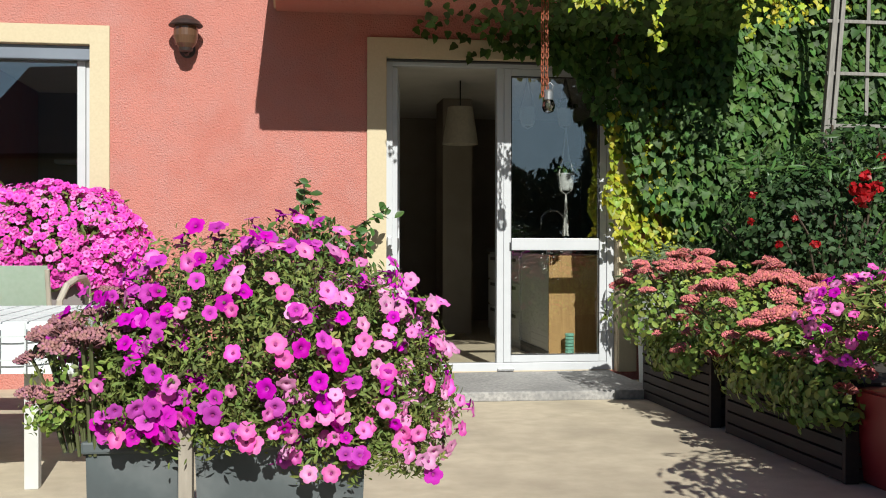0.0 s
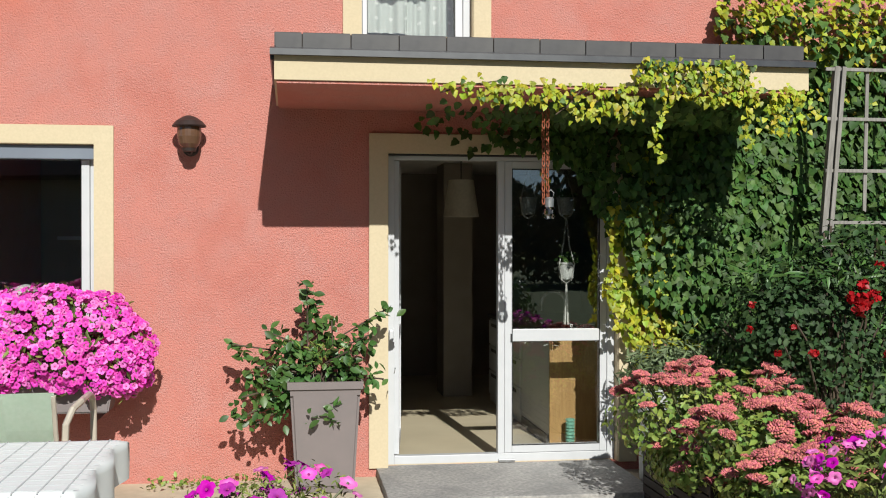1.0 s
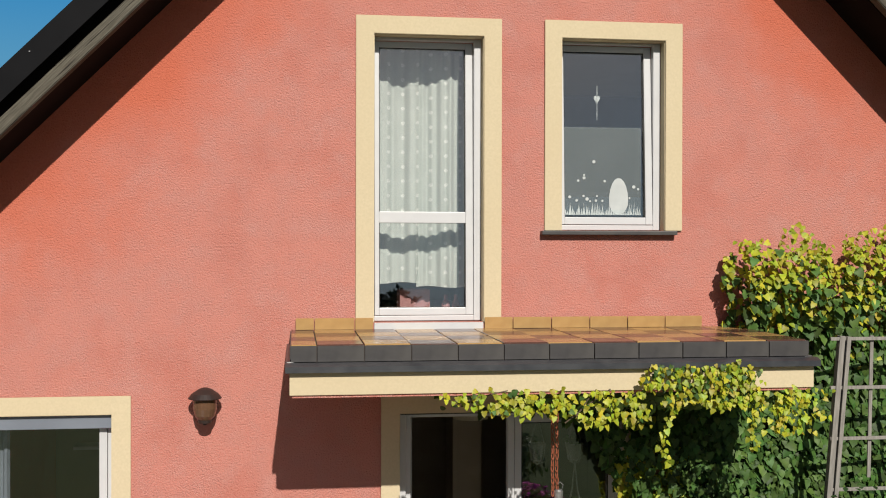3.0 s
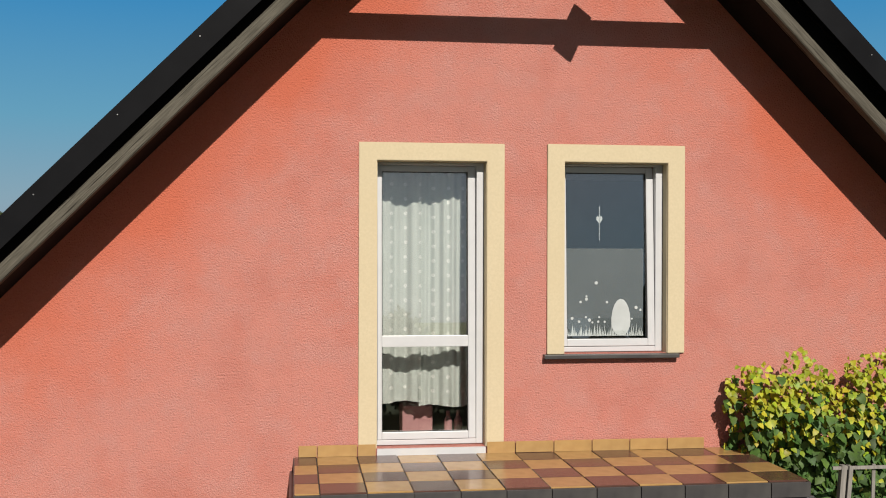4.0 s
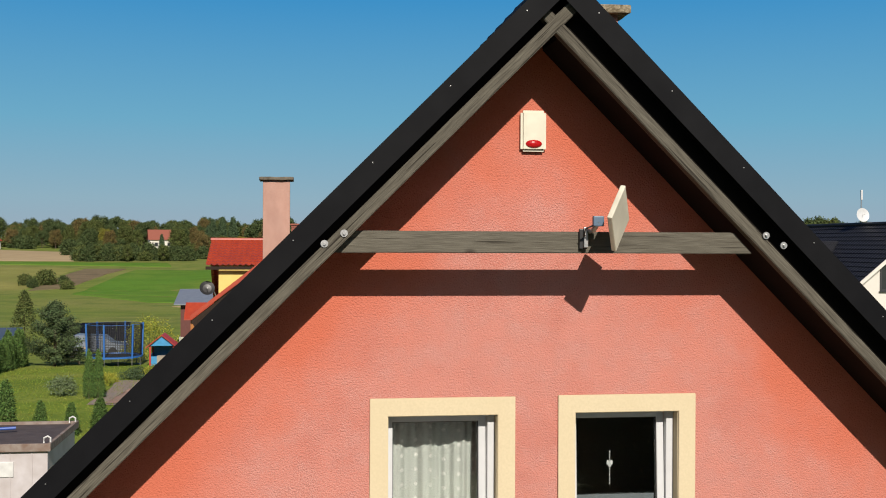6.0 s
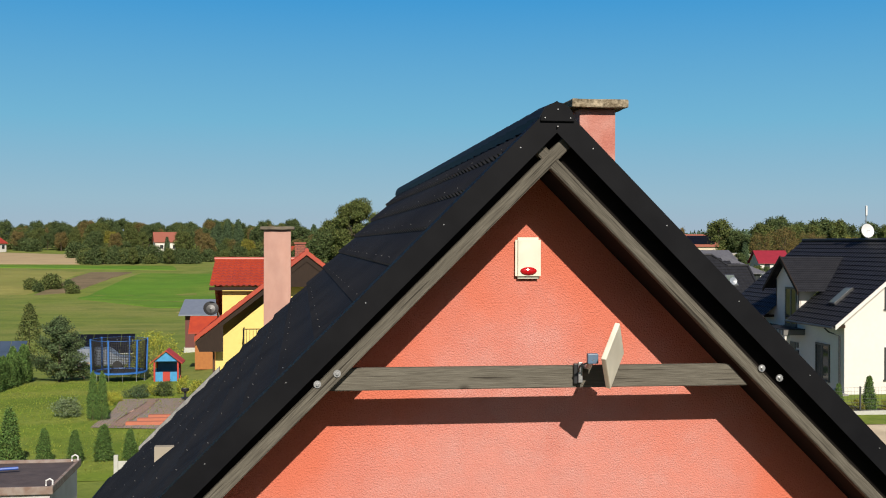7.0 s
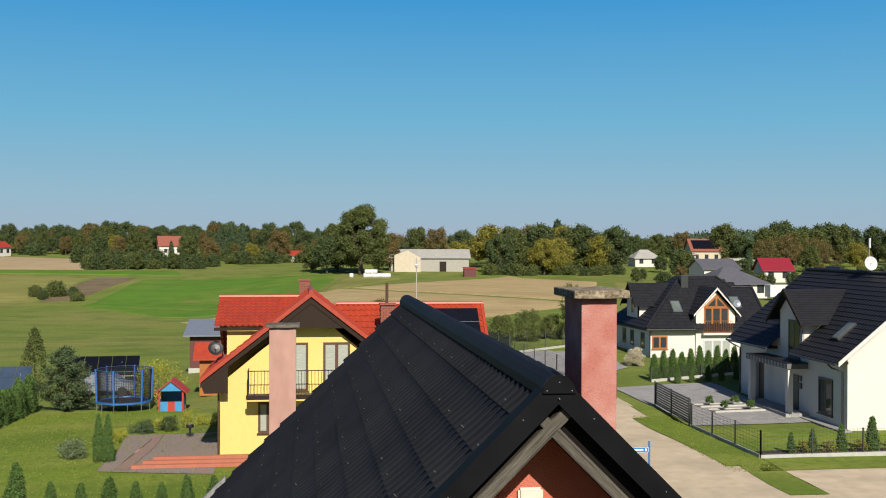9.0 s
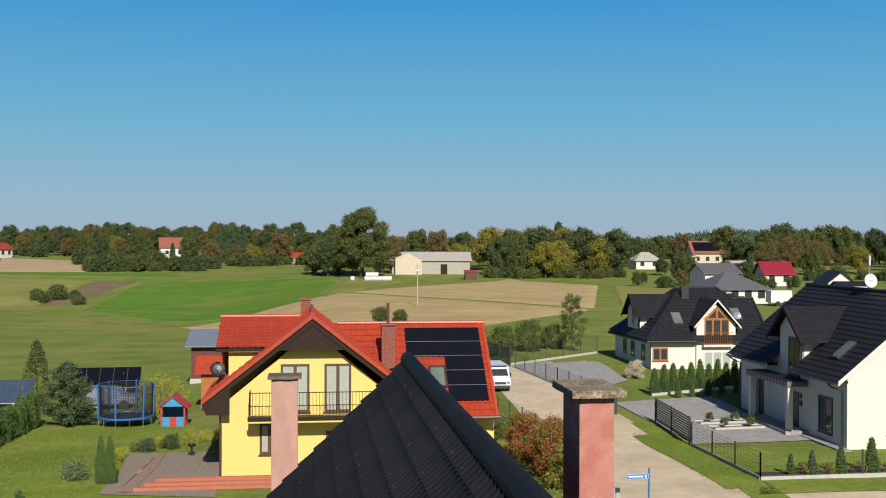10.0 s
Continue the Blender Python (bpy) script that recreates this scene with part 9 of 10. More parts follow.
ph = thing("playhouse", "small blue and red wooden playhouse", "playhouse", (-9.6, 58.6, ground_z(-9.6, 58.6)))
for x in (-0.68, 0.68):
    for y in (-0.6, 0.6):
        part("post", box(x - 0.05, x + 0.05, y - 0.05, y + 0.05, 0, 1.25), M["play_red"], ph)
for x0, x1, m in ((-0.62, -0.2, "play_blue"), (0.22, 0.62, "play_blue"), (-0.2, 0.22, "play_red")):
    part("panel", box(x0, x1, -0.63, -0.58, 0.05, 0.62), M[m], ph)
for s in (-1, 1):
    part("side_panel", box(s * 0.66 - 0.02, s * 0.66 + 0.02, -0.55, 0.55, 0.05, 0.75), M["play_blue"], ph)
    bm = bmesh.new()
    v = [bm.verts.new(p) for p in ((0, -0.85, 1.92), (s * 0.95, -0.85, 1.15), (s * 0.95, 0.85, 1.15), (0, 0.85, 1.92), (0, -0.85, 1.86), (s * 0.95, -0.85, 1.09), (s * 0.95, 0.85, 1.09), (0, 0.85, 1.86))]
    for f in ((0, 1, 2, 3), (7, 6, 5, 4), (0, 4, 5, 1), (1, 5, 6, 2), (2, 6, 7, 3), (3, 7, 4, 0)):
        bm.faces.new([v[i] for i in f])
    part("roof_panel", bm, M["play_red"], ph)
part("gable", prism([(-0.72, 1.25), (0.72, 1.25), (0, 1.82)], 0.05, pose(0, -0.7, 0)), M["play_blue"], ph)
part("back_panel", box(-0.64, 0.64, 0.58, 0.62, 0.05, 1.25), M["play_blue"], ph)

sh = thing("garden_shed", "maroon boarded shed with a grey tin roof", "shed", (-9.4, 86, ground_z(-10, 86)))
part("wall", box(-2.0, 2.6, 0, 4, 0.4, 3.2), M["shed_red"], sh)
part("plinth", box(-2.1, 2.65, -0.05, 4.05, -0.3, 0.42), M["pale_concrete"], sh)
slab_roof("roof", [(-2.5, -0.6, 3.25), (3.2, -0.6, 3.25), (3.2, 4.5, 4.3), (-2.5, 4.5, 4.3)], 0.1, M["tin_grey"], sh)
hut = thing("wooden_hut", "small orange wooden hut with a red roof", "hut", (-7.5, 66, ground_z(-7.5, 66)))
part("wall", box(-1.2, 1.2, 0, 2, 0, 2.6), M["oak_frame"], hut)
slab_roof("roof", [(-1.6, -0.4, 2.5), (1.6, -0.4, 2.5), (1.6, 1.0, 3.5), (-1.6, 1.0, 3.5)], 0.1, M["red_tile"], hut)
for x0, y0, n in ((-19.9, 79, 3), (-26.6, 68, 4)):
    arr = thing("solar_array", "ground-mounted rack of dark solar panels", "solar array", (x0, y0, ground_z(x0, y0)))
    m = pose(0, 0, 0.5, 33, 0, 4)
    for i in range(n + 2):
        for j in range(2):
            bm = box(i * 1.05 + 0.01, i * 1.05 + 1.03, j * 1.22 + 0.01, j * 1.22 + 1.2, 0, 0.04, 0.005)
            bmesh.ops.transform(bm, matrix=m, verts=bm.verts)
            part("panel", bm, M["solar"] if n < 4 else M["solar_sky_tint"], arr)
            bm = ring_frame(i * 1.05, i * 1.05 + 1.04, j * 1.22, j * 1.22 + 1.21, 0.025, -0.045, 0.0, 0)
            bmesh.ops.transform(bm, matrix=m @ pose(0, 0, 0.001, 90, 0, 0), verts=bm.verts)
            part("panel_frame", bm, M["white_metal"], arr)
    for i in range(4):
        part("leg", rod((0.4 + i * 1.7, 1.6, -0.1), (0.4 + i * 1.7, 1.6, 1.45), 0.04, seg=6), M["steel"], arr)
        part("leg", rod((0.4 + i * 1.7, 0.2, -0.1), (0.4 + i * 1.7, 0.2, 0.6), 0.04, seg=6), M["steel"], arr)
car = thing("parked_car", "silver-white car parked behind the hedge", "car", (-15.4, 68, ground_z(-15.4, 68)))
part("body", prism([(-2.0, 0.35), (2.1, 0.35), (2.15, 0.8), (1.3, 0.95), (0.7, 1.42), (-1.2, 1.48), (-1.95, 1.0)], 1.7, None, 0.06), M["tin_grey"], car)
for x in (-1.3, 1.35):
    for y in (0.05, 1.65):
        part("wheel", rod((x, y - 0.1, 0.32), (x, y + 0.1, 0.32), 0.32, seg=16), M["tyre"], car)
pal = thing("pallet_stack", "weathered wooden pallets leaning on the hedge", "pallets", (-16.3, 60.6, ground_z(-16.3, 60.6)))
for k in range(5):
    part("board", box(0, 1.5 + 0.5 * (k == 4), 0, 0.1, 0.12 + k * 0.20, 0.23 + k * 0.20), M["pallet_wood"], pal)
for x in (0.0, 0.7, 1.4):
    part("upright", box(x, x + 0.1, 0.1, 0.2, 0, 1.05), M["pallet_wood"], pal)
lan = thing("fire_bowl", "small black iron fire bowl on the patio", "fire bowl", (-7.3, 46.3, -0.28))
part("stand", lathe([(0.19, 0), (0.19, 0.03), (0.17, 0.035), (0.05, 0.05), (0.05, 0.30), (0.18, 0.34), (0.20, 0.46), (0.18, 0.47), (0.15, 0.38), (0.02, 0.36)], 12), M["black_steel"], lan)

# site cabin beside the house
cab = thing("site_cabin", "white sheet-clad site cabin with a dirty bitumen roof", "cabin", (-10.2, 16.6, -0.05))
part("wall", box(-3.2, 3.1, 0, 2.9, 0.15, 1.93), M["cabin_white"], cab)
part("roof", box(-3.25, 3.15, -0.05, 2.95, 1.93, 2.0, 0.01), M["bitumen"], cab)
part("rim", box(-3.28, 3.18, -0.09, -0.02, 1.90, 2.07, 0.01), M["rust"], cab)
part("rim", box(-3.28, 3.18, 2.92, 2.99, 1.90, 2.07, 0.01), M["rust"], cab)
part("rim", box(3.11, 3.18, -0.02, 2.92, 1.90, 2.07, 0.01), M["rust"], cab)
for k in range(14):
    part("rib", box(-3.1 + 0.45 * k, -3.06 + 0.45 * k, -0.012, 0.0, 0.2, 1.88), M["cabin_white"], cab)
part("window", box(1.9, 2.4, -0.03, 0.0, 1.35, 1.68, 0.01), M["white_paint"], cab)
for y in (0.1, 2.8):
    part("lifting_eye", tube([(3.0, y, 2.05), (3.0, y, 2.16), (3.08, y, 2.2), (3.14, y, 2.16), (3.14, y, 2.05)], 0.02, 6), M["white_paint"], cab)
pipe = thing("blue_pipe", "long blue plastic pipe lying on the cabin roof", "pipe", (-10.2, 17.9, 2.03))
part("tube", tube([(-3, 0, 0.03), (0.5, 0.1, 0.03), (2.0, 0.5, 0.03)], 0.035, 8), M["blue_pipe"], pipe)
pal = thing("pallet", "grey wooden pallet lying on the stacked pallets", "pallet", (-9.3, 14.9, 1.05))
for k in range(7):
    part("board", box(-0.6, 0.8, -0.6 + 0.19 * k, -0.48 + 0.19 * k, 0.12, 0.145), M["old_wood"], pal)
for x in (-0.55, 0.1, 0.7):
    part("bearer", box(x, x + 0.1, -0.6, 0.66, 0, 0.12), M["old_wood"], pal)
for k in range(7):
    lower = copy_thing(pal, pose(-9.3 + 0.03 * (k % 2), 14.9, -0.10 + 0.155 * k + 0.05))
    lower["label"] = "grey wooden pallet in a stack"
wallp = thing("panel_fence", "pale precast concrete panel fence", "fence", (-7.0, 24.5, -0.1))
for k in range(6):
    part("fence_post", box(k * 1.05 - 0.06, k * 1.05 + 0.06, -0.06, 0.06, 0, 1.25, 0.01), M["pale_concrete"], wallp)
    for j in range(4):
        part("panel", box(k * 1.05 + 0.062, k * 1.05 + 0.988, -0.025, 0.025, j * 0.27 + 0.01, j * 0.27 + 0.265, 0.008), M["pale_concrete"], wallp)


# fences along the road
def wire_fence(points, label, h=1.25, step=2.4, material="fence_grey"):
    f = thing("wire_fence", label, "fence", (points[0][0], points[0][1], ground_z(*points[0])))
    o = f.location
    for (ax, ay), (bx, by) in zip(points, points[1:]):
        L = math.hypot(bx - ax, by - ay)
        n = max(1, round(L / step))
        for k in range(n + 1):
            x, y = ax + (bx - ax) * k / n, ay + (by - ay) * k / n
            part("post", box(x - o.x - 0.03, x - o.x + 0.03, y - o.y - 0.03, y - o.y + 0.03, ground_z(x, y) - o.z, ground_z(x, y) - o.z + h, 0.004), M[material], f)
        bm = bmesh.new()
        za, zb = ground_z(ax, ay) - o.z, ground_z(bx, by) - o.z
        for j in range(7):
            z = 0.22 + (h - 0.27) * j / 6
            rod((ax - o.x, ay - o.y, za + z), (bx - o.x, by - o.y, zb + z), 0.006, seg=3, bm=bm)
        nv = int(L / 0.16)
        for k in range(nv):
            u = k / nv
            x, y, z = ax + (bx - ax) * u - o.x, ay + (by - ay) * u - o.y, za + (zb - za) * u
            rod((x, y, z + 0.2), (x, y, z + h - 0.04), 0.004, seg=3, bm=bm)
        tagged(part("mesh_panel", bm, M[material], f), kind="stuff")
        d = Vector((bx - ax, by - ay, 0)).normalized()
        s = Vector((-d.y, d.x, 0)) * 0.05
        bm = bmesh.new()
        pts = [(ax - o.x, ay - o.y, za), (bx - o.x, by - o.y, zb)]
        v = [bm.verts.new(Vector(p) + q + Vector((0, 0, zz))) for zz in (-0.1, 0.18) for p in pts for q in (s, -s)]
        for q in ((0, 1, 3, 2), (4, 6, 7, 5), (0, 2, 6, 4), (1, 5, 7, 3), (0, 4, 5, 1), (2, 3, 7, 6)):
            bm.faces.new([v[i] for i in q])
        part("kerb_board", bm, M["pale_concrete"], f)
    return f


wire_fence([(17.6, 44.6), (17.75, 36.6), (32, 37.0)], "anthracite wire panel fence on a concrete base")
wire_fence([(16.9, 57.5), (15.7, 66), (14.6, 75.8)], "anthracite wire fence beside the paved yard", 1.3)
wire_fence([(14.4, 77.5), (24.0, 86)], "tall anthracite wire fence behind the yard", 1.6)
wire_fence([(20.8, 60.8), (29.0, 64.4)], "low wire fence before the thuja row", 0.9)
wire_fence([(9.2, 57), (10.3, 48), (10.4, 40)], "grey wire fence beside the road", 1.2)


def slat_gate(a, b, h, label):
    gt = thing("sliding_gate", label, "gate", (a[0], a[1], ground_z(*a)))
    d = Vector((b[0] - a[0], b[1] - a[1], 0))
    gt.matrix_world = Matrix.Translation((a[0], a[1], ground_z(*a))) @ Matrix.Rotation(math.atan2(d.y, d.x), 4, "Z")
    L = d.length
    part("gate_frame", ring_frame(0, L, 0.12, h, 0.07, -0.03, 0.03, 0), M["fence_grey"], gt)
    n = 8
    for k in range(n):
        z = 0.22 + (h - 0.30) * k / n
        part("slat", box(0.07, L - 0.07, -0.012, 0.012, z, z + (h - 0.3) / n * 0.68), M["fence_grey"], gt)
    for x in (0, L / 2, L):
        part("post", box(x - 0.05, x + 0.05, -0.08, -0.031, 0, h + 0.08), M["fence_grey"], gt)


slat_gate((18.0, 51.4), (17.6, 44.8), 1.35, "anthracite slatted sliding gate")
slat_gate((13.6, 82.0), (14.4, 76.6), 1.5, "anthracite slatted gate at the road's end")
gp = thing("gate_pillar", "grey stone gate pillar beside the driveway", "gate pillar", (16.3, 54.2, ground_z(16.3, 54)))
part("pillar", box(-0.2, 0.2, -0.2, 0.2, 0, 1.5, 0.015), M["fence_grey"], gp)
part("cap", box(-0.24, 0.24, -0.24, 0.24, 1.5, 1.56, 0.01), M["fence_grey"], gp)

sg = thing("street_sign", "blue street name sign on a blue post", "street sign", (10.41, 29.3, ground_z(10.41, 29.3)))
part("post", rod((0, 0, 0), (0, 0, 2.25), 0.035, seg=10), M["sign_blue"], sg)
part("plate", box(-0.85, -0.02, -0.02, 0.0, 1.85, 2.05, 0.005), M["sign_blue"], sg)
part("plate_border", ring_frame(-0.84, -0.03, 1.86, 2.04, 0.012, -0.024, -0.021, 0), M["white_paint"], sg)
part("lettering_bar", box(-0.78, -0.22, -0.024, -0.021, 1.92, 1.98), M["white_paint"], sg)
part("lettering_bar", box(-0.16, -0.10, -0.024, -0.021, 1.90, 2.0), M["white_paint"], sg)
bp = thing("stone_gate_post", "small grey stacked stone post beside the road", "post", (9.5, 30.5, ground_z(9.5, 30.5)))
part("stone", box(-0.22, 0.22, -0.2, 0.2, 0, 0.9, 0.03), M["paver_grey"], bp)
part("stone", box(-0.17, 0.17, -0.15, 0.15, 0.9, 1.3, 0.03), M["paver_grey"], bp)

van = thing("white_van", "white delivery van parked on the sandy road", "van", (11.2, 63.4, ground_z(11.2, 63.4)))
van.scale = (0.74, 0.74, 0.74)
prof = [(0, 0.45), (5.2, 0.45), (5.25, 2.2), (5.1, 2.35), (1.6, 2.35), (1.1, 2.2), (0.55, 1.45), (0.08, 1.2)]
part("body", prism(prof, 1.9, pose(0.95, 0, 0, 0, 0, 90), 0.06), M["van_white"], van)
part("windscreen", prism([(-0.82, 1.42), (0.82, 1.42), (0.74, 2.12), (-0.74, 2.12)], 0.03, pose(0, 0.535, 0) @ pose(0, 0, 1.42, -36, 0, 0) @ pose(0, -0.045, -1.42)), M["dark_glass"], van)
part("bumper", box(-0.9, 0.9, -0.12, 0.1, 0.35, 0.65, 0.04), M["dark_frame"], van)
part("grille", box(-0.5, 0.5, -0.03, 0.02, 0.75, 0.95, 0.01), M["dark_frame"], van)
for s in (-1, 1):
    part("headlight", box(s * 0.72 - 0.14, s * 0.72 + 0.14, -0.02, 0.06, 0.78, 1.05, 0.03), M["alu"], van)
    part("mirror", box(s * 1.08 - 0.09, s * 1.08 + 0.09, 0.9, 1.05, 1.3, 1.7, 0.03), M["dark_frame"], van)
    part("side_window", box(s * 0.955 - 0.01, s * 0.955 + 0.01, 0.95, 1.8, 1.4, 2.05, 0.005), M["dark_glass"], van)
    for y in (0.9, 4.2):
        part("wheel", rod((s * 0.86 - 0.1, y, 0.34), (s * 0.86 + 0.1, y, 0.34), 0.34, seg=18), M["tyre"], van)
part("roof_light", box(-0.8, 0.8, 0.9, 1.05, 2.30, 2.42, 0.02), M["tin_grey"], van)


# ---- far buildings ----
def cottage(name, label, x, y, w, d, eave, ridge, wall, roof, turn=0, axis="x", wins=2, hip=0.0):
    h = thing(name, label, "house", (x, y, ground_z(x, y) - 0.2), turn)
    part("wall", box(-w / 2, w / 2, 0, d, 0, eave), M[wall], h)
    o = 0.5
    if axis == "x":
        part("gable", prism([(0, eave), (d, eave), (d / 2, ridge - 0.1)], w - 0.02, pose(w / 2 - 0.01, 0, 0, 0, 0, 90)) if not hip else box(-0.2, 0.2, d / 2 - 0.1, d / 2 + 0.1, eave, eave + 0.1), M[wall], h)
        r = w / 2 + o - hip
        slab_roof("roof", [(-w / 2 - o, -o, eave - 0.2), (w / 2 + o, -o, eave - 0.2), (r, d / 2, ridge), (-r, d / 2, ridge)], 0.15, M[roof], h)
        slab_roof("roof", [(-r, d / 2, ridge), (r, d / 2, ridge), (w / 2 + o, d + o, eave - 0.2), (-w / 2 - o, d + o, eave - 0.2)], 0.15, M[roof], h)
        if hip:
            for s in (-1, 1):
                slab_roof("hip", [(s * (w / 2 + o), -o, eave - 0.2), (s * (w / 2 + o), d + o, eave - 0.2), (s * r, d / 2, ridge)], 0.15, M[roof], h)
    else:
        part("gable", prism([(-w / 2, eave), (w / 2, eave), (0, ridge - 0.1)], d - 0.02, pose(0, 0.01, 0)), M[wall], h)
        for s in (-1, 1):
            slab_roof("roof", [(0, -o, ridge), (s * (w / 2 + o), -o, eave - 0.25), (s * (w / 2 + o), d + o, eave - 0.25), (0, d + o, ridge)], 0.15, M[roof], h)
    for k in range(wins):
        c = -w / 2 + w * (k + 0.5) / wins
        glazed(h, c - 0.6, c + 0.6, eave * 0.38, min(eave - 0.3, eave * 0.38 + 1.4), -0.01, "dark_frame", 1, sill=False)
    return h


cottage("cottage", "white cottage with a brown-red roof among trees", -50.0, 400, 9.2, 8, 4.3, 7.8, "white_wall", "brick", 12)
cottage("cottage", "white cottage with a russet roof at the wood", -108.5, 398, 6.0, 7, 3.6, 5.6, "white_wall", "red_tile", 60, "x", 2)
cottage("cottage", "small white cottage behind a hedge", -36, 420, 6, 6, 2.5, 5, "white_wall", "slate", 20)
cottage("cottage", "small white house with a bright red roof", -5.4, 352, 4.6, 6, 2.4, 3.8, "white_wall", "red_tile", 0)
barn = cottage("barn", "long pale barn with a grey fibre roof", 31.7, 282, 21, 9, 4.1, 6.2, "grey_wall", "pale_roof", -4, "x", 0)
part("annexe_gable", prism([(-9.6, 0), (-2.6, 0), (-2.6, 3.9), (-6.1, 5.9), (-9.6, 4.6)], 3.0, pose(0, -2.2, 0)), M["cream_wall"], barn)
part("barn_door", box(2.6, 4.4, -0.06, 0.02, 0, 2.9), M["brown_board"], barn)
rs = thing("small_shed", "small maroon shed at the field edge", "shed", (39.6, 262, ground_z(39.6, 262)))
part("wall", box(-1.5, 1.5, 0, 2, 0, 2.2), M["shed_red"], rs)
slab_roof("roof", [(-1.7, -0.2, 2.2), (1.7, -0.2, 2.2), (1.7, 2.2, 2.5), (-1.7, 2.2, 2.5)], 0.1, M["red_tile"], rs)
for k in range(13):
    x = 13.0 + 0.72 * (k % 9) + 0.3 * (k > 8)
    z = 0.55 + (0.95 if k > 8 else 0)
    bl = thing("wrapped_bale", "white plastic-wrapped round bale", "hay bale", (x, 258 + 0.3 * (k % 3), ground_z(x, 258)), group="stack of wrapped bales")
    part("wrap", rod((-0.45, 0, z), (0.45, 0, z), 0.6, seg=14), M["white_paint"], bl)
bl = thing("wrapped_bale", "single white plastic-wrapped bale apart from the stack", "hay bale", (9.6, 258, ground_z(9.6, 258)), group="stack of wrapped bales")
part("wrap", rod((-0.45, 0, 0.55), (0.45, 0, 0.55), 0.6, seg=14), M["white_paint"], bl)
pylon = thing("power_pole", "concrete power pole with a transformer box", "power pole", (14.5, 150, ground_z(14.5, 150)))
part("pole", rod((0, 0, 0), (0, 0, 6.3), 0.10, 0.07, 10), M["grey_wall"], pylon)
part("crossarm", box(-0.5, 0.5, -0.04, 0.04, 5.8, 5.92), M["steel"], pylon)
part("transformer", box(-0.22, 0.22, -0.22, 0.22, 4.9, 5.4, 0.03), M["steel"], pylon)

cottage("bungalow", "pale hipped-roof bungalow across the fields", 98, 300, 7.4, 7, 2.9, 5.2, "white_wall", "pale_roof", 0, "x", 2, 3.0)
ph2 = cottage("village_house", "tall cream house with solar panels on its roof", 127.5, 330, 9.6, 9, 4.4, 8.2, "cream_wall", "brick", -4, "x", 3)
m = Matrix.Translation((0, -0.5, 4.3)) @ Matrix.Rotation(math.atan2(4.0, 5.0), 4, "X")
for i in range(8):
    for j in range(3):
        bm = box(-4.2 + i * 1.05, -3.2 + i * 1.05, 1.0 + j * 1.45, 2.4 + j * 1.45, 0.08, 0.14)
        bmesh.ops.transform(bm, matrix=m, verts=bm.verts)
        part("solar_panel", bm, M["solar"], ph2)
cottage("village_house", "low flat cream outbuilding in the village", 119.5, 325, 5, 6, 3.3, 3.6, "cream_wall", "slate", 0, "x", 2)
cottage("village_house", "long low cream building in the village", 126.8, 300, 7.4, 6, 2.3, 2.7, "cream_wall", "pale_roof", 0, "x", 2)
cottage("village_house", "white house with a crimson roof and solar panels", 99.6, 215, 6.2, 7, 3.0, 5.5, "white_wall", "plum_tile", -6, "x", 2)
cottage("village_house", "white house with a grey hipped roof", 66.6, 156, 9.2, 9, 2.7, 5.1, "white_wall", "slate", 6, "x", 4, 4.5)
cottage("village_house", "white house with a low grey roof", 74.9, 185, 6.6, 8, 4.2, 5.8, "white_wall", "slate", 0, "x", 2)
cottage("village_house", "white gable-fronted house with a dark roof", 100.8, 190, 4.8, 8, 2.2, 4.3, "white_wall", "black_tile", -10, "y", 1)
cottage("village_house", "small white gabled house with a dark roof", 95.9, 175, 4.6, 8, 1.7, 2.9, "white_wall", "black_tile", -10, "x", 1)
tra = thing("white_trailer", "white box trailer parked in the village", "trailer", (70.5, 150, ground_z(70.5, 150)))
part("box", box(-1.7, 1.7, 0, 2.0, 0.55, 2.4, 0.05), M["white_paint"], tra)
for x in (-0.6, 0.6):
    part("wheel", rod((x, -0.05, 0.4), (x, 0.2, 0.4), 0.4, seg=14), M["tyre"], tra)

# ---- behind the camera: what the panes mirror ----
for x, y, h, s in ((11.2, -36, 6.9, 71), (13.0, -36.5, 6.4, 72), (-9, -41, 6, 73), (18, -38, 7, 74)):
    sp = conifer("spruce_tree", "tall dark spruce across the garden", "tree", h, h * 0.30, "tree_blue", 3000, 0.24, s, 0.12)
    sp.matrix_world = pose(x, y, -0.1)

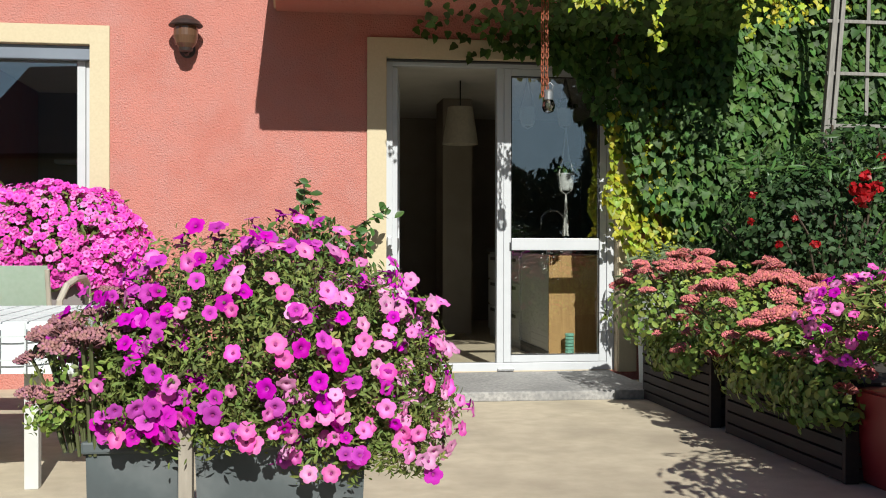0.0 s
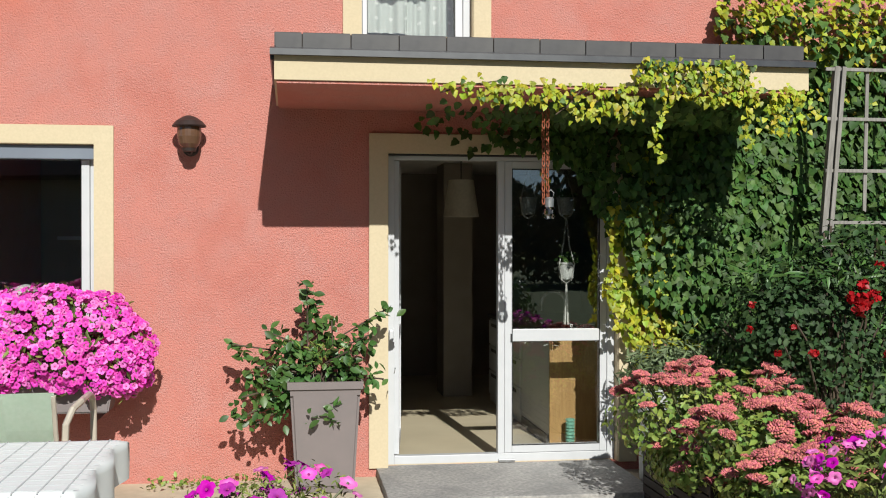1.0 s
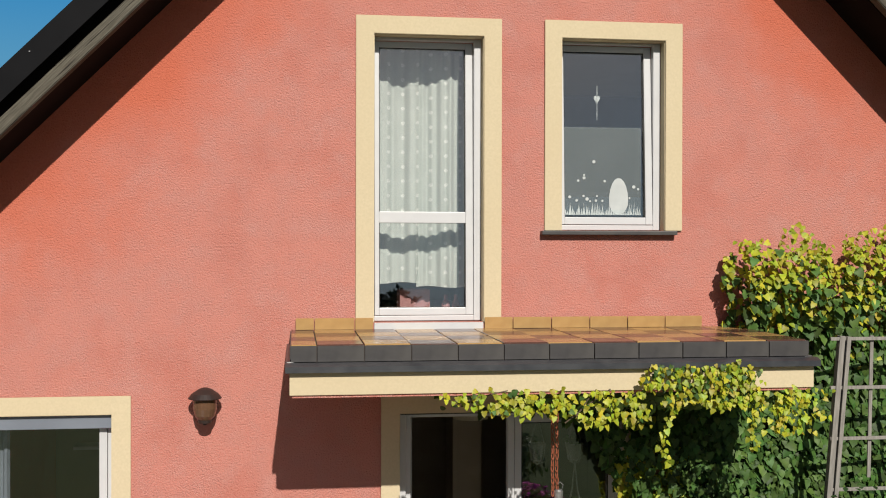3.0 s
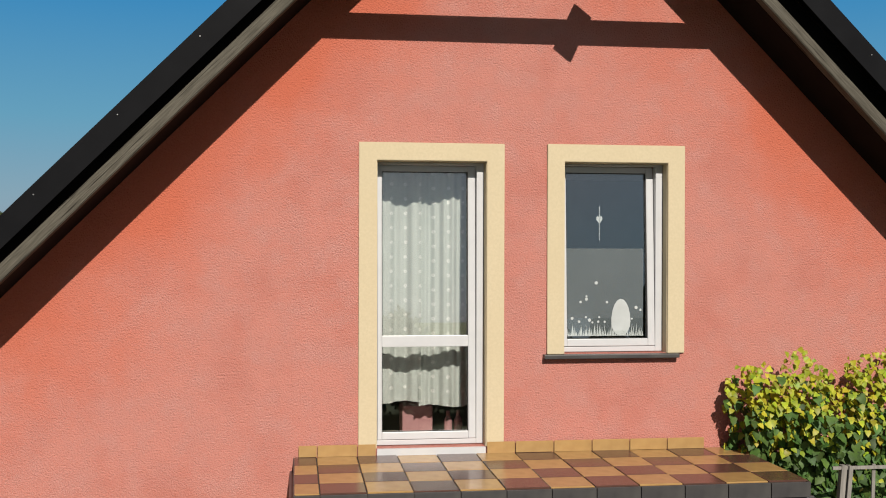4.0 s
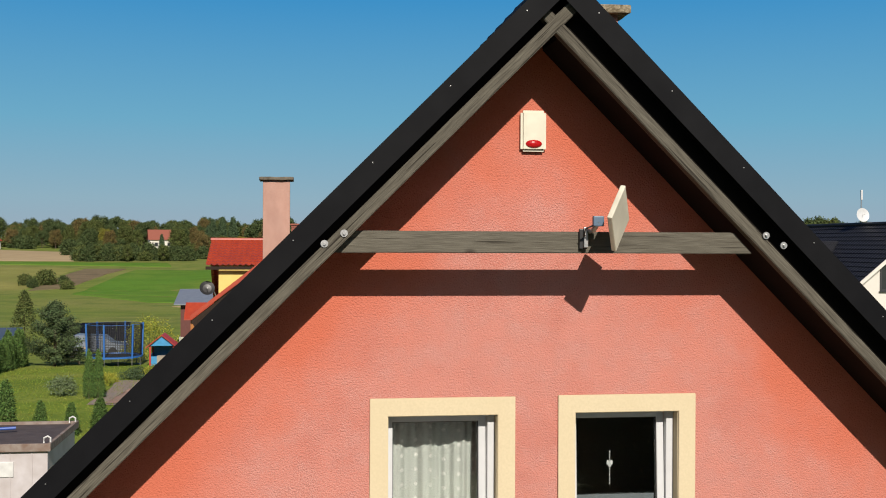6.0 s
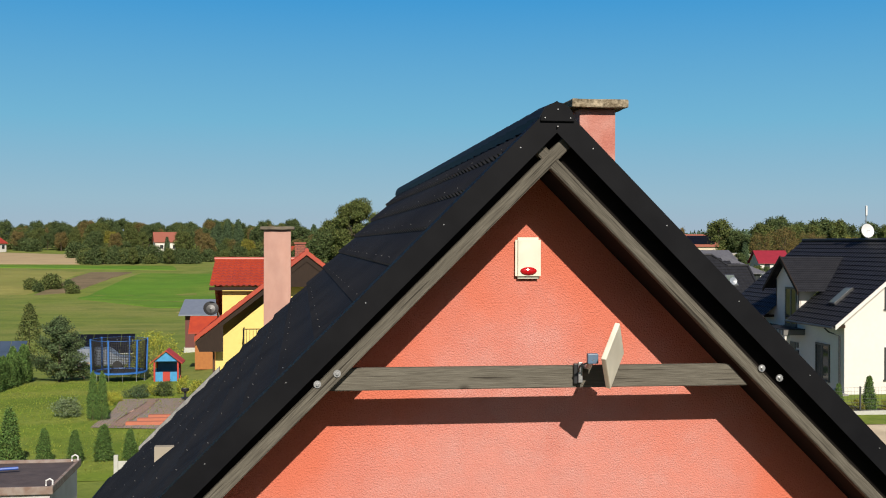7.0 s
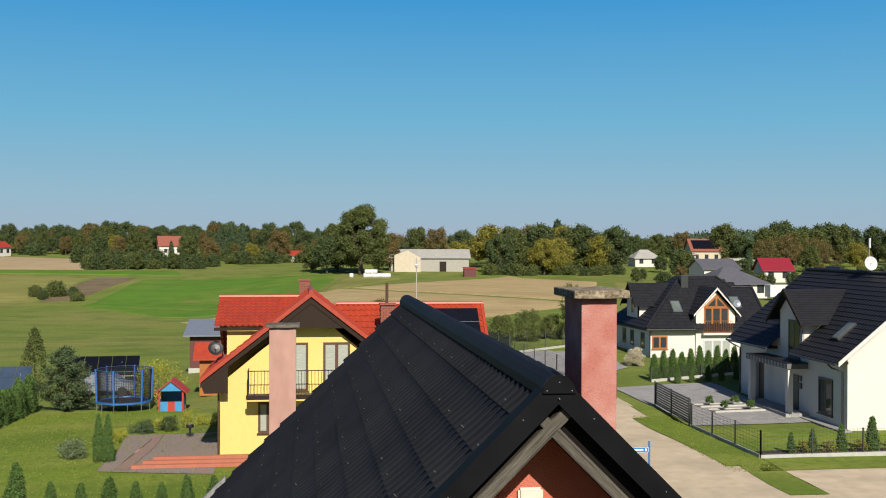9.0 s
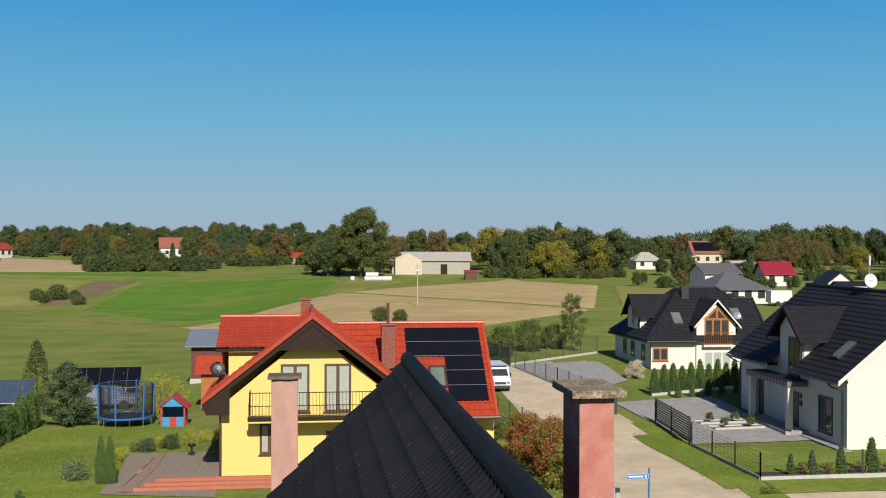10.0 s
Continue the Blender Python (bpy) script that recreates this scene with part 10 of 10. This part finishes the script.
# planting strips on the driveway, each edged with pale kerbs
for k, (x0, y0) in enumerate(((20.2, 50.3), (20.4, 48.6))):
    kb = thing("kerb_edging", "low pale stone edging of a planting strip", "kerb", (x0, y0, ground_z(x0, y0) + 0.05), 6, group="planting strips on the driveway")
    part("kerb", box(0, 3.0, -0.05, 0.05, 0, 0.10, 0.01), M["pale_concrete"], kb)
    part("kerb", box(0, 3.0, 0.75, 0.85, 0, 0.10, 0.01), M["pale_concrete"], kb)
    part("gravel_bed", box(0.02, 2.98, 0.052, 0.748, 0, 0.04), M["paver_dark"], kb)
    for i in range(2):
        sh_ = tree("ball_shrub", "small clipped round shrub in a gravel strip", "shrub", 0.55, 0.5, "hedge_green", 0.06, 350, 0.02, 90 + 2 * k + i, lobes=6, low=0.35)
        place(sh_, x0 + 0.7 + 1.5 * i, y0 + 0.45, 0.09)

# unseen lawn added in dark green to lessen light bounced onto the gable
M["garden_lawn"] = surface("low_bounce_lawn_dark", (0.047, 0.074, 0.0198), (0.034, 0.055, 0.0152), 3, 0.95, 0.02, 12, spec=0.1)
patch("garden_lawn", "unseen lawn coloured dark to lessen bounced light", [(-60, -70), (60, -70), (60, -5.88), (-60, -5.88)], M["garden_lawn"], 0.05, 24, category="lawn")
hp = np.stack([rr.uniform(-40, 40, 16000), rr.uniform(-38.5, -36.5, 16000), np.zeros(16000)], 1)
hp[:, 2] = 3.9 * rr.random(16000) ** 0.7 * (0.85 + 0.2 * np.sin(hp[:, 0] * 0.9) + 0.12 * np.sin(hp[:, 0] * 2.7))
tagged(strew("garden_hedge", LEAF_FAR, hp, rr.normal(size=hp.shape), rr.uniform(0.3, 0.6, len(hp)), M["tree_blue"]), "dark overgrown hedge closing the garden", "hedge", kind="stuff")
# unseen trees added at both sides to block sky fill on the gable
stand([T1, T2], [(sx * (15 + 3.2 * k), -9 - 5.0 * k, 1.15) for k in range(5) for sx in (-1, 1)], "tall trees at the sides of the garden", rr, 0.95, 1.1)
cottage("village_house", "dark-roofed house across the garden", -4.0, -34, 10, 9, 4.2, 7.4, "grey_wall", "black_tile", 14, "x", 3)

patch("road_verge", "grassy verge before the wire fence", [(16.6, 34.0), (40, 34.6), (40, 36.7), (17.7, 36.4)], M["lawn"], 0.05, 12, category="verge")
# red bands in the patio's paving
for a, b, c, d in (((-9.5, 37.6), (-8.9, 37.5), (-8.5, 47.3), (-8.9, 47.3)),):
    patch("paving_band", "red brick band in the patio paving", [a, b, c, d], M["paver_worn"], 0.075, 8, category="paving")
